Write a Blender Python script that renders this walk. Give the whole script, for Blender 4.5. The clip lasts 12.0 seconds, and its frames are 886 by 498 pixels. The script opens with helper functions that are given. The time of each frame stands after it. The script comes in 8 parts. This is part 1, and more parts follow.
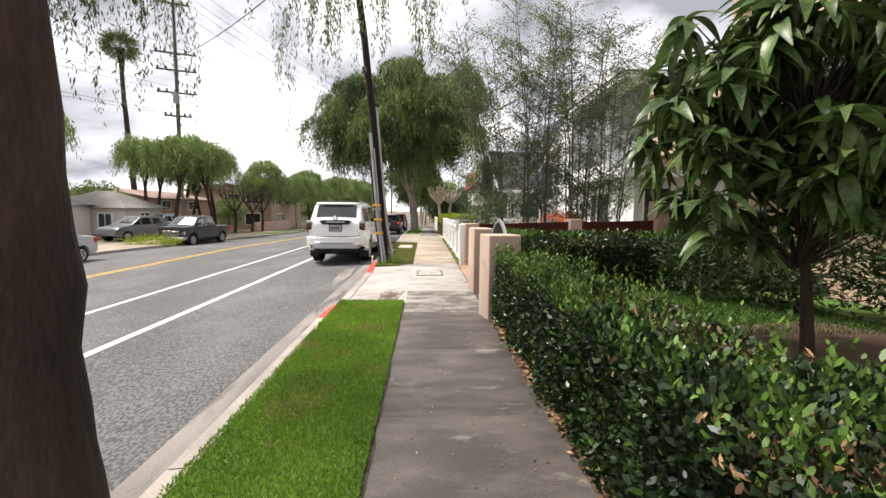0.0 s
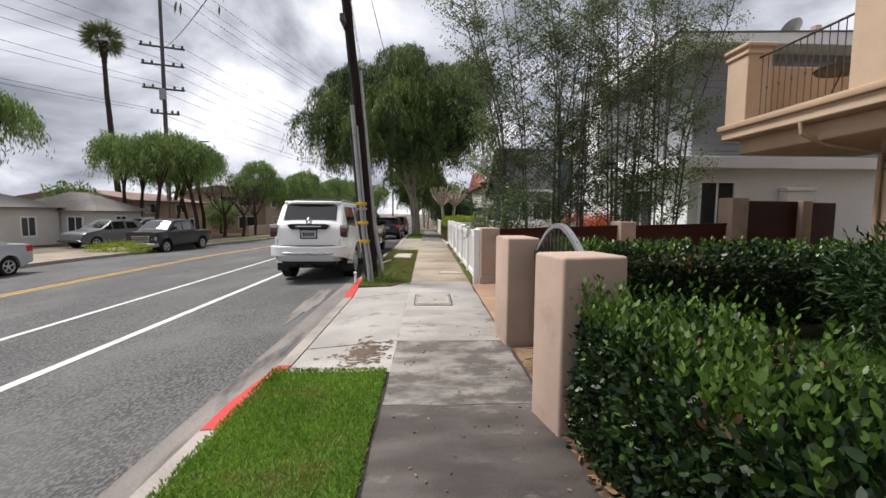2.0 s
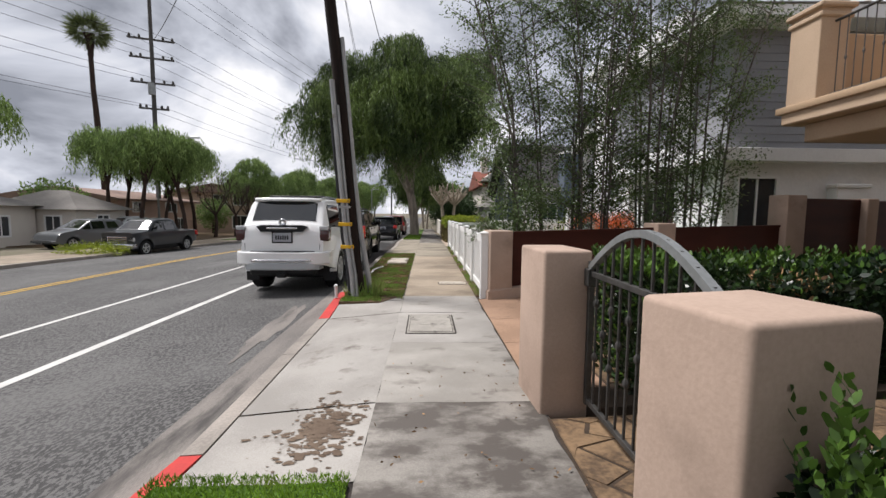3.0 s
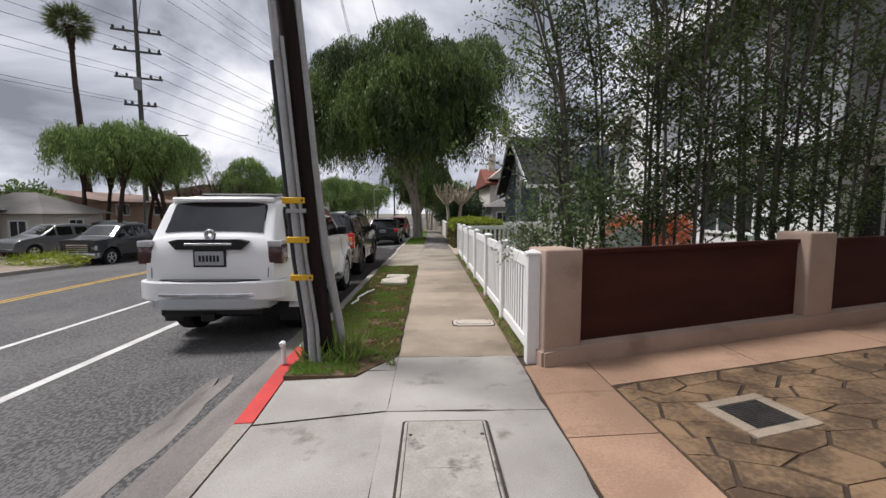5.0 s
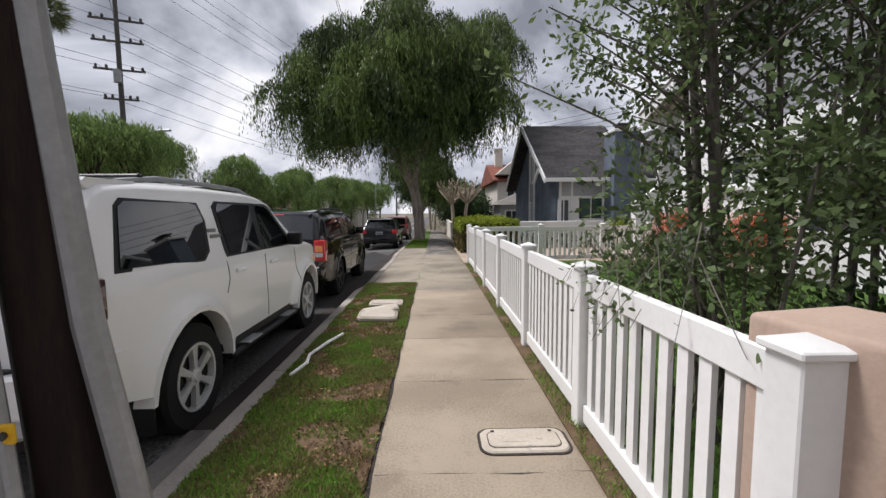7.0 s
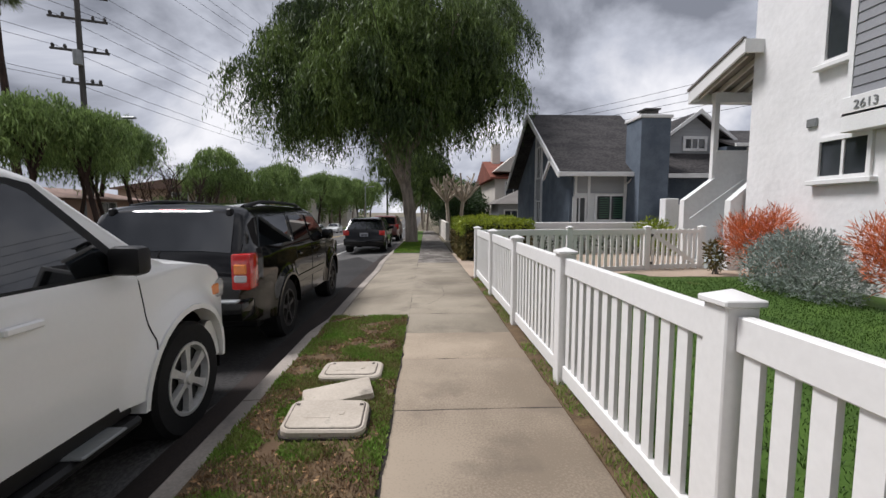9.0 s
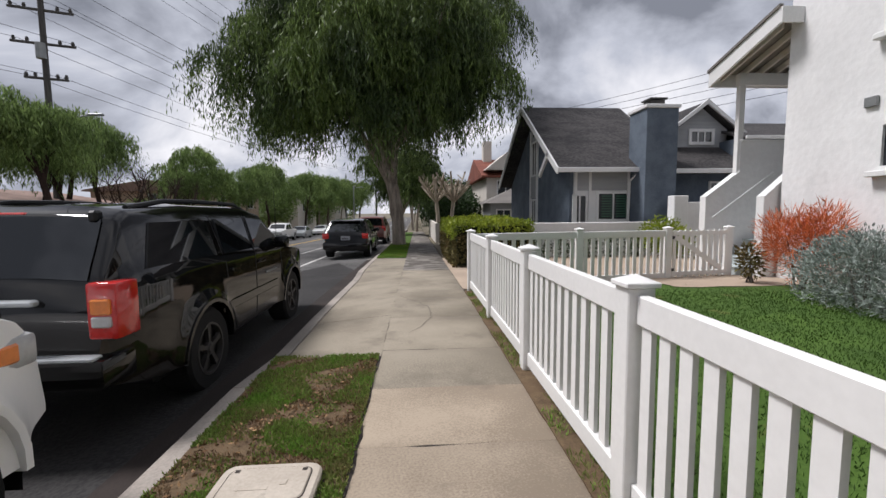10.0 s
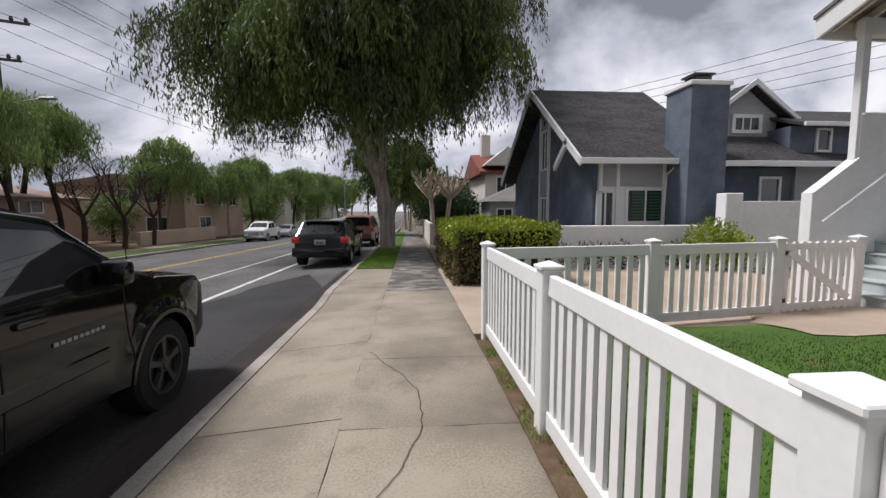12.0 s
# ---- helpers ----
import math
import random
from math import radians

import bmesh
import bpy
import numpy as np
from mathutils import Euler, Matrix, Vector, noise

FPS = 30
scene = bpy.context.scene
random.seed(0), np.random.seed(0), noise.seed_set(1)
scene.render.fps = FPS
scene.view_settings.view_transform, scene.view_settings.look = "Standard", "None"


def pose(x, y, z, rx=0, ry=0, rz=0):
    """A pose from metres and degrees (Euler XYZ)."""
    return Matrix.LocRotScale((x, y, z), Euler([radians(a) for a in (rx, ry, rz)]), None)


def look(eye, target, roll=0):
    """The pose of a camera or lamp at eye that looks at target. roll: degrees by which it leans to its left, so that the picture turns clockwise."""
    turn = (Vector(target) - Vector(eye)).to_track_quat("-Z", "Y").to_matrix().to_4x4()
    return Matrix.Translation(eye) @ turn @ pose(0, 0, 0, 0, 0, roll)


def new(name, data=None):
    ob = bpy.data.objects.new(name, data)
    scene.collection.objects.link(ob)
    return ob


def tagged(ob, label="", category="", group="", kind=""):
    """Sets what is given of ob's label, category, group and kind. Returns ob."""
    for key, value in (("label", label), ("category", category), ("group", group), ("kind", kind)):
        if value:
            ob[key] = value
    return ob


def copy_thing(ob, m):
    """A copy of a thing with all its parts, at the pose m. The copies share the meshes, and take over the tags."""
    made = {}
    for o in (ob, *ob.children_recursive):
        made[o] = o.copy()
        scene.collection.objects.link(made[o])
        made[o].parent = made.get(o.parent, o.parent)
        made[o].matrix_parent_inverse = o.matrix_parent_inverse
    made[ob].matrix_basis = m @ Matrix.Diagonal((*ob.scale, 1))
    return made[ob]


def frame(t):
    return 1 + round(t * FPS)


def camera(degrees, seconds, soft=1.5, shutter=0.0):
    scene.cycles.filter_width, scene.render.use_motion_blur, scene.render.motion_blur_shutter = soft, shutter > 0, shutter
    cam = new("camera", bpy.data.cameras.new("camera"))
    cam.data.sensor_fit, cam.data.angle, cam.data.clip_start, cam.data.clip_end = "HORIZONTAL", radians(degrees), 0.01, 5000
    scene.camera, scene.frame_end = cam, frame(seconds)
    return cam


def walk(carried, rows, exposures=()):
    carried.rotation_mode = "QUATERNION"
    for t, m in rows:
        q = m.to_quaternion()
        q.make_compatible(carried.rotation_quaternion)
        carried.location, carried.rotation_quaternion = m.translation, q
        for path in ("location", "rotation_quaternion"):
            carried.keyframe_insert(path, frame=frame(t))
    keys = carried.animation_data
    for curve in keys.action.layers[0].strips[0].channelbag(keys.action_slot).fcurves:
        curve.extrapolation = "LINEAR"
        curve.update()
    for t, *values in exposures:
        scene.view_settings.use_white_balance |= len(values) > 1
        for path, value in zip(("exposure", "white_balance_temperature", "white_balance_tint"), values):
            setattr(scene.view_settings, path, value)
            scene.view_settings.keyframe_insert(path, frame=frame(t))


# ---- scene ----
cam = camera(93.0, 12.0)
PATH = [
    (0, (0.895, 0.102, 1.457), (0.984, 2.092, 1.275), 0.6),
    (0.5, (0.868, 0.853, 1.432), (0.936, 2.844, 1.249), 0.2),
    (1, (0.925, 1.643, 1.419), (0.997, 3.634, 1.242), 0.0),
    (1.5, (0.914, 2.381, 1.406), (0.985, 4.372, 1.231), -0.1),
    (2, (0.923, 3.094, 1.401), (0.999, 5.085, 1.232), 0.4),
    (2.5, (0.878, 3.831, 1.386), (0.956, 5.822, 1.217), 0.7),
    (3, (0.966, 4.635, 1.398), (1.045, 6.626, 1.227), 0.5),
    (5, (0.925, 7.463, 1.462), (0.984, 9.455, 1.29), -0.0),
    (5.5, (0.868, 8.209, 1.432), (0.923, 10.201, 1.261), 0.0),
    (6, (0.891, 8.904, 1.427), (0.948, 10.895, 1.257), 0.4),
    (6.5, (0.865, 9.682, 1.416), (0.917, 11.673, 1.237), 0.6),
    (7, (0.946, 10.419, 1.434), (0.987, 12.411, 1.259), -0.5),
    (9, (0.823, 13.338, 1.393), (0.906, 15.329, 1.216), -0.0),
    (9.5, (0.848, 14.108, 1.379), (0.964, 16.096, 1.2), -0.5),
    (10, (0.961, 14.818, 1.397), (1.086, 16.806, 1.221), -0.5),
    (10.5, (0.974, 15.575, 1.394), (1.114, 17.563, 1.22), -0.5),
    (11, (1.033, 16.272, 1.421), (1.189, 18.258, 1.245), -0.4),
    (11.5, (1.023, 16.995, 1.412), (1.185, 18.98, 1.231), -0.1),
    (12, (1.075, 17.684, 1.425), (1.229, 19.669, 1.241), -0.1),
]
walk(cam, [(t, look(eye, target, roll)) for t, eye, target, roll in PATH],
     [(0.0, 1.66, 6800, 13), (0.5, 1.48, 6600, 13), (1.0, 1.30, 6400, 13), (1.5, 1.15, 6450, 13), (3.0, 0.90, 6400, 13), (5.0, 0.75, 6300, 14), (7.0, 0.76, 6300, 14), (9.0, 0.655, 6270, 14), (12.0, 0.67, 6280, 15)])

# ---- light ----
world = bpy.data.worlds.new("overcast_sky")
scene.world = world
world.use_nodes = True
wn, wl = world.node_tree.nodes, world.node_tree.links
wn.clear()


def wnode(kind, **values):
    n = wn.new(kind)
    for k, v in values.items():
        n.inputs[k].default_value = v
    return n


w_out, w_bg = wn.new("ShaderNodeOutputWorld"), wn.new("ShaderNodeBackground")
w_sky = wn.new("ShaderNodeTexSky")
w_sky.sky_type, w_sky.sun_disc = "NISHITA", False
w_sky.sun_elevation, w_sky.sun_rotation = radians(50), radians(-60)
w_co = wn.new("ShaderNodeTexCoord")
w_sep = wn.new("ShaderNodeSeparateXYZ")
wl.new(w_co.outputs["Generated"], w_sep.inputs[0])
w_up = wn.new("ShaderNodeMath")
w_up.operation = "MAXIMUM"
w_up.inputs[1].default_value = 0.0
wl.new(w_sep.outputs["Z"], w_up.inputs[0])
w_lift = wn.new("ShaderNodeMath")
w_lift.inputs[1].default_value = 0.55
wl.new(w_up.outputs[0], w_lift.inputs[0])
w_div = wn.new("ShaderNodeVectorMath")
w_div.operation = "DIVIDE"
wl.new(w_co.outputs["Generated"], w_div.inputs[0])
wl.new(w_lift.outputs[0], w_div.inputs[1])
w_flat = wn.new("ShaderNodeVectorMath")
w_flat.operation = "MULTIPLY"
w_flat.inputs[1].default_value = (1.0, 1.0, 0.0)
wl.new(w_div.outputs[0], w_flat.inputs[0])
w_n1 = wnode("ShaderNodeTexNoise", Scale=2.1, Detail=8.0, Roughness=0.52, Distortion=0.35)
w_n2 = wnode("ShaderNodeTexNoise", Scale=0.75, Detail=3.0, Roughness=0.5)
for n in (w_n1, w_n2):
    wl.new(w_flat.outputs[0], n.inputs["Vector"])
w_cloud = wn.new("ShaderNodeValToRGB")
e = w_cloud.color_ramp.elements
e[0].position, e[0].color = 0.40, (0.27, 0.29, 0.33, 1)
e[1].position, e[1].color = 0.61, (1.06, 1.06, 1.06, 1)
m_ = e.new(0.5)
m_.color = (0.62, 0.65, 0.71, 1)
wl.new(w_n1.outputs["Fac"], w_cloud.inputs["Fac"])
w_gap = wn.new("ShaderNodeValToRGB")
e = w_gap.color_ramp.elements
e[0].position, e[0].color = 0.62, (1, 1, 1, 1)
e[1].position, e[1].color = 0.72, (0.45, 0.45, 0.45, 1)
wl.new(w_n2.outputs["Fac"], w_gap.inputs["Fac"])
w_skyk = wn.new("ShaderNodeMix")
w_skyk.data_type, w_skyk.blend_type = "RGBA", "MULTIPLY"
w_skyk.inputs["Factor"].default_value = 1.0
w_skyk.inputs["B"].default_value = (0.10, 0.10, 0.10, 1)
wl.new(w_sky.outputs[0], w_skyk.inputs["A"])
w_mix = wn.new("ShaderNodeMix")
w_mix.data_type = "RGBA"
wl.new(w_gap.outputs[0], w_mix.inputs["Factor"])
wl.new(w_skyk.outputs["Result"], w_mix.inputs["A"])
wl.new(w_cloud.outputs[0], w_mix.inputs["B"])
wl.new(w_mix.outputs["Result"], w_bg.inputs["Color"])
w_bg.inputs["Strength"].default_value = 0.56
wl.new(w_bg.outputs[0], w_out.inputs[0])

sun = new("sun", bpy.data.lights.new("sun", "SUN"))
sun.data.energy, sun.data.angle, sun.data.color = 2.5, radians(15), (1.0, 0.975, 0.94)
sun.matrix_world = look((-23, 21, 40), (0, 14, 0))

# ---- materials ----


def mat(name, a, b=None, rough=0.7, scale=3.0, fine=60.0, bump=0.1, metal=0.0, contrast=1.1, vary=0.0, island=0.0,
        coat=0.0, dirt=None, dirt_scale=1.0, dirt_at=0.62, stretch=(1, 1, 1), translucent=0.0, spec=0.3, fine_mix=0.35, dist=0.01, dirt_soft=0.12):
    """A surface between colours a and b by coarse and fine noise, with bump, stains, and change from piece to piece."""
    b = b or tuple(c * 0.75 for c in a)
    m = bpy.data.materials.new(name)
    m.use_nodes = True
    t = m.node_tree
    N, L = t.nodes, t.links
    p = N["Principled BSDF"]
    co = N.new("ShaderNodeTexCoord")
    mp = N.new("ShaderNodeMapping")
    mp.inputs["Scale"].default_value = stretch
    L.new(co.outputs["Object"], mp.inputs["Vector"])

    def noise_at(s, d=4.0, r=0.55):
        n = N.new("ShaderNodeTexNoise")
        n.inputs["Scale"].default_value, n.inputs["Detail"].default_value, n.inputs["Roughness"].default_value = s, d, r
        L.new(mp.outputs[0], n.inputs["Vector"])
        return n

    n1, n2 = noise_at(scale), noise_at(fine, 2.0)
    mixf = N.new("ShaderNodeMix")
    mixf.inputs["Factor"].default_value = fine_mix
    L.new(n1.outputs["Fac"], mixf.inputs["A"])
    L.new(n2.outputs["Fac"], mixf.inputs["B"])
    ramp = N.new("ShaderNodeMapRange")
    ramp.inputs["From Min"].default_value, ramp.inputs["From Max"].default_value = 0.5 - 0.25 / max(contrast, 0.05) * 0.5, 0.5 + 0.25 / max(contrast, 0.05) * 0.5
    L.new(mixf.outputs["Result"], ramp.inputs["Value"])
    col = N.new("ShaderNodeMix")
    col.data_type = "RGBA"
    col.inputs["A"].default_value, col.inputs["B"].default_value = (*b, 1), (*a, 1)
    L.new(ramp.outputs["Result"], col.inputs["Factor"])
    out = col.outputs["Result"]
    if dirt:
        n3 = noise_at(dirt_scale, 6.0, 0.62)
        r3 = N.new("ShaderNodeMapRange")
        r3.inputs["From Min"].default_value, r3.inputs["From Max"].default_value = dirt_at, dirt_at + dirt_soft
        L.new(n3.outputs["Fac"], r3.inputs["Value"])
        d = N.new("ShaderNodeMix")
        d.data_type = "RGBA"
        L.new(r3.outputs["Result"], d.inputs["Factor"])
        L.new(out, d.inputs["A"])
        d.inputs["B"].default_value = (*dirt, 1)
        out = d.outputs["Result"]
    for amount, kind, socket in ((vary, "ShaderNodeObjectInfo", "Random"), (island, "ShaderNodeNewGeometry", "Random Per Island")):
        if amount:
            src = N.new(kind)
            mr = N.new("ShaderNodeMapRange")
            mr.inputs["To Min"].default_value, mr.inputs["To Max"].default_value = 1 - amount, 1 + amount
            L.new(src.outputs[socket], mr.inputs["Value"])
            hs = N.new("ShaderNodeHueSaturation")
            L.new(mr.outputs["Result"], hs.inputs["Value"])
            L.new(out, hs.inputs["Color"])
            out = hs.outputs["Color"]
    L.new(out, p.inputs["Base Color"])
    p.inputs["Roughness"].default_value, p.inputs["Metallic"].default_value = rough, metal
    p.inputs["Specular IOR Level"].default_value = spec
    if coat:
        p.inputs["Coat Weight"].default_value, p.inputs["Coat Roughness"].default_value = coat, 0.04
    if bump:
        bn = N.new("ShaderNodeBump")
        bn.inputs["Strength"].default_value, bn.inputs["Distance"].default_value = bump, dist
        L.new(mixf.outputs["Result"], bn.inputs["Height"])
        L.new(bn.outputs[0], p.inputs["Normal"])
    if translucent:
        tr = N.new("ShaderNodeBsdfTranslucent")
        L.new(out, tr.inputs["Color"])
        mx = N.new("ShaderNodeMixShader")
        mx.inputs[0].default_value = translucent
        L.new(p.outputs[0], mx.inputs[1])
        L.new(tr.outputs[0], mx.inputs[2])
        L.new(mx.outputs[0], N["Material Output"].inputs[0])
    return m


M_ASPHALT = mat("asphalt", (0.125, 0.121, 0.117), (0.052, 0.050, 0.049), 0.85, 0.35, 34, 1.0, dirt=(0.140, 0.136, 0.131), dirt_scale=0.55, dirt_at=0.47, dirt_soft=0.3, contrast=3.1, stretch=(1.3, 0.8, 1), fine_mix=0.78)
M_CONC = mat("sidewalk_concrete", (0.335, 0.275, 0.207), (0.225, 0.181, 0.134), 0.85, 0.9, 70, 0.3, contrast=1.7, vary=0.09, dirt=(0.16, 0.13, 0.10), dirt_scale=1.7, dirt_at=0.55, dirt_soft=0.2)
M_CONC_STREAK = mat("lightly_stained_concrete", (0.34, 0.317, 0.285), (0.25, 0.232, 0.206), 0.85, 1.3, 110, 0.35, contrast=1.5, vary=0.05, dirt=(0.13, 0.115, 0.10), dirt_scale=1.9, dirt_at=0.535, dirt_soft=0.14, stretch=(1, 1.5, 1))
M_CONC_OLD = mat("old_grey_concrete", (0.295, 0.257, 0.200), (0.195, 0.168, 0.129), 0.85, 0.8, 60, 0.35, contrast=1.7, vary=0.06, dirt=(0.14, 0.12, 0.093), dirt_scale=1.3, dirt_at=0.53, dirt_soft=0.2)
M_LID = mat("worn_box_lid", (0.37, 0.345, 0.305), (0.27, 0.25, 0.22), 0.8, 5, 60, 0.5, dirt=(0.13, 0.118, 0.105), dirt_scale=4.5, dirt_at=0.55, dirt_soft=0.12)
# darker brown concrete with paler blotches
M_CONC_DARK = mat("dark_brown_concrete", (0.102, 0.088, 0.078), (0.055, 0.047, 0.042), 0.8, 1.6, 110, 0.5, contrast=1.8, vary=0.07, dirt=(0.25, 0.225, 0.20), dirt_scale=1.7, dirt_at=0.58, dirt_soft=0.14, stretch=(0.9, 1.9, 1))
M_CONC_STAIN = mat("stained_concrete", (0.27, 0.25, 0.222), (0.18, 0.165, 0.147), 0.85, 1.3, 110, 0.35, contrast=1.5, vary=0.05, dirt=(0.095, 0.083, 0.073), dirt_scale=2.4, dirt_at=0.42, dirt_soft=0.14, stretch=(1, 1.5, 1))
M_CONC_PALE = mat("pale_concrete", (0.37, 0.348, 0.318), (0.275, 0.256, 0.232), 0.85, 1.1, 110, 0.35, contrast=1.5, vary=0.05, dirt=(0.16, 0.14, 0.12), dirt_scale=2.4, dirt_at=0.585)
M_KERB = mat("kerb_concrete", (0.36, 0.32, 0.28), (0.23, 0.205, 0.18), 0.85, 1.2, 50, 0.3, dirt=(0.13, 0.12, 0.11), dirt_scale=1.4, dirt_at=0.6)
M_GUTTER = mat("gutter_concrete", (0.25, 0.225, 0.20), (0.13, 0.118, 0.11), 0.85, 0.9, 60, 0.3, dirt=(0.07, 0.064, 0.06), dirt_scale=0.8, dirt_at=0.52, stretch=(3, 0.6, 1))
M_RED = mat("red_kerb_paint", (0.56, 0.055, 0.045), (0.42, 0.045, 0.04), 0.6, 3, 40, 0.15, dirt=(0.34, 0.28, 0.25), dirt_scale=3.0, dirt_at=0.66)
M_WHITELINE = mat("white_road_paint", (0.62, 0.61, 0.58), (0.45, 0.44, 0.42), 0.7, 3, 60, 0.2, dirt=(0.22, 0.22, 0.21), dirt_scale=5, dirt_at=0.66)
M_YELLOWLINE = mat("yellow_road_paint", (0.58, 0.36, 0.05), (0.42, 0.26, 0.05), 0.7, 3, 60, 0.2, dirt=(0.2, 0.17, 0.1), dirt_scale=5, dirt_at=0.66)
M_SOIL = mat("soil", (0.11, 0.07, 0.045), (0.055, 0.036, 0.025), 0.95, 2.2, 40, 0.8, dirt=(0.17, 0.12, 0.08), dirt_scale=6, dirt_at=0.58)
M_MUD = mat("dried_mud", (0.17, 0.125, 0.09), (0.10, 0.07, 0.05), 0.95, 3, 60, 0.5)
M_TURF = mat("turf", (0.070, 0.13, 0.02), (0.042, 0.085, 0.013), 0.95, 1.4, 60, 0.8, dirt=(0.17, 0.13, 0.05), dirt_scale=1.3, dirt_at=0.62)
M_TURF_WORN = mat("worn_turf", (0.15, 0.105, 0.058), (0.075, 0.048, 0.028), 0.95, 9, 70, 1.0, dirt=(0.11, 0.07, 0.04), dirt_scale=3.5, dirt_at=0.42, dirt_soft=0.25)
M_BLADE = mat("grass_blade", (0.20, 0.33, 0.035), (0.09, 0.185, 0.018), 0.6, 1.2, 30, 0, island=0.35, translucent=0.3, spec=0.25, dirt=(0.25, 0.22, 0.07), dirt_scale=1.5, dirt_at=0.54, dirt_soft=0.16)
M_BLADE_DRY = mat("dry_grass_blade", (0.15, 0.285, 0.04), (0.20, 0.20, 0.07), 0.7, 2.6, 30, 0, island=0.35, translucent=0.25, spec=0.2)
M_LAWN = mat("lawn_blade", (0.044, 0.092, 0.014), (0.028, 0.062, 0.009), 0.6, 0.8, 30, 0, island=0.15, translucent=0.3, spec=0.25)
M_GROUND = mat("dry_ground", (0.20, 0.17, 0.13), (0.12, 0.11, 0.07), 0.95, 0.3, 20, 0.4)
M_PINK = mat("pink_stucco", (0.44, 0.325, 0.257), (0.375, 0.275, 0.216), 0.9, 2.2, 60, 0.45, dirt=(0.30, 0.22, 0.172), dirt_scale=1.6, dirt_at=0.58, dist=0.006)
M_TAN = mat("tan_stucco", (0.50, 0.37, 0.26), (0.43, 0.315, 0.22), 0.9, 1.0, 45, 0.4)
M_TAN_TRIM = mat("tan_trim", (0.44, 0.31, 0.20), (0.38, 0.265, 0.17), 0.7, 1.0, 40, 0.2)
M_BROWN = mat("dark_red_brown_board", (0.066, 0.019, 0.013), (0.042, 0.012, 0.009), 0.6, 0.8, 30, 0.3, stretch=(1, 1, 4), spec=0.2)
M_VINYL = mat("white_vinyl", (0.80, 0.79, 0.77), (0.74, 0.73, 0.71), 0.45, 1.2, 30, 0.05, dirt=(0.60, 0.56, 0.50), dirt_scale=2.2, dirt_at=0.68)
M_WHITE_STUCCO = mat("white_stucco", (0.77, 0.765, 0.76), (0.69, 0.685, 0.68), 0.9, 0.8, 9, 1.0, dirt=(0.60, 0.595, 0.59), dirt_scale=0.7, dirt_at=0.6, dist=0.02)
M_WHITE = mat("white_paint", (0.76, 0.76, 0.75), (0.68, 0.68, 0.67), 0.6, 1.2, 30, 0.1)
M_GREY_SIDING = mat("grey_siding", (0.27, 0.275, 0.29), (0.23, 0.235, 0.25), 0.7, 0.8, 30, 0.15, vary=0.06)
M_BLUE = mat("blue_grey_stucco", (0.130, 0.158, 0.195), (0.090, 0.112, 0.142), 0.9, 1.6, 25, 0.8, contrast=1.5, dirt=(0.17, 0.20, 0.235), dirt_scale=1.3, dirt_at=0.62, dist=0.02)
M_LIGHTGREY = mat("light_grey_siding", (0.36, 0.37, 0.38), (0.31, 0.32, 0.33), 0.75, 1, 30, 0.15, stretch=(1, 1, 14))
M_ROOF = mat("dark_shingle", (0.066, 0.061, 0.060), (0.026, 0.025, 0.026), 0.9, 0.8, 9, 0.9, stretch=(1, 1, 4), contrast=2.0, fine_mix=0.6, dist=0.03)
M_ROOF_RED = mat("red_tile", (0.22, 0.075, 0.05), (0.15, 0.05, 0.035), 0.85, 1, 12, 0.6)
M_ROOF_PINK = mat("faded_tile", (0.27, 0.185, 0.15), (0.20, 0.135, 0.11), 0.85, 1, 12, 0.6)
M_ROOF_GREY = mat("grey_shingle", (0.20, 0.185, 0.17), (0.14, 0.13, 0.12), 0.9, 0.6, 12, 0.5)
M_BEIGE = mat("beige_stucco", (0.47, 0.36, 0.28), (0.41, 0.31, 0.24), 0.9, 0.6, 20, 0.3)
M_SALMON = mat("salmon_stucco", (0.47, 0.33, 0.26), (0.40, 0.275, 0.215), 0.9, 0.6, 20, 0.3)
M_CREAM = mat("cream_stucco", (0.62, 0.58, 0.52), (0.55, 0.51, 0.46), 0.9, 0.6, 20, 0.3)
M_ORANGE_CONC = mat("orange_tinted_concrete", (0.35, 0.222, 0.148), (0.26, 0.163, 0.108), 0.85, 1.4, 60, 0.3, vary=0.06, contrast=1.6, dirt=(0.19, 0.125, 0.088), dirt_scale=2.2, dirt_at=0.60)
M_TAN_CONC = mat("tan_concrete", (0.42, 0.33, 0.25), (0.33, 0.26, 0.20), 0.85, 1.0, 60, 0.3, dirt=(0.26, 0.21, 0.17), dirt_scale=1.2, dirt_at=0.58)
M_STONE = mat("stamped_brown_stone", (0.23, 0.150, 0.085), (0.085, 0.056, 0.035), 0.6, 2.6, 30, 0.8, vary=0.10, contrast=1.4, dirt=(0.075, 0.05, 0.032), dirt_scale=1.6, dirt_at=0.55, dist=0.02)
M_GROUT = mat("brown_groove", (0.062, 0.043, 0.030), (0.036, 0.026, 0.018), 0.95, 5, 50, 0.3)
M_JOINT = mat("dark_joint", (0.055, 0.045, 0.04), (0.035, 0.03, 0.026), 0.95, 5, 50, 0.3)
M_JOINT_SAND = mat("sandy_joint", (0.15, 0.125, 0.10), (0.09, 0.075, 0.062), 0.95, 5, 50, 0.3)
M_IRON = mat("dark_iron", (0.10, 0.095, 0.09), (0.06, 0.058, 0.055), 0.5, 8, 60, 0.2, metal=0.6)
M_POLE = mat("creosoted_pole_wood", (0.022, 0.013, 0.010), (0.009, 0.006, 0.005), 0.95, 3, 30, 0.6, stretch=(6, 6, 0.5))
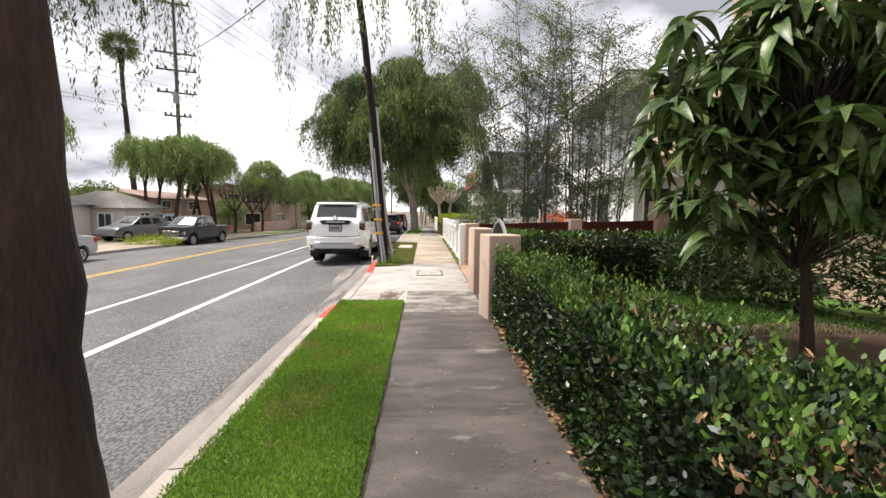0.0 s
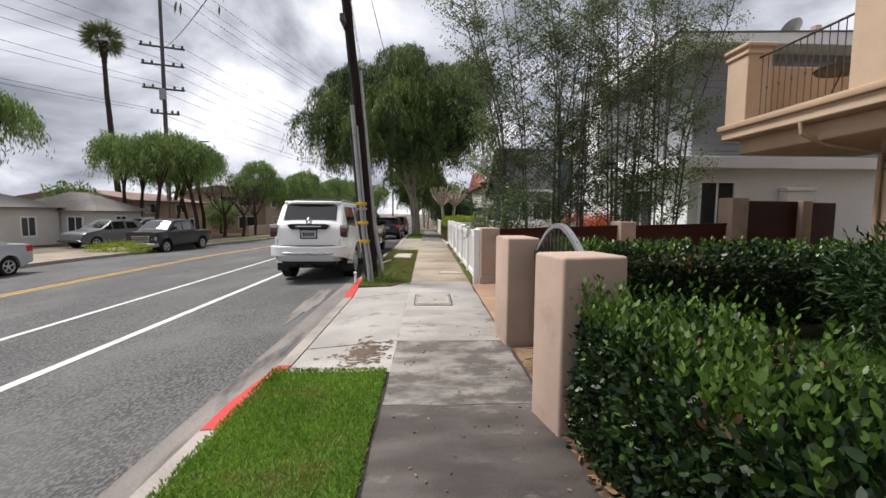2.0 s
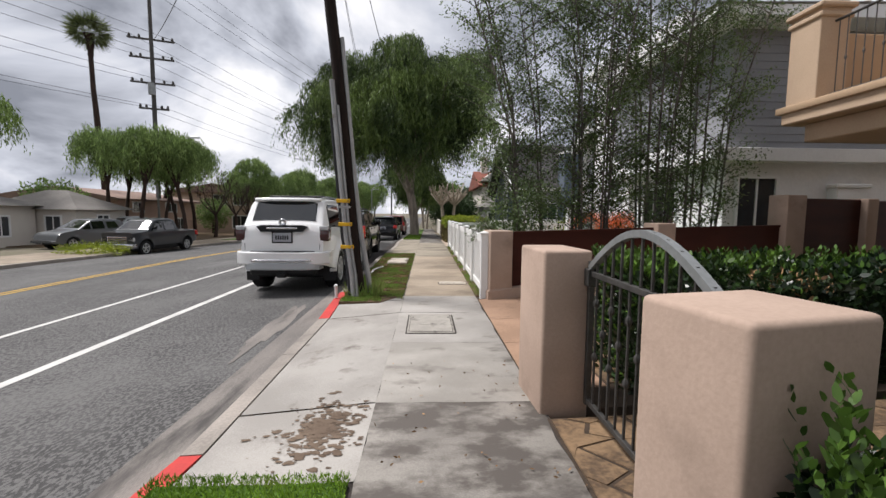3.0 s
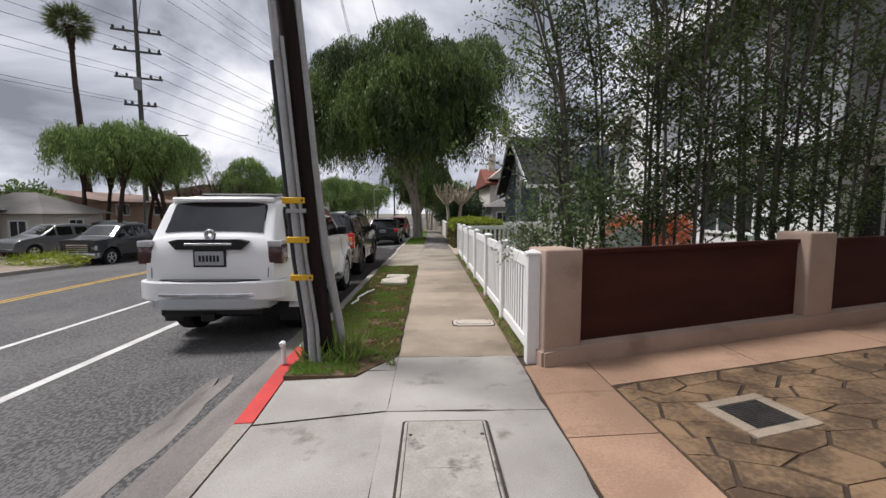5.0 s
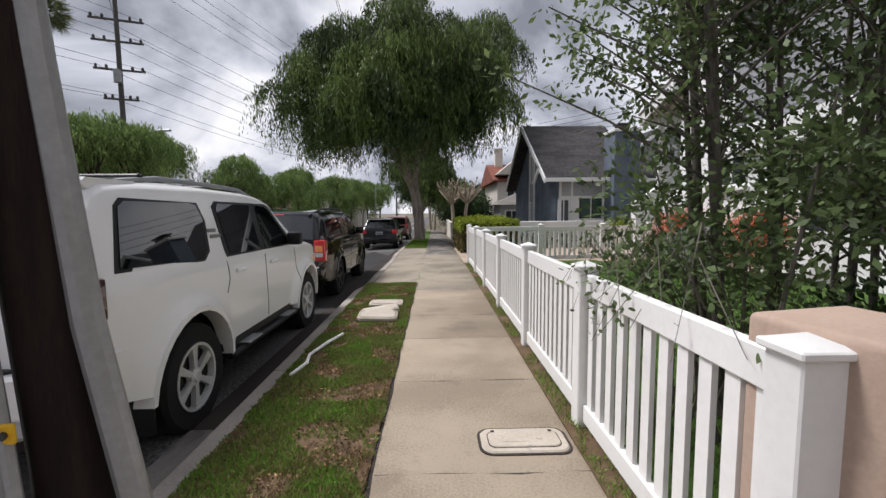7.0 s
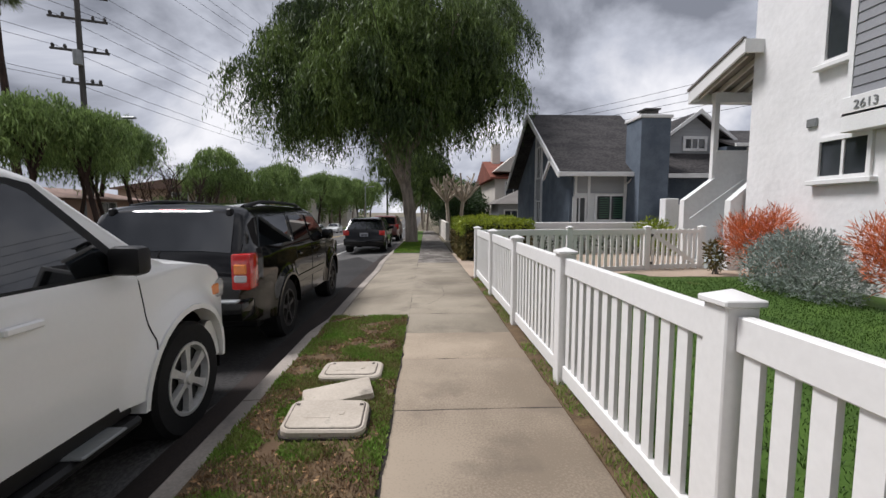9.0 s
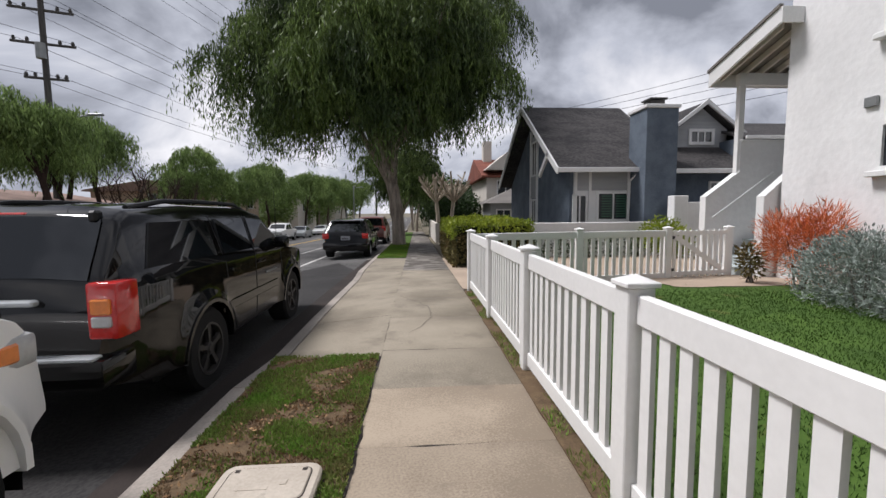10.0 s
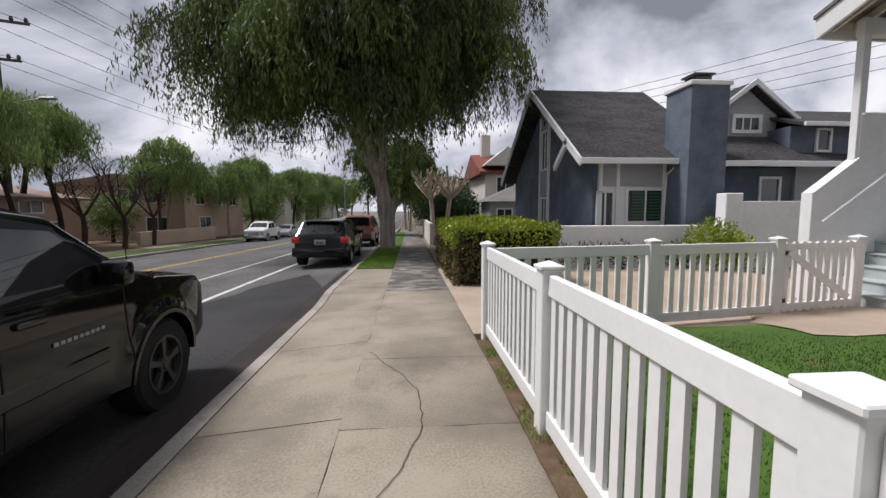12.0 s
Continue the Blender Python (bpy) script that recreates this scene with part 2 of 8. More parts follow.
M_CONDUIT = mat("grey_conduit", (0.36, 0.36, 0.36), (0.28, 0.28, 0.28), 0.45, 3, 30, 0.1, metal=0.3, dirt=(0.20, 0.17, 0.14), dirt_scale=4, dirt_at=0.64)
M_BLACKPIPE = mat("black_conduit", (0.025, 0.025, 0.027), None, 0.5, 3, 30, 0.1)
M_YELLOW = mat("yellow_plastic", (0.72, 0.42, 0.015), (0.62, 0.35, 0.012), 0.45, 5, 40, 0.05)
M_BARK = mat("grey_bark", (0.42, 0.355, 0.29), (0.19, 0.155, 0.125), 0.9, 2.5, 22, 1.0, stretch=(3, 3, 0.6), dist=0.03)
M_BARK_DARK = mat("dark_bark", (0.060, 0.036, 0.028), (0.025, 0.016, 0.013), 0.9, 2.5, 22, 1.0, stretch=(3, 3, 0.6), dist=0.03, dirt=(0.14, 0.13, 0.12), dirt_scale=1.4, dirt_at=0.66)
M_BARK_PALE = mat("pale_bark", (0.50, 0.43, 0.35), (0.32, 0.27, 0.21), 0.9, 2.5, 22, 0.8, stretch=(2, 2, 0.6), dist=0.02)
M_STEM = mat("thin_stem_bark", (0.17, 0.15, 0.128), (0.062, 0.054, 0.046), 0.9, 3, 25, 0.5, stretch=(2, 2, 0.5))
M_LEAF_PEPPER = mat("pepper_tree_leaf", (0.138, 0.200, 0.050), (0.034, 0.058, 0.017), 0.55, 0.45, 8, 0, contrast=1.5, island=0.45, translucent=0.22, spec=0.3)
M_LEAF_FAR = mat("street_tree_leaf", (0.220, 0.305, 0.096), (0.090, 0.142, 0.042), 0.6, 0.4, 8, 0, island=0.45, translucent=0.4, spec=0.3)
M_LEAF_SLENDER = mat("small_grey_green_leaf", (0.165, 0.225, 0.085), (0.062, 0.092, 0.036), 0.5, 0.6, 8, 0, island=0.5, translucent=0.38, spec=0.3)
M_LEAF_HEDGE = mat("glossy_hedge_leaf", (0.028, 0.054, 0.016), (0.008, 0.019, 0.007), 0.34, 1.2, 9, 0, island=0.6, translucent=0.15, spec=0.4)
M_LEAF_NEW = mat("young_hedge_leaf", (0.105, 0.19, 0.028), (0.042, 0.090, 0.014), 0.36, 1.2, 9, 0, island=0.5, translucent=0.22, spec=0.4)
M_LEAF_LOQUAT = mat("loquat_leaf", (0.108, 0.175, 0.048), (0.028, 0.054, 0.017), 0.38, 4, 30, 0.3, vary=0.5, island=0.3, translucent=0.2, spec=0.25)
M_LEAF_YELLOW = mat("yellow_green_hedge_leaf", (0.33, 0.38, 0.035), (0.16, 0.22, 0.025), 0.5, 1.2, 9, 0, island=0.4, translucent=0.25, spec=0.3)
M_LEAF_BROWN = mat("brown_hedge_twigs", (0.17, 0.12, 0.05), (0.08, 0.08, 0.025), 0.7, 1.5, 9, 0, island=0.45, translucent=0.1, spec=0.2)
M_LEAF_DARK = mat("dark_tree_leaf", (0.040, 0.075, 0.020), (0.018, 0.038, 0.010), 0.5, 0.6, 8, 0, island=0.4, translucent=0.2, spec=0.3)
M_LEAF_SILVER = mat("silver_bush_leaf", (0.33, 0.37, 0.34), (0.18, 0.22, 0.19), 0.7, 2, 9, 0, island=0.35, translucent=0.15, spec=0.2)
M_LEAF_FIRE = mat("orange_succulent_stick", (0.66, 0.19, 0.065), (0.50, 0.14, 0.06), 0.6, 2, 9, 0, island=0.35, translucent=0.1, spec=0.25)
M_STRAW = mat("dead_straw", (0.30, 0.205, 0.11), (0.14, 0.085, 0.045), 0.8, 3, 9, 0, island=0.5, spec=0.2)
M_LITTER = mat("dry_leaf", (0.30, 0.185, 0.095), (0.12, 0.066, 0.034), 0.8, 3, 9, 0, island=0.6, spec=0.2)
M_PALM = mat("palm_frond", (0.15, 0.185, 0.068), (0.085, 0.11, 0.042), 0.6, 2, 9, 0, island=0.4, translucent=0.15)
# near-black fill colour for the shade inside the hedges
M_CORE = mat("hedge_core_shade", (0.020, 0.024, 0.010), (0.010, 0.012, 0.006), 0.95, 6, 30, 0.5)
# board colour darkened to carry the shade under the porch roof
M_SOFFIT = mat("shade_toned_soffit", (0.26, 0.24, 0.215), (0.19, 0.175, 0.155), 0.8, 2, 30, 0.2)
# asphalt colour taken near black to hold the parked cars' shade
M_LANE = mat("car_shade_asphalt", (0.036, 0.034, 0.033), (0.018, 0.017, 0.017), 0.8, 0.8, 38, 0.8, contrast=2.0, fine_mix=0.6)
# gutter dirt plus the shade of the parked cars, both in the colour
M_GUTTER_DARK = mat("shaded_dirty_gutter", (0.040, 0.030, 0.026), (0.020, 0.016, 0.014), 0.85, 1.5, 60, 0.3, dirt=(0.075, 0.065, 0.055), dirt_scale=1.6, dirt_at=0.62, stretch=(2, 0.6, 1))
M_GLASS_DARK = mat("tinted_glass", (0.005, 0.006, 0.007), None, 0.02, 1, 5, 0, spec=1.0)
M_WINDOW = mat("window_glass", (0.035, 0.04, 0.045), None, 0.05, 1, 5, 0, spec=0.7)
M_TYRE = mat("tyre_rubber", (0.011, 0.011, 0.0115), (0.007, 0.007, 0.007), 0.85, 5, 60, 0.2)
M_ALLOY = mat("grey_alloy", (0.62, 0.62, 0.61), (0.50, 0.50, 0.49), 0.35, 3, 30, 0, metal=0.35)
M_DARKALLOY = mat("dark_wheel", (0.05, 0.047, 0.045), None, 0.5, 3, 30, 0, metal=0.3)
M_TRIM = mat("black_plastic_trim", (0.009, 0.009, 0.0095), None, 0.45, 3, 40, 0.05)
M_CHROME = mat("chrome", (0.6, 0.6, 0.62), None, 0.15, 3, 30, 0, metal=1.0)
M_TAIL = mat("red_tail_lamp", (0.55, 0.02, 0.015), (0.4, 0.012, 0.01), 0.15, 3, 30, 0, coat=0.8)
M_TAIL_DARK = mat("smoked_tail_lamp", (0.06, 0.012, 0.012), None, 0.12, 3, 30, 0, coat=0.8)
M_AMBER = mat("amber_lamp", (0.8, 0.22, 0.03), None, 0.15, 3, 30, 0, coat=0.8)
M_CLEAR = mat("clear_lamp", (0.5, 0.5, 0.5), None, 0.12, 3, 30, 0, coat=0.8)
M_PLATE = mat("licence_plate", (0.40, 0.41, 0.44), None, 0.4, 3, 30, 0)
M_BOXLID = mat("utility_box_lid", (0.50, 0.445, 0.375), (0.40, 0.35, 0.29), 0.85, 3, 50, 0.5, dirt=(0.2, 0.18, 0.15), dirt_scale=4, dirt_at=0.62)
M_STEP = mat("blue_grey_step_paint", (0.42, 0.46, 0.46), (0.35, 0.39, 0.39), 0.7, 1.4, 30, 0.1)
M_GREEN = mat("green_shutter", (0.045, 0.12, 0.075), None, 0.6, 3, 30, 0.1)
M_GALV = mat("galvanised_metal", (0.30, 0.31, 0.31), (0.23, 0.24, 0.24), 0.5, 2, 30, 0.1, metal=0.5)
M_WIRE = mat("cable_black", (0.02, 0.02, 0.022), None, 0.6, 2, 20, 0)
M_GREYWOOD = mat("weathered_grey_pole", (0.10, 0.095, 0.09), (0.06, 0.057, 0.055), 0.9, 2, 20, 0.4, stretch=(5, 5, 0.5))


def paint(name, c, rough=0.3):
    return mat(name, c, tuple(x * 0.93 for x in c), rough, 0.8, 40, 0, coat=0.6, contrast=0.4)


P_WHITE = paint("white_car_paint", (0.82, 0.82, 0.81))
P_BLACK = mat("black_car_paint", (0.004, 0.004, 0.0045), (0.007, 0.0065, 0.006), 0.04, 1.5, 30, 0, coat=0.0, spec=0.42)
P_SILVER = paint("silver_car_paint", (0.42, 0.44, 0.45))
P_GREY = paint("grey_car_paint", (0.10, 0.105, 0.11))
P_DARK = paint("charcoal_car_paint", (0.035, 0.038, 0.042))
P_REDDISH = paint("maroon_car_paint", (0.16, 0.06, 0.05))

# ---- building helpers ----


def fwd(y):
    """The gentle fall of the street ahead."""
    return -0.02 * max(0.0, min(y, 85.0) - 21.0)


def road_z(x, y=0.0):
    return -0.14 - 0.045 * (-0.85 - max(x, -14.0)) + fwd(y)


FAR_Z = road_z(-14.0) + 0.14


def finish(bm, angle=35):
    bmesh.ops.recalc_face_normals(bm, faces=bm.faces)
    for f in bm.faces:
        f.smooth = True
    lim = radians(angle)
    for ed in bm.edges:
        if len(ed.link_faces) == 2:
            ed.smooth = ed.calc_face_angle(0) < lim
        else:
            ed.smooth = False


def part(name, bm, material, parent=None, label="", angle=35, kind="", category=""):
    me = bpy.data.meshes.new(name)
    if isinstance(bm, bmesh.types.BMesh):
        finish(bm, angle)
        bm.to_mesh(me)
        bm.free()
    else:
        me.from_pydata(bm[0], [], bm[1])
        me.update()
    me.materials.append(material)
    ob = new(name, me)
    if parent:
        ob.parent = parent
    return tagged(ob, label, category, "", kind)


def thing(name, label, category, group="", kind="", at=None):
    ob = new(name)
    ob.empty_display_size = 0.2
    if at is not None:
        ob.matrix_basis = at
    return tagged(ob, label, category, group, kind)


def B():
    return bmesh.new()


def box(bm, x0, x1, y0, y1, z0, z1, bevel=0.0, m=None, seg=1):
    r = bmesh.ops.create_cube(bm, size=1)
    vs = r["verts"]
    for v in vs:
        v.co = Vector((x0 + (v.co.x + 0.5) * (x1 - x0), y0 + (v.co.y + 0.5) * (y1 - y0), z0 + (v.co.z + 0.5) * (z1 - z0)))
    if bevel:
        es = list({ed for v in vs for ed in v.link_edges})
        r = bmesh.ops.bevel(bm, geom=es, offset=bevel, segments=seg, affect="EDGES", profile=0.5)
        vs = list({v for f in r["faces"] for v in f.verts} | {v for v in vs if v.is_valid})
    if m is not None:
        bmesh.ops.transform(bm, matrix=m, verts=[v for v in vs if v.is_valid])
    return bm


def tube(bm, pts, radii, n=8, cap=True):
    """A round bar through points, with a radius at each."""
    pts = [Vector(p) for p in pts]
    if not hasattr(radii, "__len__"):
        radii = [radii] * len(pts)
    rings, ref = [], None
    for i, p in enumerate(pts):
        d = (pts[min(i + 1, len(pts) - 1)] - pts[max(i - 1, 0)]).normalized()
        if ref is None:
            ref = d.orthogonal().normalized()
        ref = (ref - d * ref.dot(d)).normalized()
        s = d.cross(ref)
        rings.append([bm.verts.new(p + radii[i] * (math.cos(a) * ref + math.sin(a) * s)) for a in (2 * math.pi * k / n for k in range(n))])
    for a, b in zip(rings, rings[1:]):
        for k in range(n):
            bm.faces.new((a[k], a[(k + 1) % n], b[(k + 1) % n], b[k]))
    if cap:
        bm.faces.new(rings[0][::-1])
        bm.faces.new(rings[-1])
    return bm


def prism(bm, poly, axis, a, b):
    """A flat outline pushed from a to b along an axis; its points are the other two coordinates in order."""
    def at(p, h):
        return {"x": (h, p[0], p[1]), "y": (p[0], h, p[1]), "z": (p[0], p[1], h)}[axis]
    lo, hi = [bm.verts.new(at(p, a)) for p in poly], [bm.verts.new(at(p, b)) for p in poly]
    n = len(poly)
    bm.faces.new(lo)
    bm.faces.new(hi[::-1])
    for k in range(n):
        bm.faces.new((lo[k], hi[k], hi[(k + 1) % n], lo[(k + 1) % n]))
    return bm


def slab(bm, pts, thick):
    """A flat plate of even thickness under four or more points in space."""
    pts = [Vector(p) for p in pts]
    n = (pts[1] - pts[0]).cross(pts[2] - pts[0]).normalized() * thick
    a, b = [bm.verts.new(p) for p in pts], [bm.verts.new(p - n) for p in pts]
    bm.faces.new(a)
    bm.faces.new(b[::-1])
    for k in range(len(pts)):
        j = (k + 1) % len(pts)
        bm.faces.new((a[k], b[k], b[j], a[j]))
    return bm


def sheet(bm, x0, x1, y0, y1, zf, dx=1.0, dy=1.0, drop=0.25):
    """A ground strip that follows zf(x, y), with skirts."""
    nx, ny = max(1, round((x1 - x0) / dx)), max(1, round((y1 - y0) / dy))
    g = [[bm.verts.new((x0 + (x1 - x0) * i / nx, y0 + (y1 - y0) * j / ny, zf(x0 + (x1 - x0) * i / nx, y0 + (y1 - y0) * j / ny))) for j in range(ny + 1)] for i in range(nx + 1)]
    for i in range(nx):
        for j in range(ny):
            bm.faces.new((g[i][j], g[i + 1][j], g[i + 1][j + 1], g[i][j + 1]))
    rim = [g[i][0] for i in range(nx + 1)] + [g[nx][j] for j in range(1, ny + 1)] + [g[i][ny] for i in range(nx - 1, -1, -1)] + [g[0][j] for j in range(ny - 1, 0, -1)]
    low = [bm.verts.new((v.co.x, v.co.y, v.co.z - drop)) for v in rim]
    for k in range(len(rim)):
        j = (k + 1) % len(rim)
        bm.faces.new((rim[k], low[k], low[j], rim[j]))
    return bm


def leaves(P, D, length, width, rng, oval=False):
    """Pointed four-cornered leaves at P along D."""
    n = len(P)
    D = D / np.maximum(np.linalg.norm(D, axis=1, keepdims=True), 1e-6)
    R = rng.normal(size=(n, 3))
    S = np.cross(D, R)
    S /= np.maximum(np.linalg.norm(S, axis=1, keepdims=True), 1e-6)
    length, width = np.broadcast_to(length, n)[:, None], np.broadcast_to(width, n)[:, None]
    if oval:
        a, b = P + D * length * 0.3, P + D * length * 0.7
        N = np.cross(D, S) * width * 0.18
        V = np.stack([P, a + S * width * 0.46 + N, b + S * width * 0.40 + N, P + D * length, b - S * width * 0.40 + N, a - S * width * 0.46 + N], axis=1).reshape(-1, 3)
        return V, np.arange(6 * n).reshape(n, 6)
    mid = P + D * length * 0.45
    V = np.stack([P, mid + S * width / 2, P + D * length, mid - S * width / 2], axis=1).reshape(-1, 3)
    F = np.arange(4 * n).reshape(n, 4)
    return V, F


def leaf_part(name, chunks, material, parent, label="", kind="stuff"):
    V, F, k = [], [], 0
    for v, f in chunks:
        V.append(v)
        F.append(f + k)
        k += len(v)
    V, F = np.concatenate(V), np.concatenate(F)
    me = bpy.data.meshes.new(name)
    me.vertices.add(len(V))
    me.vertices.foreach_set("co", V.astype(np.float32).ravel())
    me.loops.add(F.size)
    me.loops.foreach_set("vertex_index", F.astype(np.int32).ravel())
    me.polygons.add(len(F))
    me.polygons.foreach_set("loop_start", np.arange(0, F.size, F.shape[1], dtype=np.int32))
    me.update(calc_edges=True)
    me.materials.append(material)
    ob = new(name, me)
    ob.parent = parent
    return tagged(ob, label, "", "", kind)


def strands(rng, lobes, n, per, droop, leaf, spread=0.12):
    """Hanging strands of narrow leaves that start on the tops and flanks of lobes."""
    idx = rng.choice(len(lobes), n, p=np.array([l[3] * l[4] for l in lobes]) / sum(l[3] * l[4] for l in lobes))
    lob = np.array(lobes)[idx]
    u = rng.normal(size=(n, 3))
    u /= np.linalg.norm(u, axis=1, keepdims=True)
    u[:, 2] = np.abs(u[:, 2]) * 1.0 - 0.25
    rad = rng.uniform(0.45, 1.0, n) ** 0.5
    start = lob[:, :3] + u * lob[:, 3:6] * rad[:, None]
    length = droop * rng.uniform(0.35, 1.25, n)
    t = rng.uniform(0, 1, (n, per))
    out = u.copy()
    out[:, 2] = 0
    pos = start[:, None, :] + out[:, None, :] * (length[:, None] * (1 - (1 - t) ** 2) * 0.35)[:, :, None]
    pos[:, :, 2] -= length[:, None] * t ** 1.4
    pos += rng.normal(size=pos.shape) * spread
    d = rng.normal(size=pos.shape) * 0.30
    d[:, :, 2] -= 0.9
    P, D = pos.reshape(-1, 3), d.reshape(-1, 3)
    k = rng.uniform(0.6, 1.3, len(P))
    return leaves(P, D, leaf[0] * k, leaf[1] * k, rng)


def ball_leaves(rng, lobes, n, leaf, up=0.3, inner=0.5):
    """Leaves in and on rounded clumps."""
    w = np.array([l[3] * l[4] * l[5] for l in lobes]) ** 0.67
    lob = np.array(lobes)[rng.choice(len(lobes), n, p=w / w.sum())]
    u = rng.normal(size=(n, 3))
    u /= np.linalg.norm(u, axis=1, keepdims=True)
    r = rng.uniform(inner, 1.05, n) * (1 + 0.12 * np.sin(u[:, 0] * 7 + lob[:, 0] * 3) * np.cos(u[:, 1] * 6 + u[:, 2] * 5))
    P = lob[:, :3] + u * lob[:, 3:6] * r[:, None]
    D = u + rng.normal(size=(n, 3)) * 0.7
    D[:, 2] += up
    k = rng.uniform(0.6, 1.3, n)
    return leaves(P, D, leaf[0] * k, leaf[1] * k, rng)


def trunk_bm(bm, pts, r0, r1, n=10, rough=0.08, seed=0):
    pts = [Vector(p) for p in pts]
    fine = []
    for a, b in zip(pts, pts[1:]):
        for k in range(4):
            fine.append(a.lerp(b, k / 4))
    fine.append(pts[-1])
    rad = [(r0 + (r1 - r0) * i / (len(fine) - 1)) * (1 + rough * noise.noise(Vector((i * 0.7, seed, 0)))) for i in range(len(fine))]
    rad[0] *= 1.3
    k0 = len(bm.verts)
    tube(bm, fine, rad, n)
    bm.verts.ensure_lookup_table()
    for v in list(bm.verts)[k0:]:
        v.co += noise.noise_vector(v.co * 3 + Vector((seed, 0, 0))) * r0 * 0.12
    return bm

# ---- ground, road, pavement ----


def base_z(x, y):
    if x > -0.62:
        return (-0.24 if x < 1.9 else -0.06) + fwd(y)
    if x < -14.1:
        return FAR_Z - 0.06 + fwd(y)
    return road_z(x, y) - 0.06


bm = B()
gx = [-900, -300, -90, -40, -20, -14.11, -14.09, -9, -6, -3, -0.64, -0.6, 1.84, 1.92, 6, 12, 25, 60, 200, 900]
gy = [-300, -60, -15, -5, 0, 5, 10, 15, 21, 25, 30, 36, 45, 60, 85, 120, 200, 400, 1200]
gv = [[bm.verts.new((x, y, base_z(x, y))) for y in gy] for x in gx]
for i in range(len(gx) - 1):
    for j in range(len(gy) - 1):
        bm.faces.new((gv[i][j], gv[i + 1][j], gv[i + 1][j + 1], gv[i][j + 1]))
tagged(part("ground", bm, M_GROUND), "dry bare ground under the street and gardens", "ground", "", "structure")
tagged(part("road", sheet(B(), -14.0, -0.85, -30, 260, road_z, 1.2, 2.0), M_ASPHALT), "worn grey asphalt street with painted lanes", "road", "", "structure")


def line(name, x, w, y0, y1, material, label):
    bm = sheet(B(), x - w / 2, x + w / 2, y0, y1, lambda a, b: road_z(a, b) + 0.005, 1, 2.0, 0.004)
    return tagged(part(name, bm, material), label, "road marking", "", "structure")


line("lane_line_1", -2.97, 0.13, -30, 200, M_WHITELINE, "worn white parking lane line on the asphalt")
line("lane_line_2", -4.72, 0.11, -30, 200, M_WHITELINE, "thin worn white bicycle lane line on asphalt")
line("centre_line_1", -8.32, 0.10, -30, 200, M_YELLOWLINE, "yellow centre line painted on the asphalt")
line("centre_line_2", -8.56, 0.10, -30, 200, M_YELLOWLINE, "yellow centre line painted on the asphalt")
tagged(part("gutter", sheet(B(), -0.85, -0.56, -30, 200, lambda x, y: road_z(-0.85, y) + 0.004, 1, 2.0), M_GUTTER), "stained concrete gutter beside the kerb", "gutter", "", "structure")

# Dark sheet over the road: the parked cars' shade, put in as colour
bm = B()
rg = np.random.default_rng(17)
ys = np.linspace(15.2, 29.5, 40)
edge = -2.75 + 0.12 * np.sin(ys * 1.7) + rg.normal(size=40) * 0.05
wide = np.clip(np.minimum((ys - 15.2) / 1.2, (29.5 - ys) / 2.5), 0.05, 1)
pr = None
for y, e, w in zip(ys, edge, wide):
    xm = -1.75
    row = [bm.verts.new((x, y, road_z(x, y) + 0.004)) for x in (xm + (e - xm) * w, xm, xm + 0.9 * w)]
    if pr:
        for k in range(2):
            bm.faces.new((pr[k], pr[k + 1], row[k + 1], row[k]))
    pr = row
tagged(part("oil_stain", bm, M_LANE), "dark sheet painting the shade under the parked cars", "stain", "", "structure")
# Overlay that paints the cars' shade and some dirt along the gutter
tagged(part("gutter_dirt", sheet(B(), -0.848, -0.57, 13.4, 30, lambda x, y: road_z(-0.85, y) + 0.008, 1, 2.0), M_GUTTER_DARK), "dirty concrete gutter, painted darker for the cars' shade", "gutter", "", "structure")


def kerb_top(y):
    """Kerb height, lowered at the two driveways."""
    def dip(a, b, c, d):
        return 0 if y <= a or y >= d else (y - a) / (b - a) if y < b else 1 if y <= c else (d - y) / (d - c)
    return -0.095 * max(dip(6.2, 7.1, 10.5, 11.6), dip(18.2, 19.2, 24.8, 25.8)) + fwd(y)


kerb = thing("kerb_near", "concrete street kerb with red painted stretches", "kerb", kind="structure")
cuts = [-12, -9, -6, -3, -0.2, 2.4, 4.2, 5.75, 7.15, 9.0, 10.5, 12.0, 14.2, 16.4, 18.2, 19.2, 21.5, 23.4, 24.8, 25.8, 28, 31, 34, 38, 42, 48, 56, 66, 80]
for a, b in zip(cuts, cuts[1:]):
    bm = B()
    n = max(2, round((b - a) / 0.4))
    rows = []
    for k in range(n + 1):
        y = a + 0.006 + (b - a - 0.012) * k / n
        z, g = kerb_top(y), road_z(-0.85, y)
        rows.append([bm.verts.new(p) for p in ((-0.575, y, g - 0.1), (-0.575, y, g), (-0.555, y, z - 0.02), (-0.535, y, z - 0.003), (-0.40, y, z + 0.004), (-0.40, y, z - 0.2))])
    for r, s in zip(rows, rows[1:]):
        for k in range(5):
            bm.faces.new((r[k], r[k + 1], s[k + 1], s[k]))
    bm.faces.new(rows[0])
    bm.faces.new(rows[-1][::-1])
    red = a in (5.75, 10.5)
    part("kerb_stone", bm, M_RED if red else M_KERB, kerb, "red painted kerb" if red else "")

# Soil bed under verge, walk and front gardens
tagged(part("verge_soil", sheet(B(), -0.38, 2.2, -12, 29.3, lambda x, y: -0.15 + fwd(y), 1.5, 2), M_SOIL), "dark soil under the verge and walk", "soil", "", "structure")


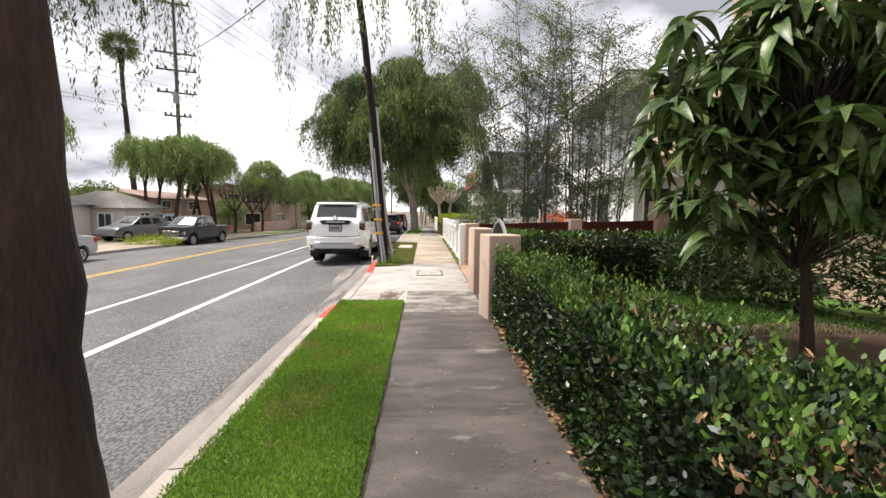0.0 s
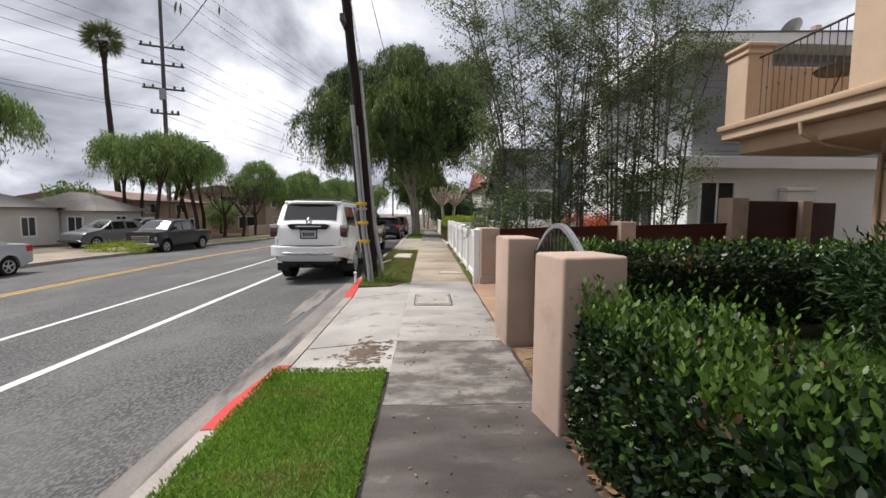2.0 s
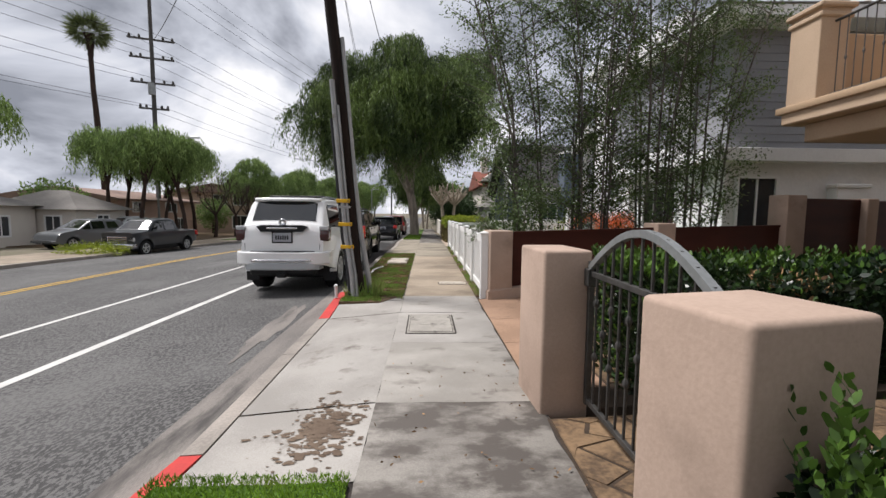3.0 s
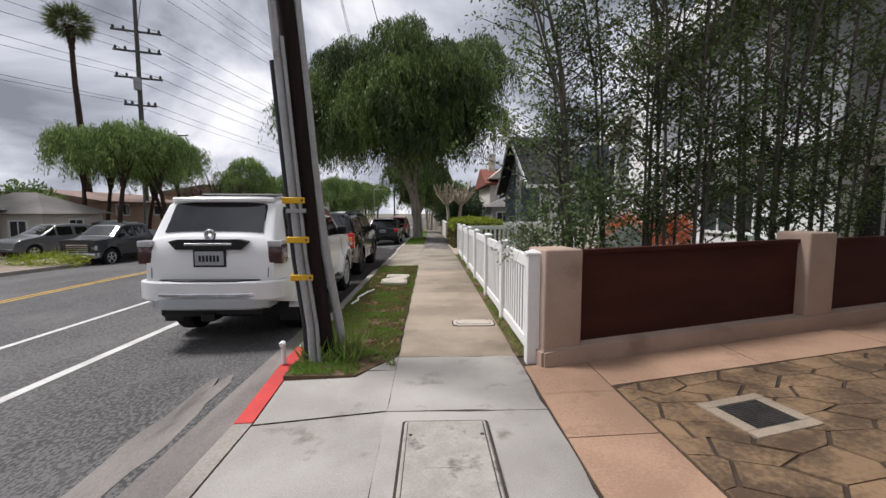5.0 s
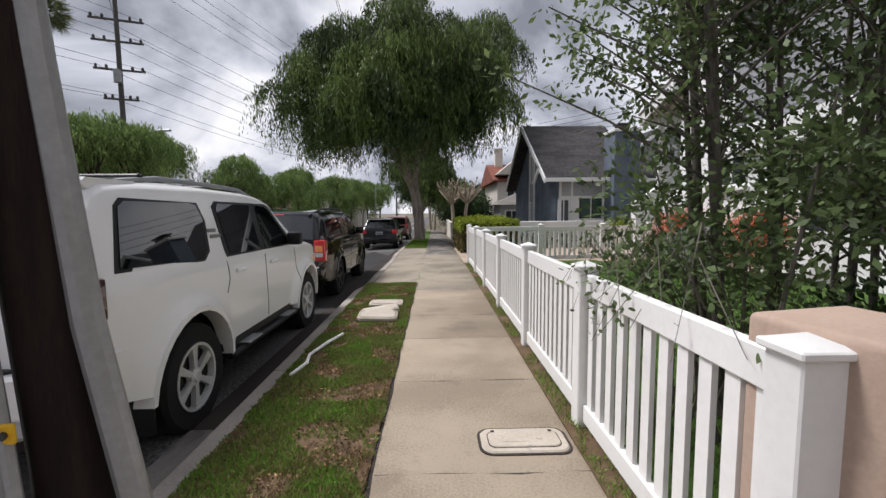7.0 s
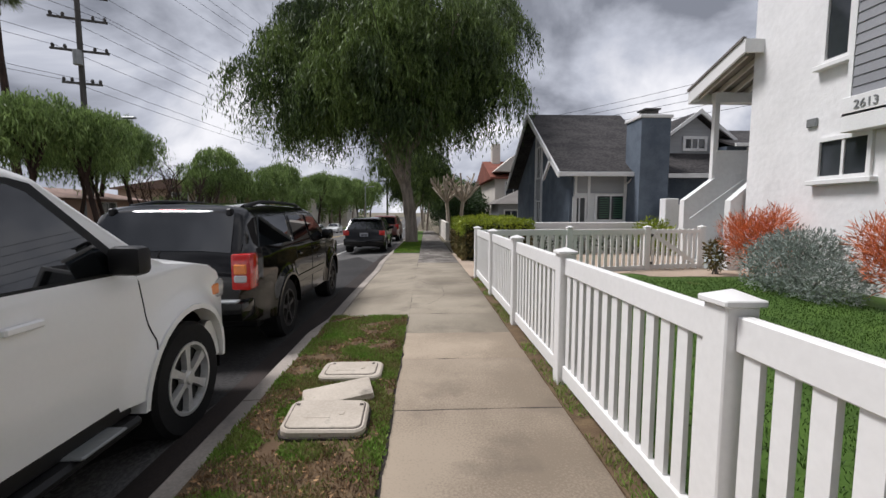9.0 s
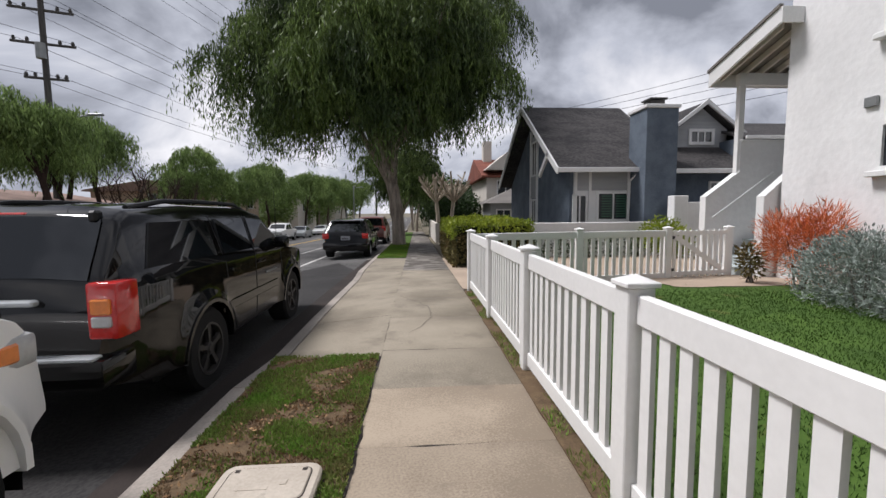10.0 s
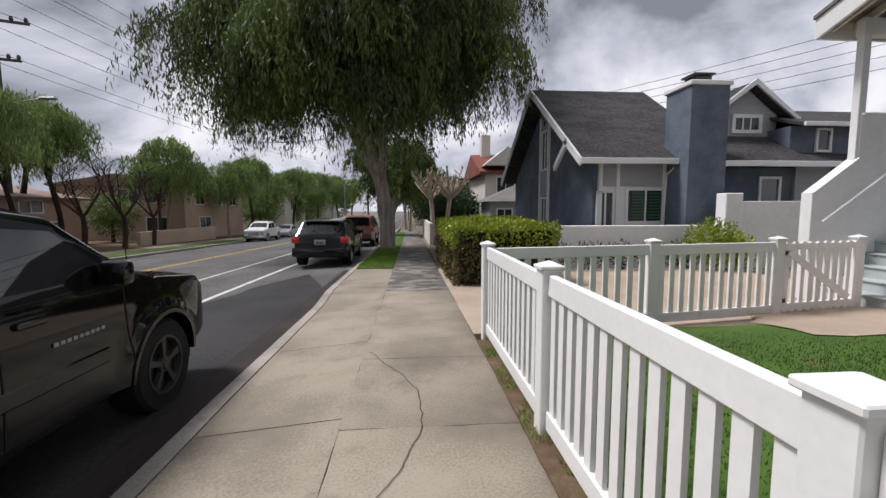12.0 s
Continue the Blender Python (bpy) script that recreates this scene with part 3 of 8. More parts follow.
def chips(bm, x0, x1, y0, y1, z, rng, n=6, jag=0.006):
    """A slab outline with slightly worn edges."""
    def run(p, q):
        return [(p[0] + (q[0] - p[0]) * k / n + rng.normal() * jag * (0 < k), p[1] + (q[1] - p[1]) * k / n + rng.normal() * jag * (0 < k)) for k in range(n)]
    c = [(x0, y0), (x1, y0), (x1, y1), (x0, y1)]
    o = [p for k in range(4) for p in run(c[k], c[(k + 1) % 4])]
    top = [bm.verts.new((x, y, z + fwd(y))) for x, y in o]
    cx, cy = (x0 + x1) / 2, (y0 + y1) / 2
    rim = [bm.verts.new((x + (x - cx) * 0.012 / (x1 - x0) * 2, y + (y - cy) * 0.012 / (y1 - y0) * 2, z - 0.008 + fwd(y))) for x, y in o]
    low = [bm.verts.new((v.co.x, v.co.y, v.co.z - 0.08)) for v in rim]
    bm.faces.new(top)
    for a, b in ((top, rim), (rim, low)):
        for k in range(len(o)):
            j = (k + 1) % len(o)
            bm.faces.new((a[k], b[k], b[j], a[j]))
    return bm


rng = np.random.default_rng(4)
walkway = thing("pavement", "concrete sidewalk of square cast slabs", "sidewalk", kind="structure")
joints = [-9, -7.6, -6.2, -4.8, -3.4, -2.1, -0.8, 0.5, 1.75, 2.98, 4.45, 6.08, 7.65, 9.1, 10.47, 11.65, 12.62, 13.9, 15.11, 16.2, 17.24, 18.08, 19.02, 20.35, 21.7, 23.1, 24.4, 25.6]
y = 25.6
while y < 62:
    y += 1.3
    joints.append(y)
for a, b in zip(joints, joints[1:]):
    # Darker brown mix before y 6.2; the dark blotchy mix returns past y 26
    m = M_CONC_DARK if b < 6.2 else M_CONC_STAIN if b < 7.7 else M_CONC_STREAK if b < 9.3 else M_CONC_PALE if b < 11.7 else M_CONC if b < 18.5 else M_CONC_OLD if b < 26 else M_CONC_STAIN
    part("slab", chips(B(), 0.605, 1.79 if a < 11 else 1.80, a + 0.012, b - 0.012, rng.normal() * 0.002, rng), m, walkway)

for y in joints[1:-1]:
    jw = 0.016 if y < 18.5 else 0.010
    bm = box(B(), 0.60, 1.80, y - jw, y + jw, -0.06 + fwd(y), -0.004 + fwd(y))
    part("joint", bm, M_JOINT, walkway)
for x0, x1 in ((0.555, 0.606), (1.785, 1.825)):
    part("edge_joint", sheet(B(), x0, x1, -9, 61.8, lambda x, y: -0.007 + fwd(y), 1, 2.0, 0.1), M_JOINT, walkway, "dark soil-filled edge joint")

# Driveway aprons across the verge
def apron(y0, y1, cuts, material, label, gap=0.012):
    ap = thing("driveway_apron", label, "driveway", kind="structure")
    for a, b in zip(cuts, cuts[1:]):
        bm = B()
        n = 6
        g = [[bm.verts.new((-0.39 + 0.988 * i / 4, a + gap + (b - a - 2 * gap) * j / n, 0)) for j in range(n + 1)] for i in range(5)]
        for i, r in enumerate(g):
            for v in r:
                v.co.z = kerb_top(v.co.y) * (1 - i / 4) + (fwd(v.co.y)) * (i / 4) - 0.002
        for i in range(4):
            for j in range(n):
                bm.faces.new((g[i][j], g[i + 1][j], g[i + 1][j + 1], g[i][j + 1]))
        part("slab", bm, material, ap)


apron(6.72, 11.3, (6.72, 7.65, 10.47, 11.3), M_CONC_PALE, "pale concrete driveway apron with muddy stains")
apron(18.85, 29.17, (18.85, 20.5, 22.3, 25.4, 27.3, 29.17), M_CONC_OLD, "cracked concrete driveway apron beside the kerb", 0.005)
for a_, b_ in ((0.4, 6.7), (6.7, 11.6), (11.6, 18.9), (18.9, 29.1)):
    part("joint_fill", sheet(B(), 0.56, 1.79, a_, b_, lambda x, y: fwd(y) - 0.014, 1.3, 1.0), M_JOINT_SAND, walkway)
# Long crack in the second driveway
bm = B()
pts = []
for k in range(46):
    t = k / 45
    pts.append((0.63 + 0.62 * math.sin(t * 2.5) - 0.15 * t + 0.045 * noise.noise(Vector((t * 9, 1.3, 0))) + 0.02 * noise.noise(Vector((t * 31, 4.3, 0))), 21.9 - 2.3 * t, 0.0))
for (x, y, z), (x2, y2, z2) in zip(pts, pts[1:]):
    bm.faces.new([bm.verts.new(p) for p in ((x - 0.003, y, 0.006 + fwd(y)), (x + 0.003, y, 0.006 + fwd(y)), (x2 + 0.003, y2, 0.006 + fwd(y2)), (x2 - 0.003, y2, 0.006 + fwd(y2)))])
part("crack", bm, M_JOINT, walkway)
# Mud patch on the first apron
def patch(name, cx, cy, rx, ry, z, material, label, n=26, jag=0.35, seed=0, cat="stain"):
    bm = B()
    c = [bm.verts.new((cx + rx * math.cos(a) * (1 + jag * noise.noise(Vector((math.cos(a) * 2.3, math.sin(a) * 2.3, seed)))), cy + ry * math.sin(a) * (1 + jag * noise.noise(Vector((math.cos(a) * 2.3, math.sin(a) * 2.3, seed)))), z)) for a in (2 * math.pi * k / n for k in range(n))]
    bm.faces.new(c)
    return tagged(part(name, bm, material), label, cat, "", "structure")


r = random.Random(8)
bm = B()
for k in range(620):
    ang, rad = r.uniform(0, 2 * math.pi), abs(r.gauss(0, 1))
    cx, cy, rr = 0.30 + 0.17 * rad * math.cos(ang), 7.32 + 0.24 * rad * math.sin(ang), r.choice((0.004, 0.006, 0.008, 0.011, 0.015, 0.02))
    if not (-0.38 < cx - 2 * rr and cx + 2 * rr < 0.59 and 6.74 < cy - rr):
        continue
    ph = r.uniform(0, 9)
    bm.faces.new([bm.verts.new((cx + rr * 1.6 * math.cos(a) * (1 + 0.35 * math.sin(3 * a + ph)), cy + rr * math.sin(a) * (1 + 0.35 * math.sin(2 * a + ph)), 0.002 + kerb_top(cy) * max(0, 0.6 - cx) + 0.0002 * (k % 20))) for a in (2 * math.pi * j / 8 for j in range(8))])
tagged(part("mud_stain", bm, M_MUD), "dried brown mud spots on the pale apron", "mud", "", "stuff")
patch("tree_soil", 5.5, 4.3, 1.7, 0.9, 0.055, M_SOIL, "bare brown soil round the loquat trunk", jag=0.5, seed=5, cat="soil")
patch("lawn_gap_soil", -0.05, 3.3, 0.22, 0.45, 0.014, M_TURF_WORN, "bare dry spot in the grass verge", jag=0.8, seed=3, cat="soil")

# Verges
def turf(name, x0, x1, y0, y1, material, label, z=0.012):
    return tagged(part(name, sheet(B(), x0, x1, y0, y1, lambda x, y: z + fwd(y) + 0.012 * noise.noise(Vector((x * 3, y * 3, 0))), 0.2, 0.25, 0.20), material), label, "grass", "", "structure")


turf("verge_1", -0.40, 0.568, -9, 6.70, M_TURF, "bright green mown grass verge")
turf("verge_2", -0.40, 0.568, 11.66, 18.84, M_TURF_WORN, "patchy worn grass verge with bare soil")
turf("verge_3", -0.40, 0.585, 29.2, 60, M_TURF, "grass verge round the street tree")
turf("verge_4", 1.80, 1.98, 11.6, 22.2, M_TURF_WORN, "narrow strip of grass and soil along the fence")
bm = B()
prism(bm, [(-0.40, 11.16), (0.24, 11.16), (0.585, 11.66), (-0.40, 11.66)], "z", -0.2, 0.003)
part("slab", prism(B(), [(0.345, 11.30), (0.592, 11.30), (0.592, 11.655)], "z", -0.1, -0.003), M_CONC_PALE, walkway)
tagged(part("verge_5", bm, M_TURF_WORN), "worn grass round the pole foot", "grass", "", "structure")
tagged(part("garden_soil", sheet(B(), 1.79, 2.75, -9, 5.9, lambda x, y: 0.005 + 0.015 * noise.noise(Vector((x * 5, y * 5, 0))), 0.2, 0.3, 0.08), M_SOIL), "brown litter-strewn soil under the hedge", "soil", "", "structure")
tagged(part("lawn_1", sheet(B(), 2.75, 7.9, -9, 8.0, lambda x, y: 0.03 + 0.012 * noise.noise(Vector((x * 2, y * 2, 0))), 0.4, 0.4, 0.1), M_TURF), "shaded green front lawn behind the hedge", "lawn", "", "structure")
tagged(part("lawn_2", sheet(B(), 1.98, 8.4, 11.7, 22.4, lambda x, y: 0.02 + 0.01 * noise.noise(Vector((x * 2, y * 2, 0))), 0.4, 0.4, 0.1), M_TURF), "clipped green front lawn behind white fence", "lawn", "", "structure")


def blades(name, x0, x1, y0, y1, n, h, material, label, seed, z=0.012, keep=None, w=0.007):
    r = np.random.default_rng(seed)
    P = np.stack([r.uniform(x0, x1, n), r.uniform(y0, y1, n), np.full(n, z)], 1)
    if keep is not None:
        P = P[np.array([noise.noise(Vector((p[0] * keep[0], p[1] * keep[0], seed))) > keep[1] for p in P])]
    P[:, 2] += np.array([fwd(v) for v in P[:, 1]])
    D = r.normal(size=P.shape) * 0.5
    D[:, 2] = 1
    ob = leaf_part(name, [leaves(P, D, h * r.uniform(0.5, 1.3, len(P)), w, r)], material, None)
    return tagged(ob, label, "grass", "", "stuff")


blades("grass_blades", -0.43, 0.575, 1.0, 6.76, 70000, 0.034, M_BLADE, "short bright green grass on the verge", 1)
blades("grass_blades", -0.40, 0.585, 11.35, 18.86, 90000, 0.030, M_BLADE_DRY, "short patchy grass on the verge", 2, keep=(2.3, -0.06), w=0.010)
blades("grass_blades", -0.40, 0.585, 11.35, 18.86, 42000, 0.026, M_BLADE_DRY, "thin sparse grass between bare soil", 22, keep=(6.0, -0.1), w=0.008)
blades("grass_blades", -0.38, 0.25, 11.17, 11.7, 3800, 0.035, M_BLADE_DRY, "worn grass round the pole foot", 23, 0.004, keep=(5.0, -0.25), w=0.009)
blades("straw", -0.38, 0.575, 11.6, 18.8, 40000, 0.028, M_STRAW, "dead brown straw between patchy grass", 21, 0.013, keep=(3.2, -0.12), w=0.006)
blades("grass_blades", -0.40, 0.585, 29.2, 38, 8000, 0.06, M_BLADE, "grass round the street tree", 3, w=0.012)
blades("grass_blades", 1.80, 1.95, 11.6, 22.2, 5000, 0.05, M_BLADE_DRY, "thin grass along the fence foot", 4, keep=(3, -0.2))
blades("grass_blades", 2.8, 6.8, 4.7, 7.8, 30000, 0.06, M_LAWN, "shaded lawn grass behind the hedge", 5, 0.03, w=0.009)
blades("grass_blades", 2.05, 7.2, 12.2, 22.2, 66000, 0.036, M_LAWN, "clipped lawn grass behind the white fence", 6, 0.02, w=0.008)
r = np.random.default_rng(9)
n = 1500
P = np.stack([r.uniform(1.79, 2.1, n), r.uniform(0.5, 5.9, n), np.full(n, 0.03)], 1)
D = r.normal(size=(n, 3))
D[:, 2] *= 0.25
n2 = 240
P2 = np.stack([r.uniform(0.62, 1.78, n2), r.uniform(1.5, 8.5, n2), np.full(n2, 0.012)], 1)
D2 = r.normal(size=(n2, 3))
D2[:, 2] *= 0.12
n3 = 4200
P3 = np.stack([r.uniform(-0.36, 0.57, n3), r.uniform(11.7, 18.8, n3), np.full(n3, 0.024) + r.uniform(0, 0.014, n3)], 1)
P3 = P3[np.array([noise.noise(Vector((p[0] * 2.3, p[1] * 2.3, 2))) < -0.02 for p in P3])]
n3 = len(P3)
D3 = r.normal(size=(n3, 3))
D3[:, 2] *= 0.2
lit = leaf_part("leaf_litter", [leaves(P, D, 0.06, 0.03, r), leaves(P2, D2, 0.028 * r.uniform(0.4, 1.3, n2), 0.014, r), leaves(P3, D3, 0.028 * r.uniform(0.4, 1.5, n3), 0.015, r)], M_LITTER, None)
tagged(lit, "dry brown fallen leaves on walk and soil", "leaf litter", "", "stuff")

# Orange edging and stamped drive of the tan house
def drive_z(x, y=0):
    return 0.004 + 0.052 * max(0.0, x - 1.95)


tagged(part("path_bed", sheet(B(), 1.80, 4.4, 6.28, 7.38, lambda x, y: drive_z(x) - 0.008, 0.8, 1.0, 0.1), M_GROUT), "dark mortar bed of the gate path", "path", "", "structure")
tagged(part("drive_bed", sheet(B(), 1.80, 8.3, 7.5, 11.9, lambda x, y: drive_z(x) - 0.008, 0.8, 1.0, 0.1), M_GROUT), "dark mortar bed of the stamped driveway", "driveway", "", "structure")
band = thing("driveway_edging", "orange tinted concrete band along the driveway", "driveway", kind="structure")
def band_piece(x0, x1, y0, y1, x3=None, y3=None):
    bm = B()
    c = [(x0, y0), (x1, y0 if y3 is None or x0 < 2 else y0 + 0.17 * (x1 - x0)), (x1, y1 if y3 is None else y3), (x0, y1)]
    slab(bm, [(x, y, drive_z(x)) for x, y in c], 0.06)
    part("slab", bm, M_ORANGE_CONC, band)
for y0, y1 in ((7.85, 9.05), (9.06, 10.05), (10.06, 10.72)):
    band_piece(1.815, 2.42, y0, y1)
for x0, x1 in ((1.815, 2.42), (2.43, 3.9), (3.91, 5.4), (5.41, 7.4)):
    band_piece(x0, x1, 10.73 + 0.17 * (x0 - 1.93), 11.35 + 0.19 * (x0 - 1.93), 0, 11.35 + 0.19 * (x1 - 1.93))
stone = thing("stamped_driveway", "brown stamped concrete drive of irregular stones", "driveway", kind="structure")


def stones(x0, x1, y0, y1, s, seed, slant=0.0):
    """Irregular stones: a shaken honeycomb."""
    r = random.Random(seed)
    jog = {}

    def corner(i, j):
        if (i, j) not in jog:
            jog[(i, j)] = (r.uniform(-0.3, 0.3) * s, r.uniform(-0.3, 0.3) * s)
        return jog[(i, j)]
    nx, ny = int((x1 - x0) / (s * 1.5)) + 1, int((y1 + slant * (x1 - x0) - y0) / (s * 1.0)) + 1
    for i in range(nx):
        for j in range(ny):
            ox, oy = i * 3, j * 2 + (i % 2)
            ring = []
            for a, b, fx, fy in ((-2, 0, -0.9, 0), (-1, -1, -0.5, -0.5), (1, -1, 0.5, -0.5), (2, 0, 0.9, 0), (1, 1, 0.5, 0.5), (-1, 1, -0.5, 0.5)):
                q = corner(ox + a, oy + b)
                ring.append(((ox / 3 * 1.5 + fx) * s + q[0] + x0, (oy / 2 + fy) * s + q[1] + y0))
            ring = [(min(max(x, x0), x1), min(max(y, y0), y1 + slant * (x - x0))) for x, y in ring]
            cx, cy = sum(p[0] for p in ring) / 6, sum(p[1] for p in ring) / 6
            area = abs(sum(ring[k][0] * ring[(k + 1) % 6][1] - ring[(k + 1) % 6][0] * ring[k][1] for k in range(6))) / 2
            if area < 0.1 * s * s:
                continue
            bm = B()
            up = r.uniform(0, 0.004)
            def shrink(p, k):
                return (cx + (p[0] - cx) * k, cy + (p[1] - cy) * k)
            top = [bm.verts.new((*shrink(p, 0.972), drive_z(shrink(p, 0.972)[0]) + up)) for p in ring]
            low = [bm.verts.new((*shrink(p, 0.995), drive_z(shrink(p, 0.995)[0]) - 0.02)) for p in ring]
            bm.faces.new(top)
            for k in range(6):
                bm.faces.new((top[k], low[k], low[(k + 1) % 6], top[(k + 1) % 6]))
            part("stone", bm, M_STONE, stone, angle=20)


stones(2.44, 6.6, 7.9, 10.79, 0.25, 2, 0.17)
stones(1.82, 4.4, 6.30, 7.36, 0.26, 5)
drain = thing("drain_grate", "square dark drain grate in a pale concrete rim", "drain", at=pose(3.18, 10.2, drive_z(3.18), 0, -3, 12))
bm = B()
for x0, x1, y0, y1 in ((-0.27, 0.27, -0.24, -0.16), (-0.27, 0.27, 0.16, 0.24), (-0.27, -0.18, -0.16, 0.16), (0.18, 0.27, -0.16, 0.16)):
    box(bm, x0, x1, y0, y1, -0.03, 0.014, 0.004)
part("rim", bm, M_CONC, drain, "pale concrete rim")
bm = B()
for k in range(16):
    box(bm, -0.18, 0.18, -0.156 + k * 0.0197, -0.143 + k * 0.0197, -0.02, 0.01)
box(bm, -0.18, 0.18, -0.16, 0.16, -0.03, 0.002)
part("grate", bm, M_IRON, drain)

# Second driveway beside the white fence
tagged(part("driveway_2", sheet(B(), 1.81, 9.5, 22.5, 29.0, lambda x, y: 0.0 + fwd(y), 1.5, 1, 0.1), M_TAN_CONC), "tan concrete driveway beyond the white fence", "driveway", "", "structure")
patch("patio_paving", 6.9, 22.5, 1.5, 0.7, 0.034, M_TAN_CONC, "tan paving patch at the stair foot", jag=0.25, seed=5, cat="paving")

patch("road_dirt", -1.06, 10.35, 0.13, 1.15, road_z(-1.06) + 0.009, M_GUTTER, "pale dried dirt streak beside the gutter", 40, 0.6, 7, "stain")

# Far side of the street
tagged(part("far_kerb", sheet(B(), -14.18, -14.0, -30, 200, lambda x, y: FAR_Z + fwd(y), 1, 2, 0.25), M_KERB), "concrete kerb across the street", "kerb", "", "structure")
tagged(part("far_pavement", sheet(B(), -17.6, -14.18, -30, 200, lambda x, y: FAR_Z + fwd(y) - 0.004, 3.3, 2, 0.2), M_CONC), "pale concrete sidewalk and drives across the street", "sidewalk", "", "structure")
turf("far_verge", -16.0, -14.4, 40, 100, M_TURF, "grass verge across the street", z=FAR_Z + 0.02)
turf("far_lawn", -34, -17.7, 30, 100, M_TURF_WORN, "front gardens across the street", z=FAR_Z + 0.005)

# ---- walls, gate and brown fence of the tan house ----


def pillar(x0, x1, y0, y1, z0, z1, label, m=None, bev=0.024):
    bm = box(B(), x0, x1, y0, y1, z0, z1, bev, m, 3)
    return tagged(part("stucco_pillar", bm, M_PINK), label, "pillar", "stucco pillars")


pillar(-0.235, 0.225, -0.20, 0.19, -0.05, 1.14, "pink stucco pillar at the hedge end", pose(1.94, 5.84, 0, 0, 0, 12))
pillar(-0.175, 0.175, -0.27, 0.27, -0.05, 1.15, "pink stucco gate pillar with rounded edges", pose(1.92, 7.72, 0, 0, 0, 4))
gate = thing("iron_gate", "arched wrought iron garden gate between pillars", "gate", at=pose(2.09, 6.10, 0.03))
GL = 1.34
arch = [(0.0, y, 1.02 + 0.27 * math.sin(math.pi * (y / GL))) for y in [GL * k / 20 for k in range(21)]]
bm = B()
for p, q in zip(arch, arch[1:]):
    slab(bm, [(-0.022, p[1], p[2]), (0.022, p[1], p[2]), (0.022, q[1], q[2]), (-0.022, q[1], q[2])], 0.04)
part("arch_rail", bm, M_GALV, gate, "grey flat arched top rail")
for z in (0.06, 0.95):
    part("rail", box(B(), -0.015, 0.015, 0.0, GL, z, z + 0.035, 0.003), M_IRON, gate)
for y in (0.015, GL - 0.015):
    part("stile", box(B(), -0.02, 0.02, y - 0.02, y + 0.02, 0.05, 1.05, 0.003), M_IRON, gate)
for k in range(1, 12):
    y = GL * k / 12
    bm = tube(B(), [(0, y, 0.07), (0, y, 1.02 + 0.27 * math.sin(math.pi * y / GL))], 0.009, 6)
    for z in ((0.42, 0.78) if k % 2 else (0.6,)):
        tube(bm, [(0, y, z - 0.03), (0, y, z - 0.012), (0, y, z + 0.012), (0, y, z + 0.03)], [0.009, 0.02, 0.02, 0.009], 6)
    part("bar", bm, M_IRON, gate)
part("latch", box(B(), -0.04, 0.03, GL - 0.05, GL + 0.02, 0.88, 1.0, 0.006), M_IRON, gate)

FA = math.atan2(0.19, 1.0)
fence_m = pose(1.988, 11.335, 0, 0, 0, math.degrees(FA))


def rise(s):
    return 0.052 * s


brown = thing("board_fence", "dark red-brown board fence on a pink stucco footing", "fence", at=fence_m)
bm = B()
prism(bm, [(-0.03, -0.1), (9.2, -0.1), (9.2, 0.15 + rise(9.2)), (0.6, 0.17 + rise(0.6)), (-0.03, 0.17)], "y", -0.06, 0.34)
bmesh.ops.bevel(bm, geom=[ed for ed in bm.edges if abs(ed.verts[0].co.z) > 0.05 or abs(ed.verts[1].co.z) > 0.05], offset=0.025, segments=2, affect="EDGES")
part("footing", bm, M_PINK, brown, "pink stucco footing wall")
for a, b, z1, z2 in ((0.385, 3.10, 1.10, 1.17), (3.48, 5.95, 1.17, 1.22), (6.42, 8.0, 1.72, 1.72), (8.3, 9.2, 1.70, 1.70)):
    bm = B()
    prism(bm, [(a, 0.16 + rise(a)), (b, 0.16 + rise(b)), (b, z2 - 0.04), (a, z1 - 0.04)], "y", 0.10, 0.14)
    part("board", bm, M_BROWN, brown)
    bm = B()
    if z1 < 1.5:
        prism(bm, [(a, z1 - 0.04), (b, z2 - 0.04), (b, z2), (a, z1)], "y", 0.075, 0.165)
    else:
        n = round((b - a) / 0.08)
        prism(bm, [(a, z1 - 0.04)] + [(b, z1 - 0.04)] + [(b - (b - a) * k / (2 * n), z1 + 0.025 * (k % 2)) for k in range(2 * n + 1)], "y", 0.10, 0.14)
    part("cap_rail", bm, M_BROWN, brown)
for s0, s1, top in ((-0.005, 0.385, 1.12), (3.1, 3.48, 1.25), (5.95, 6.42, 1.80), (8.0, 8.3, 1.76)):
    pillar(s0, s1, -0.03, 0.36, 0.14 + rise(s0), top, "pink stucco fence pillar with rounded edges", fence_m)

# ---- white vinyl fence ----
POSTS = [11.47, 13.12, 14.80, 16.62, 18.40, 20.22, 22.30]
FX = 1.935


pk = box(B(), -0.036, 0.036, -0.012, 0.012, 0.17, 0.90)
PICKET = bpy.data.meshes.new("picket")
pk.to_mesh(PICKET)
pk.free()
PICKET.materials.append(M_VINYL)


def fence_post(x, y, label="white vinyl fence post with flat cap"):
    p = thing("fence_post", label, "fence post", "white fence posts", at=pose(x, y, fwd(y)))
    part("post", box(B(), -0.062, 0.062, -0.062, 0.062, -0.02, 1.06, 0.006), M_VINYL, p)
    bm = box(B(), -0.078, 0.078, -0.078, 0.078, 1.06, 1.085, 0.005)
    r = [bm.verts.new(q) for q in ((-0.07, -0.07, 1.085), (0.07, -0.07, 1.085), (0.07, 0.07, 1.085), (-0.07, 0.07, 1.085))]
    t = bm.verts.new((0, 0, 1.115))
    for k in range(4):
        bm.faces.new((r[k], r[(k + 1) % 4], t))
    part("cap", bm, M_VINYL, p)


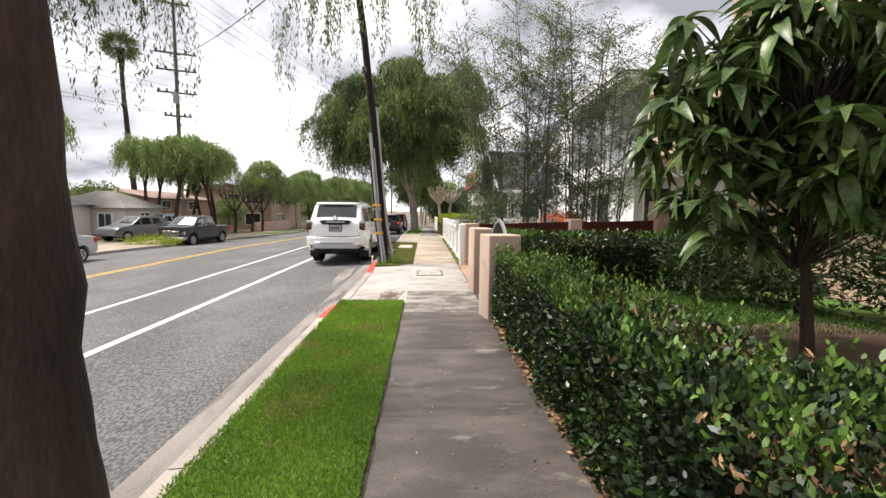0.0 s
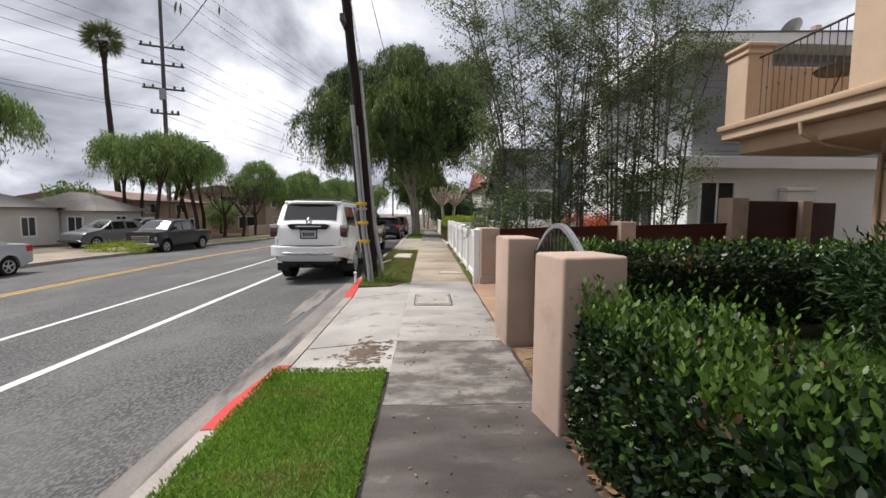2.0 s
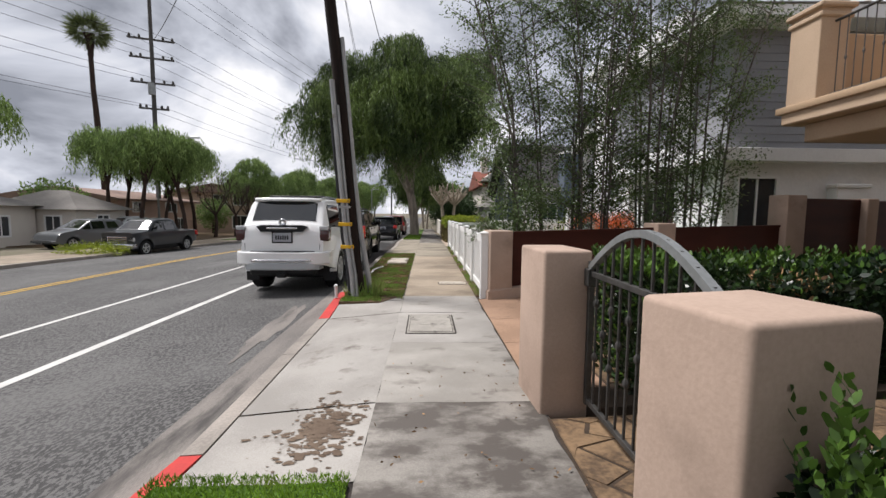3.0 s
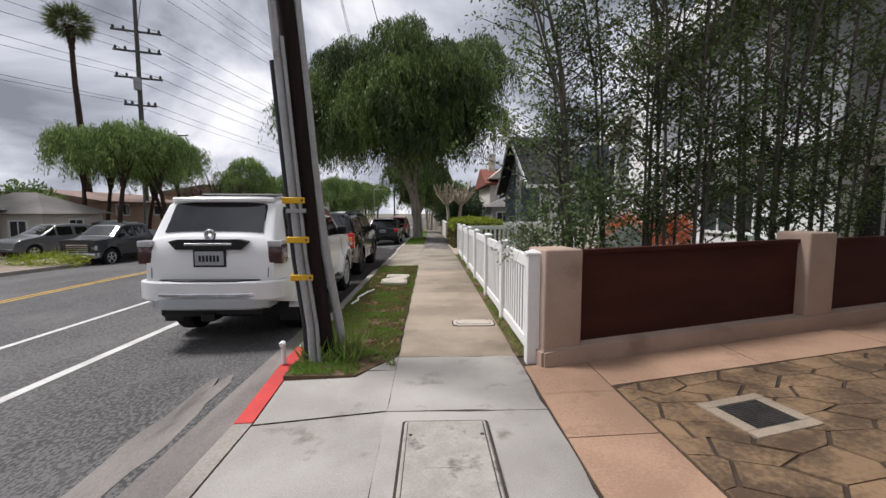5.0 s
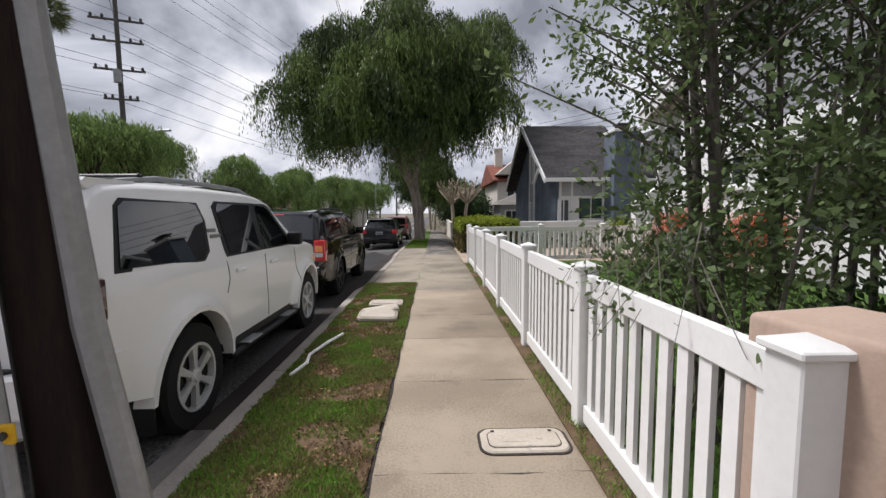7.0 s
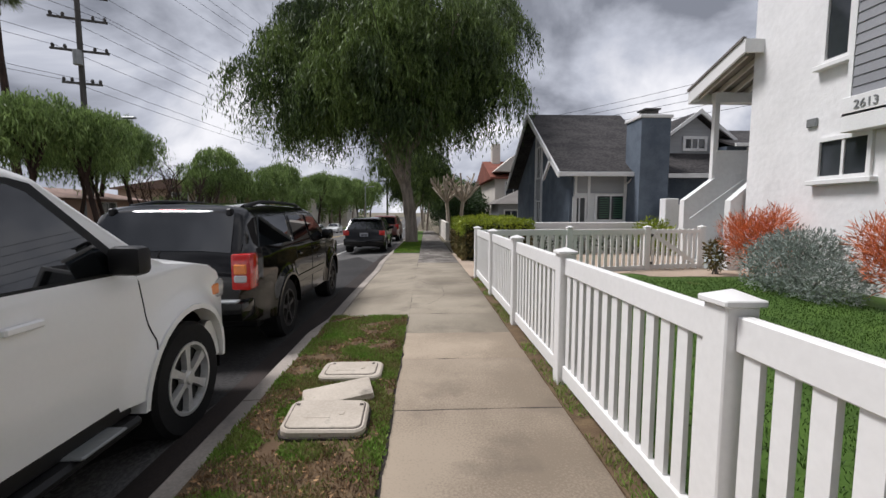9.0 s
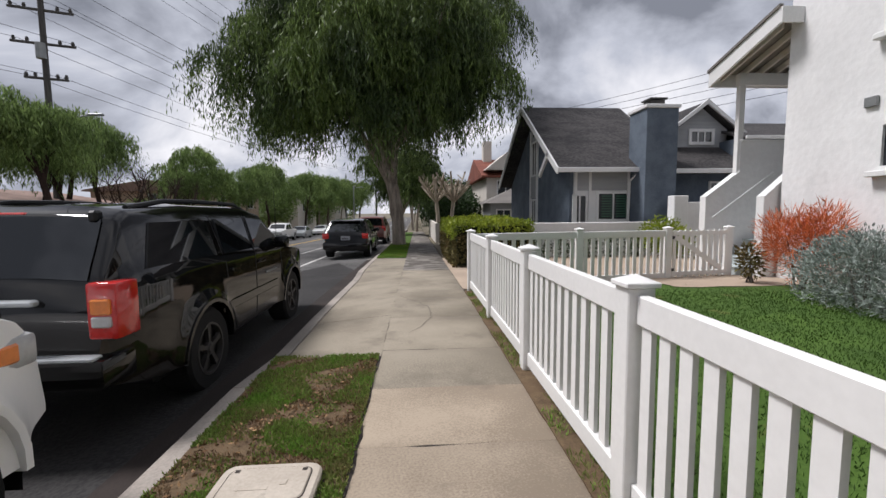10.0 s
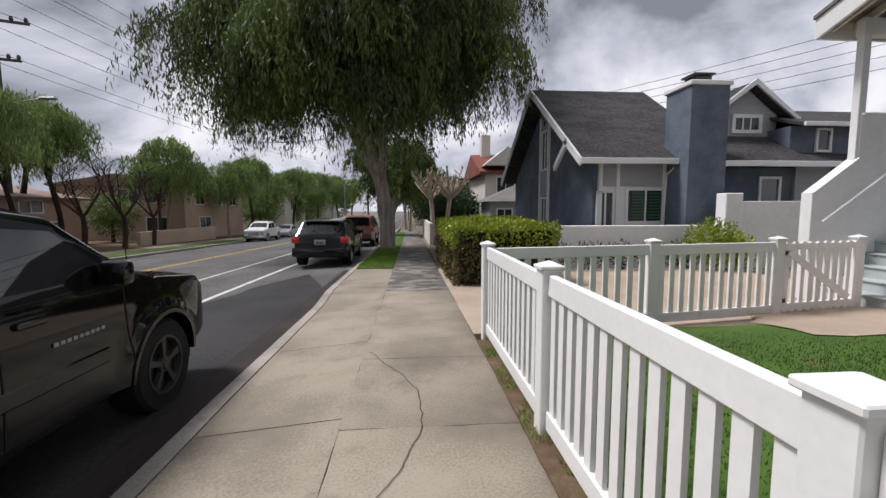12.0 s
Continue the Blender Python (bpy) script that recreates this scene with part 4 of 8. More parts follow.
def fence_panel(p, q, n, label="white vinyl picket fence panel"):
    (x0, y0), (x1, y1) = p, q
    d = math.hypot(x1 - x0, y1 - y0)
    ob = thing("picket_fence", label, "fence", "white fence panels", at=pose(x0, y0, (fwd(y0) + fwd(y1)) / 2, 0, 0, math.degrees(math.atan2(y1 - y0, x1 - x0))))
    a, b = 0.062, d - 0.062
    part("top_rail", box(B(), a, b, -0.025, 0.025, 0.90, 1.03, 0.006), M_VINYL, ob)
    part("bottom_rail", box(B(), a, b, -0.025, 0.025, 0.05, 0.17, 0.006), M_VINYL, ob)
    for k in range(n):
        s = a + (b - a) * (k + 0.5) / n
        k_ = new("picket", PICKET)
        k_.parent, k_.matrix_basis = ob, Matrix.Translation((s, 0, 0))


for y in POSTS:
    fence_post(FX if y > 12 else 1.915, y)
for a, b in zip(POSTS, POSTS[1:]):
    fence_panel((FX, a), (FX, b), round((b - a) / 0.145))
CROSS = [(FX, 22.30), (4.05, 22.62), (6.0, 22.95)]
for p in CROSS[1:]:
    fence_post(*p)
for p, q in zip(CROSS, CROSS[1:]):
    fence_panel(p, q, 12)
wg = thing("picket_gate", "white picket gate with a diagonal brace", "gate", at=pose(6.0, 22.95, fwd(22.9), 0, 0, 9))
for z in (0.10, 0.92):
    part("rail", box(B(), 0.1, 1.44, -0.03, 0.03, z, z + 0.09, 0.006), M_VINYL, wg)
bm = B()
prism(bm, [(0.12, 0.86), (0.2, 0.92), (1.30, 0.26), (1.22, 0.19)], "y", -0.05, -0.03)
part("brace", bm, M_VINYL, wg)
for k in range(10):
    part("picket", box(B(), 0.12 + k * 0.139, 0.185 + k * 0.139, -0.028, 0.0, 0.06, 1.03), M_VINYL, wg)
for z in (0.2, 0.85):
    part("hinge", box(B(), 0.05, 0.14, -0.045, -0.03, z, z + 0.06, 0.004), M_IRON, wg)
fence_post(7.5, 23.24)

# ---- utility boxes in the walk ----


def lid(name, label, x0, x1, y0, y1, z, rim=0.05, tilt=(0, 0, 0)):
    cx, cy = (x0 + x1) / 2, (y0 + y1) / 2
    ob = thing(name, label, "utility box", "utility box lids", at=pose(cx, cy, z, *tilt))
    w, d = (x1 - x0) / 2, (y1 - y0) / 2
    def rounded(w_, d_, r, z0, z1, bev):
        """A plate with round corners and an eased upper edge."""
        bm = B()
        rings = []
        for z_, k in ((z0, 0), (z1 - bev, 0), (z1, bev)):
            ring = []
            for q, (sx, sy) in enumerate(((1, 1), (-1, 1), (-1, -1), (1, -1))):
                for j in range(6):
                    a = math.pi / 2 * (q + j / 5)
                    ring.append(bm.verts.new((sx * (w_ - r) + (r - k) * math.cos(a), sy * (d_ - r) + (r - k) * math.sin(a), z_)))
            rings.append(ring)
        for p, q in zip(rings, rings[1:]):
            for j in range(24):
                bm.faces.new((p[j], p[(j + 1) % 24], q[(j + 1) % 24], q[j]))
        bm.faces.new(rings[-1])
        bm.faces.new(rings[0][::-1])
        return bm
    mt = M_LID if rim < 0.04 and z < 0.03 else M_BOXLID
    rd = 0.075 if rim > 0.04 or z > 0.03 else 0.02
    part("frame", rounded(w, d, rd, -0.06, 0.012, 0.012), mt, ob)
    part("gap", rounded(w + 0.014, d + 0.014, rd + 0.012, -0.05, 0.003 if z < 0.03 else -0.03, 0.001), M_JOINT, ob, "dark dirt-filled gap")
    part("lid_gap", rounded(w - rim + 0.006, d - rim + 0.006, rd * 0.7, 0.0, 0.0145, 0.001), M_JOINT, ob)
    bm = rounded(w - rim, d - rim, rd * 0.65, 0.006, 0.02, 0.005)
    box(bm, w * 0.3, w * 0.42, -0.02, 0.02, 0.019, 0.023)
    box(bm, -w * 0.5, w * 0.1, -d * 0.3, -d * 0.12, 0.019, 0.022)
    part("lid", bm, mt, ob)
    for s in (-1, 1):
        part("bolt_hole", box(B(), s * (w - rim * 1.7) - 0.012, s * (w - rim * 1.7) + 0.012, d * 0.5, d * 0.5 + 0.024, 0.018, 0.022), M_JOINT, ob)


lid("utility_box", "concrete utility box lid set in the sidewalk", 0.74, 1.31, 9.42, 10.29, 0.004, 0.03)
lid("meter_box", "oval-cornered meter box lid in the sidewalk", 1.22, 1.76, 12.78, 13.06, 0.006)
lid("meter_box", "concrete meter box lid lying in the verge", -0.06, 0.45, 16.66, 17.02, 0.05)
lid("meter_box", "tilted concrete meter box lid in worn grass", -0.08, 0.44, 15.80, 16.19, 0.07, 0.03, (3, 2, 2))
bm = box(B(), -0.26, 0.25, -0.14, 0.14, -0.06, 0.035, 0.02, pose(0.17, 16.4, 0.03, 4, -6, 14), 2)
tagged(part("broken_slab", bm, M_BOXLID), "loose broken concrete slab in the verge", "concrete slab")
bm = tube(B(), [(-0.32, 14.0, 0.03), (-0.25, 14.25, 0.05), (-0.30, 14.5, 0.04), (-0.2, 14.9, 0.05), (-0.12, 15.2, 0.04)], 0.016, 6)
tagged(part("plastic_pipe", bm, M_WHITE), "thin white plastic pipe lying by the kerb", "pipe")

# ---- leaning utility pole by the kerb ----
up = thing("utility_pole", "dark leaning wooden utility pole with conduits", "utility pole", at=pose(-0.175, 11.74, 0))
lean = -0.08
bm = B()
trunk_bm(bm, [(0, 0, -0.1), (lean * 3, 0, 3), (-0.55, 0, 6), (-1.05, 0, 10)], 0.100, 0.088, 14, 0.01)
part("pole", bm, M_POLE, up, angle=60)
for dx, dy, r, top, m, nm in ((-0.10, -0.13, 0.042, 3.5, M_CONDUIT, "grey metal conduit"), (-0.165, -0.09, 0.032, 2.9, M_BLACKPIPE, "black plastic conduit"), (-0.035, -0.155, 0.018, 3.1, M_CONDUIT, "thin grey conduit")):
    part("conduit", tube(B(), [(dx + 0.06, dy - 0.12, -0.05), (dx + 0.02, dy - 0.05, 0.35), (dx + lean * 1, dy, 1.0), (dx + lean * top, dy, top)], r, 10), m, up, nm)
part("ground_guard", tube(B(), [(0.205, 0.02, -0.05), (0.15, 0.015, 0.35), (0.03, 0.0, 1.1), (0.10 + lean * 1.9, 0, 1.9), (0.10 + lean * 2.6, 0, 2.6), (0.10 + lean * 4.2, 0, 4.2)], [0.045, 0.045, 0.045, 0.042, 0.04, 0.035], 10), M_CONDUIT, up, "grey half-round cable guard")
for z in (0.83, 1.20, 1.58):
    x = lean * z - 0.10
    bm = box(B(), x - 0.10, x + 0.12, -0.185, -0.17, z - 0.03, z + 0.03, 0.006)
    box(bm, x - 0.10, x - 0.085, -0.18, -0.06, z - 0.03, z + 0.03)
    part("strap", bm, M_YELLOW, up, "yellow plastic strap")
    part("bolt", tube(B(), [(x + 0.095, -0.195, z), (x + 0.095, -0.18, z)], 0.012, 6), M_IRON, up)
part("conduit_clamp", box(B(), -0.29, -0.10, -0.185, -0.155, 1.46, 1.50, 0.004), M_CONDUIT, up)
part("ground_tap", tube(B(), [(-0.33, -0.25, 0.0), (-0.33, -0.25, 0.16), (-0.33, -0.27, 0.2), (-0.33, -0.31, 0.2)], [0.025, 0.025, 0.035, 0.02], 8), M_WHITE, up, "small white capped pipe")
part("bracket", box(B(), -0.56, -0.47, -0.35, 0.2, 5.0, 5.14, 0.01), M_IRON, up)
blades("weeds", -0.36, 0.2, 11.45, 12.1, 380, 0.24, M_BLADE_DRY, "tall weeds round the pole foot", 12, 0.0, w=0.012)

# ---- houses ----


def window(parent, name, c, w, h, axis, out, frame_m, glass=None, bars=1, t=0.07, depth=0.06, sill=False):
    """A framed window on a wall: c is its middle, axis the way along the wall ('x' or 'y'), out the sign of the outward way."""
    cx, cy, cz = c
    def put(bm, a0, a1, z0, z1, d0, d1, bev=0.0):
        d0, d1 = sorted((d0 * out, d1 * out))
        if axis == "y":
            box(bm, cx + d0, cx + d1, cy + a0, cy + a1, cz + z0, cz + z1, bev)
        else:
            box(bm, cx + a0, cx + a1, cy + d0, cy + d1, cz + z0, cz + z1, bev)
    bm = B()
    put(bm, -w / 2 - t, -w / 2, -h / 2 - t, h / 2 + t, -0.02, depth)
    put(bm, w / 2, w / 2 + t, -h / 2 - t, h / 2 + t, -0.02, depth)
    put(bm, -w / 2, w / 2, h / 2, h / 2 + t, -0.02, depth)
    put(bm, -w / 2, w / 2, -h / 2 - t, -h / 2, -0.02, depth)
    f = part(name, bm, frame_m, parent)
    bm = B()
    put(bm, -w / 2, w / 2, -h / 2, h / 2, -0.02, 0.012)
    part("pane", bm, glass or M_WINDOW, f)
    for k in range(bars):
        bm = B()
        a = -w / 2 + w * (k + 1) / (bars + 1)
        put(bm, a - 0.025, a + 0.025, -h / 2, h / 2, 0.0, depth * 0.7)
        part("mullion", bm, frame_m, f)
    if sill:
        bm = B()
        put(bm, -w / 2 - 0.16, w / 2 + 0.16, -h / 2 - t - 0.09, -h / 2 - t, -0.02, depth + 0.08, 0.01)
        part("sill", bm, frame_m, f)
    return f


def writing(text, size, m, material, parent, name="number", depth=0.008):
    cu = bpy.data.curves.new(name, "FONT")
    cu.body, cu.size, cu.extrude, cu.align_x, cu.align_y = text, size, depth, "CENTER", "CENTER"
    cu.materials.append(material)
    ob = new(name, cu)
    ob.matrix_basis = m
    ob.parent = parent
    return ob


# Tan house with balcony
tan = thing("tan_house", "tan stucco house with a railed upper balcony", "house")
HX = 8.05
for x0, y0, y1, z0, z1 in ((HX, 9.08, 9.55, -0.1, 3.1), (HX, -8, 6.3, -0.1, 3.1), (HX, 6.3, 9.08, 2.35, 3.1), (HX + 0.35, 6.3, 9.08, -0.1, 2.35)):
    part("wall", box(B(), x0, 16, y0, y1, z0, z1), M_TAN, tan)
bm = B()
prism(bm, [(6.3, 1.6), (6.3, 2.352), (9.08, 2.352), (9.08, 1.6)] + [(9.08 - 2.78 * k / 12, 1.6 + 0.62 * math.sin(math.pi * k / 12) ** 0.8) for k in range(1, 12)], "x", HX + 0.02, HX + 0.3)
part("arch", bm, M_TAN_TRIM, tan)
bm = B()
for k in range(4):
    box(bm, HX + 0.3, HX + 0.345, 6.35, 9.03, 0.35 + k * 0.5, 0.83 + k * 0.5, 0.01)
part("garage_door", bm, M_TAN, tan)
part("upper_wall", box(B(), 9.6, 16, -8, 11.6, 3.1, 6.2), M_TAN, tan)
bm = B()
box(bm, 7.0, 9.7, -8, 11.75, 2.92, 3.16, 0.02)
box(bm, 7.25, 9.7, -8, 11.55, 2.62, 2.92, 0.02)
part("balcony_floor", bm, M_TAN, tan)
bm = B()
box(bm, 6.94, 9.75, -8, 11.82, 3.10, 3.22, 0.03, None, 2)
part("balcony_edge", bm, M_TAN_TRIM, tan, "tan rounded balcony edging")
prism_bm = B()
prism(prism_bm, [(7.6, 2.62), (HX + 0.02, 2.62), (HX + 0.02, 2.25)], "y", 8.95, 9.1)
part("bracket", prism_bm, M_TAN_TRIM, tan)
part("downpipe", tube(B(), [(7.02, 9.9, 2.95), (7.05, 9.9, 2.75), (7.4, 9.8, 2.56), (8.0, 9.5, 2.38), (8.0, 9.5, 0.3)], 0.035, 8), M_TAN_TRIM, tan, "tan downpipe")
for y0, y1, top in ((11.15, 11.7, 4.62), (8.35, 9.15, 4.75)):
    bm = box(B(), 7.02, 7.5, y0, y1, 3.2, top, 0.01)
    box(bm, 6.96, 7.56, y0 - 0.06, y1 + 0.06, top - 0.02, top + 0.06, 0.02)
    box(bm, 6.985, 7.535, y0 - 0.035, y1 + 0.035, top - 0.16, top - 0.08, 0.02)
    part("pier", bm, M_TAN, tan)
part("pier", box(B(), 7.02, 7.4, 8.3, 8.62, 4.8, 7.2), M_TAN_TRIM, tan)


def railing(y0, y1, x, top):
    n = round((y1 - y0) / 0.13)
    for z in (3.3, top):
        part("rail", tube(B(), [(x, y0, z), (x, y1, z)], 0.02, 6), M_IRON, tan)
    for k in range(n):
        y = y0 + (y1 - y0) * (k + 0.5) / n
        bm = tube(B(), [(x, y, 3.3), (x, y, top)], 0.008, 5)
        if k % 2:
            tube(bm, [(x, y, 3.75), (x, y, 3.79), (x, y, 3.83)], [0.008, 0.022, 0.008], 6)
        part("baluster", bm, M_IRON, tan)


railing(9.15, 11.15, 7.26, 4.4)
railing(4.5, 8.3, 7.26, 4.5)
part("side_panel", box(B(), 7.5, 9.6, 11.45, 11.6, 3.2, 4.35, 0.01), M_TAN_TRIM, tan, "tan balcony side wall")
for k, c in enumerate("2617"):
    writing(c, 0.24, pose(HX - 0.006, 9.42 - k * 0.045, 2.2 - k * 0.18, 90, 0, -90), M_IRON, tan)
tb = thing("balcony_table", "round dark metal table on the balcony", "table", at=pose(8.2, 10.3, 3.22))
bm = tube(B(), [(0, 0, 0.70), (0, 0, 0.73), (0, 0, 0.74)], [0.48, 0.5, 0.46], 24)
part("tabletop", bm, M_IRON, tb)
for k in range(4):
    a = math.pi / 4 + k * math.pi / 2
    part("leg", tube(B(), [(0.1 * math.cos(a), 0.1 * math.sin(a), 0.7), (0.34 * math.cos(a), 0.34 * math.sin(a), 0)], 0.015, 6), M_IRON, tb)
bc = thing("balcony_chair", "dark metal garden chair on the balcony", "chair", at=pose(8.0, 7.6, 3.22))
part("seat", box(B(), -0.24, 0.24, -0.24, 0.24, 0.42, 0.46, 0.02), M_IRON, bc)
part("backrest", box(B(), 0.2, 0.24, -0.24, 0.24, 0.5, 0.95, 0.01), M_IRON, bc)
for a in (-0.21, 0.21):
    for b in (-0.21, 0.21):
        part("leg", tube(B(), [(a, b, 0.42), (a * 1.1, b * 1.1, 0)], 0.014, 6), M_IRON, bc)

# White and grey two-storey house
wh = thing("white_house", "white stucco two-storey house with grey siding", "house")
WX, WY0, WY1 = 8.42, 15.0, 22.72
bm = B()
box(bm, WX, 18, WY0, WY1, -0.1, 3.0)
part("lower_wall", bm, M_WHITE_STUCCO, wh)
FX = WX - 0.28
part("upper_wall", box(B(), FX + 0.002, 18, 20.35, WY1 - 0.002, 2.98, 7.4), M_WHITE_STUCCO, wh)
part("far_lower_wall", box(B(), FX, 18, 19.4, WY1 - 0.001, -0.1, 2.98), M_WHITE_STUCCO, wh)
part("upper_core", box(B(), WX + 0.03, 18, WY0 + 0.05, 20.35, 3.0, 6.0), M_GREY_SIDING, wh)
part("band", box(B(), WX - 0.55, 18, WY0 - 0.35, 20.35, 2.72, 3.04, 0.01), M_WHITE, wh, "white ledge between the storeys")
for k in range(15):
    z = 3.05 + k * 0.195
    bm = B()
    prism(bm, [(WY0 + 0.05, z), (WY0 + 0.02, z), (WY0 + 0.035, z + 0.19), (WY0 + 0.05, z + 0.19)], "x", WX + 0.03, 17)
    part("plank", bm, M_GREY_SIDING, wh)
for k in range(19):
    z = 3.30 + k * 0.17
    bm = B()
    prism(bm, [(WX - 0.42, z), (WX - 0.45, z), (WX - 0.435, z + 0.165), (WX - 0.42, z + 0.165)], "y", 16.5, 20.30)
    part("plank", bm, M_GREY_SIDING, wh)
bm = box(B(), WX - 0.42, WX + 0.05, 16.45, 20.34, 3.02, 7.0)
part("bay_core", bm, M_WHITE, wh)
part("bay_sill", box(B(), WX - 0.55, WX, 16.4, 20.36, 2.98, 3.30, 0.01), M_WHITE, wh)
part("corner_board", box(B(), WX - 0.46, WX - 0.30, 20.30, 20.38, 3.3, 7.0), M_WHITE, wh)
for nm, x0, y0, x1, y1 in (("roof", WX - 0.9, WY0 - 0.7, 18.4, 20.4),):
    bm = B()
    prism(bm, [(WX - 0.9, 5.95), (WX - 0.9, 6.15), (13, 6.3), (18.4, 6.15), (18.4, 5.95)], "y", y0, y1)
    part(nm, bm, M_WHITE, wh)
    bm = B()
    slab(bm, [(WX - 0.95, y0 - 0.03, 6.19), (13, y0 - 0.03, 6.34), (13, y1, 6.34), (WX - 0.95, y1, 6.19)], 0.03)
    part("shingles", bm, M_ROOF_GREY, wh)
bm = B()
slab(bm, [(WX - 0.6, 20.2, 7.4), (18, 20.2, 7.4), (18, WY1 + 0.5, 7.3), (WX - 0.6, WY1 + 0.5, 7.3)], 0.2)
part("eave", bm, M_WHITE, wh)
window(wh, "window", (FX, 20.75 - 0.25, 2.35), 0.85, 0.62, "y", -1, M_WHITE, bars=1, sill=True)
window(wh, "window", (FX, 20.75, 4.75), 0.42, 1.25, "y", -1, M_WHITE, bars=0, sill=True)
window(wh, "window", (9.25, WY0, 1.65), 0.95, 1.35, "x", -1, M_WHITE, bars=1)
window(wh, "window", (WX, 17.9, 1.6), 1.8, 1.2, "y", -1, M_WHITE, bars=2)
part("vent", box(B(), FX - 0.05, FX, 21.05, 21.25, 2.98, 3.14, 0.01), M_GALV, wh)
writing("2613", 0.20, pose(WX - 0.556, 19.95, 3.14, 90, 0, -90), M_GALV, wh)
part("meter_cupboard", box(B(), 11.1, 11.9, WY0 - 0.28, WY0, 0.4, 2.1, 0.02), M_WHITE, wh)
part("cupboard_cap", box(B(), 11.05, 11.95, WY0 - 0.33, WY0, 2.1, 2.2, 0.02), M_WHITE, wh)
bm = B()
for k in range(6):
    box(bm, 14.4, 14.9, WY0 - 0.05, WY0, 1.7 + k * 0.08, 1.75 + k * 0.08)
part("louvre", bm, M_GALV, wh)
dish = thing("satellite_dish", "small satellite dish on the white roof", "satellite dish", at=pose(12.2, 16.0, 6.27, 0, 0, 100) @ Matrix.Diagonal((0.8, 0.8, 0.8, 1)))
part("mast", tube(B(), [(0, 0, 0), (0, 0, 0.75), (0.15, 0, 1.0)], 0.03, 6), M_GALV, dish)
bm = tube(B(), [(0.15, 0, 1.0), (0.22, 0, 1.05), (0.30, 0, 1.13)], [0.03, 0.3, 0.42], 16, cap=False)
part("dish", bm, M_GALV, dish)
part("arm", tube(B(), [(0.1, 0, 0.8), (0.7, 0, 1.0)], 0.015, 6), M_GALV, dish)
fl = thing("flue_pipe", "reddish metal flue pipe on the roof", "flue", at=pose(13.3, 16.6, 6.3))
part("pipe", tube(B(), [(0, 0, -0.1), (0, 0, 1.0)], 0.11, 10), M_SALMON, fl)
part("cowl", tube(B(), [(0, 0, 1.0), (0, 0, 1.12)], 0.15, 10), M_SALMON, fl)

# Outside stair with its porch roof
st = thing("outside_stair", "white walled outside stair with blue-grey steps", "stair", at=pose(-0.22, 0, 0))
N_ST, SX = 15, 7.75
for k in range(N_ST):
    x = SX + 0.18 + k * 0.25
    part("step", box(B(), x, x + 0.27, 22.92, 24.02, -0.05 if k == 0 else k * 0.182 - 0.05, (k + 1) * 0.182 - 0.03), M_STEP, st)
    part("tread", box(B(), x - 0.025, x + 0.262, 22.922, 24.018, (k + 1) * 0.182 - 0.03, (k + 1) * 0.182, 0.008), M_STEP, st)
far_wall = [(SX, -0.1), (SX + 4.2, -0.1), (SX + 4.2, 3.9), (SX + 3.6, 3.9), (10.0, 2.92), (8.5, 2.92), (8.5, 2.22), (SX, 1.66)]
near_wall = [(SX + 0.32, -0.1), (9.2, -0.1), (9.2, 2.62), (SX + 0.32, 1.62)]
part("side_wall", prism(B(), far_wall, "y", 24.02, 24.16), M_WHITE_STUCCO, st)
part("side_wall", prism(B(), near_wall, "y", 22.78, 22.92), M_WHITE_STUCCO, st)
bm = slab(B(), [(SX - 0.03, 23.99, 1.68), (SX - 0.03, 24.19, 1.68), (8.5, 24.19, 2.26), (8.5, 23.99, 2.26)], -0.045)
part("coping", bm, M_WHITE, st)
bm = slab(B(), [(SX + 0.29, 22.75, 1.64), (SX + 0.29, 22.95, 1.64), (9.2, 22.95, 2.66), (9.2, 22.75, 2.66)], -0.045)
part("coping", bm, M_WHITE, st)
part("coping", box(B(), SX - 0.03, SX - 0.002, 23.99, 24.19, -0.05, 1.70, 0.008), M_WHITE, st)
part("coping", box(B(), SX + 0.29, SX + 0.318, 22.75, 22.95, -0.05, 1.66, 0.008), M_WHITE, st)
part("coping", box(B(), 8.5, 10.0, 23.99, 24.19, 2.92, 2.96, 0.008), M_WHITE, st)
part("handrail", tube(B(), [(SX + 0.12, 23.94, 1.22), (SX + 1.5, 23.94, 2.22)], 0.022, 8), M_WHITE, st)
for u in (0.2, 0.85, 1.4):
    part("bracket", tube(B(), [(SX + u, 23.94, 1.20 + (u - 0.12) * 0.72), (SX + u, 24.02, 1.17 + (u - 0.12) * 0.72)], 0.012, 6), M_WHITE, st)
part("post", box(B(), 8.44, 8.57, 24.03, 24.15, 2.2, 4.16, 0.006), M_WHITE, st)
LO, HI = (24.32, 4.46), (22.5, 5.04)
for nm, m, up_, t in (("porch_roof", M_ROOF_GREY, 0.045, -0.04), ("soffit", M_SOFFIT, 0.0, -0.02)):
    bm = slab(B(), [(7.98, LO[0], LO[1] + up_), (7.98, HI[0], HI[1] + up_), (10.5, HI[0], HI[1] + up_), (10.5, LO[0], LO[1] + up_)], t)
    part(nm, bm, m, st)
part("fascia", prism(B(), [(LO[0] + 0.05, LO[1] - 0.27), (LO[0] + 0.05, LO[1] + 0.05), (HI[0], HI[1] + 0.06), (HI[0], HI[1] - 0.22)], "x", 7.93, 7.98), M_WHITE, st)
part("drip_edge", prism(B(), [(LO[0] + 0.07, LO[1] + 0.052), (LO[0] + 0.07, LO[1] + 0.11), (HI[0], HI[1] + 0.12), (HI[0], HI[1] + 0.062)], "x", 7.90, 7.985), M_ROOF_GREY, st)
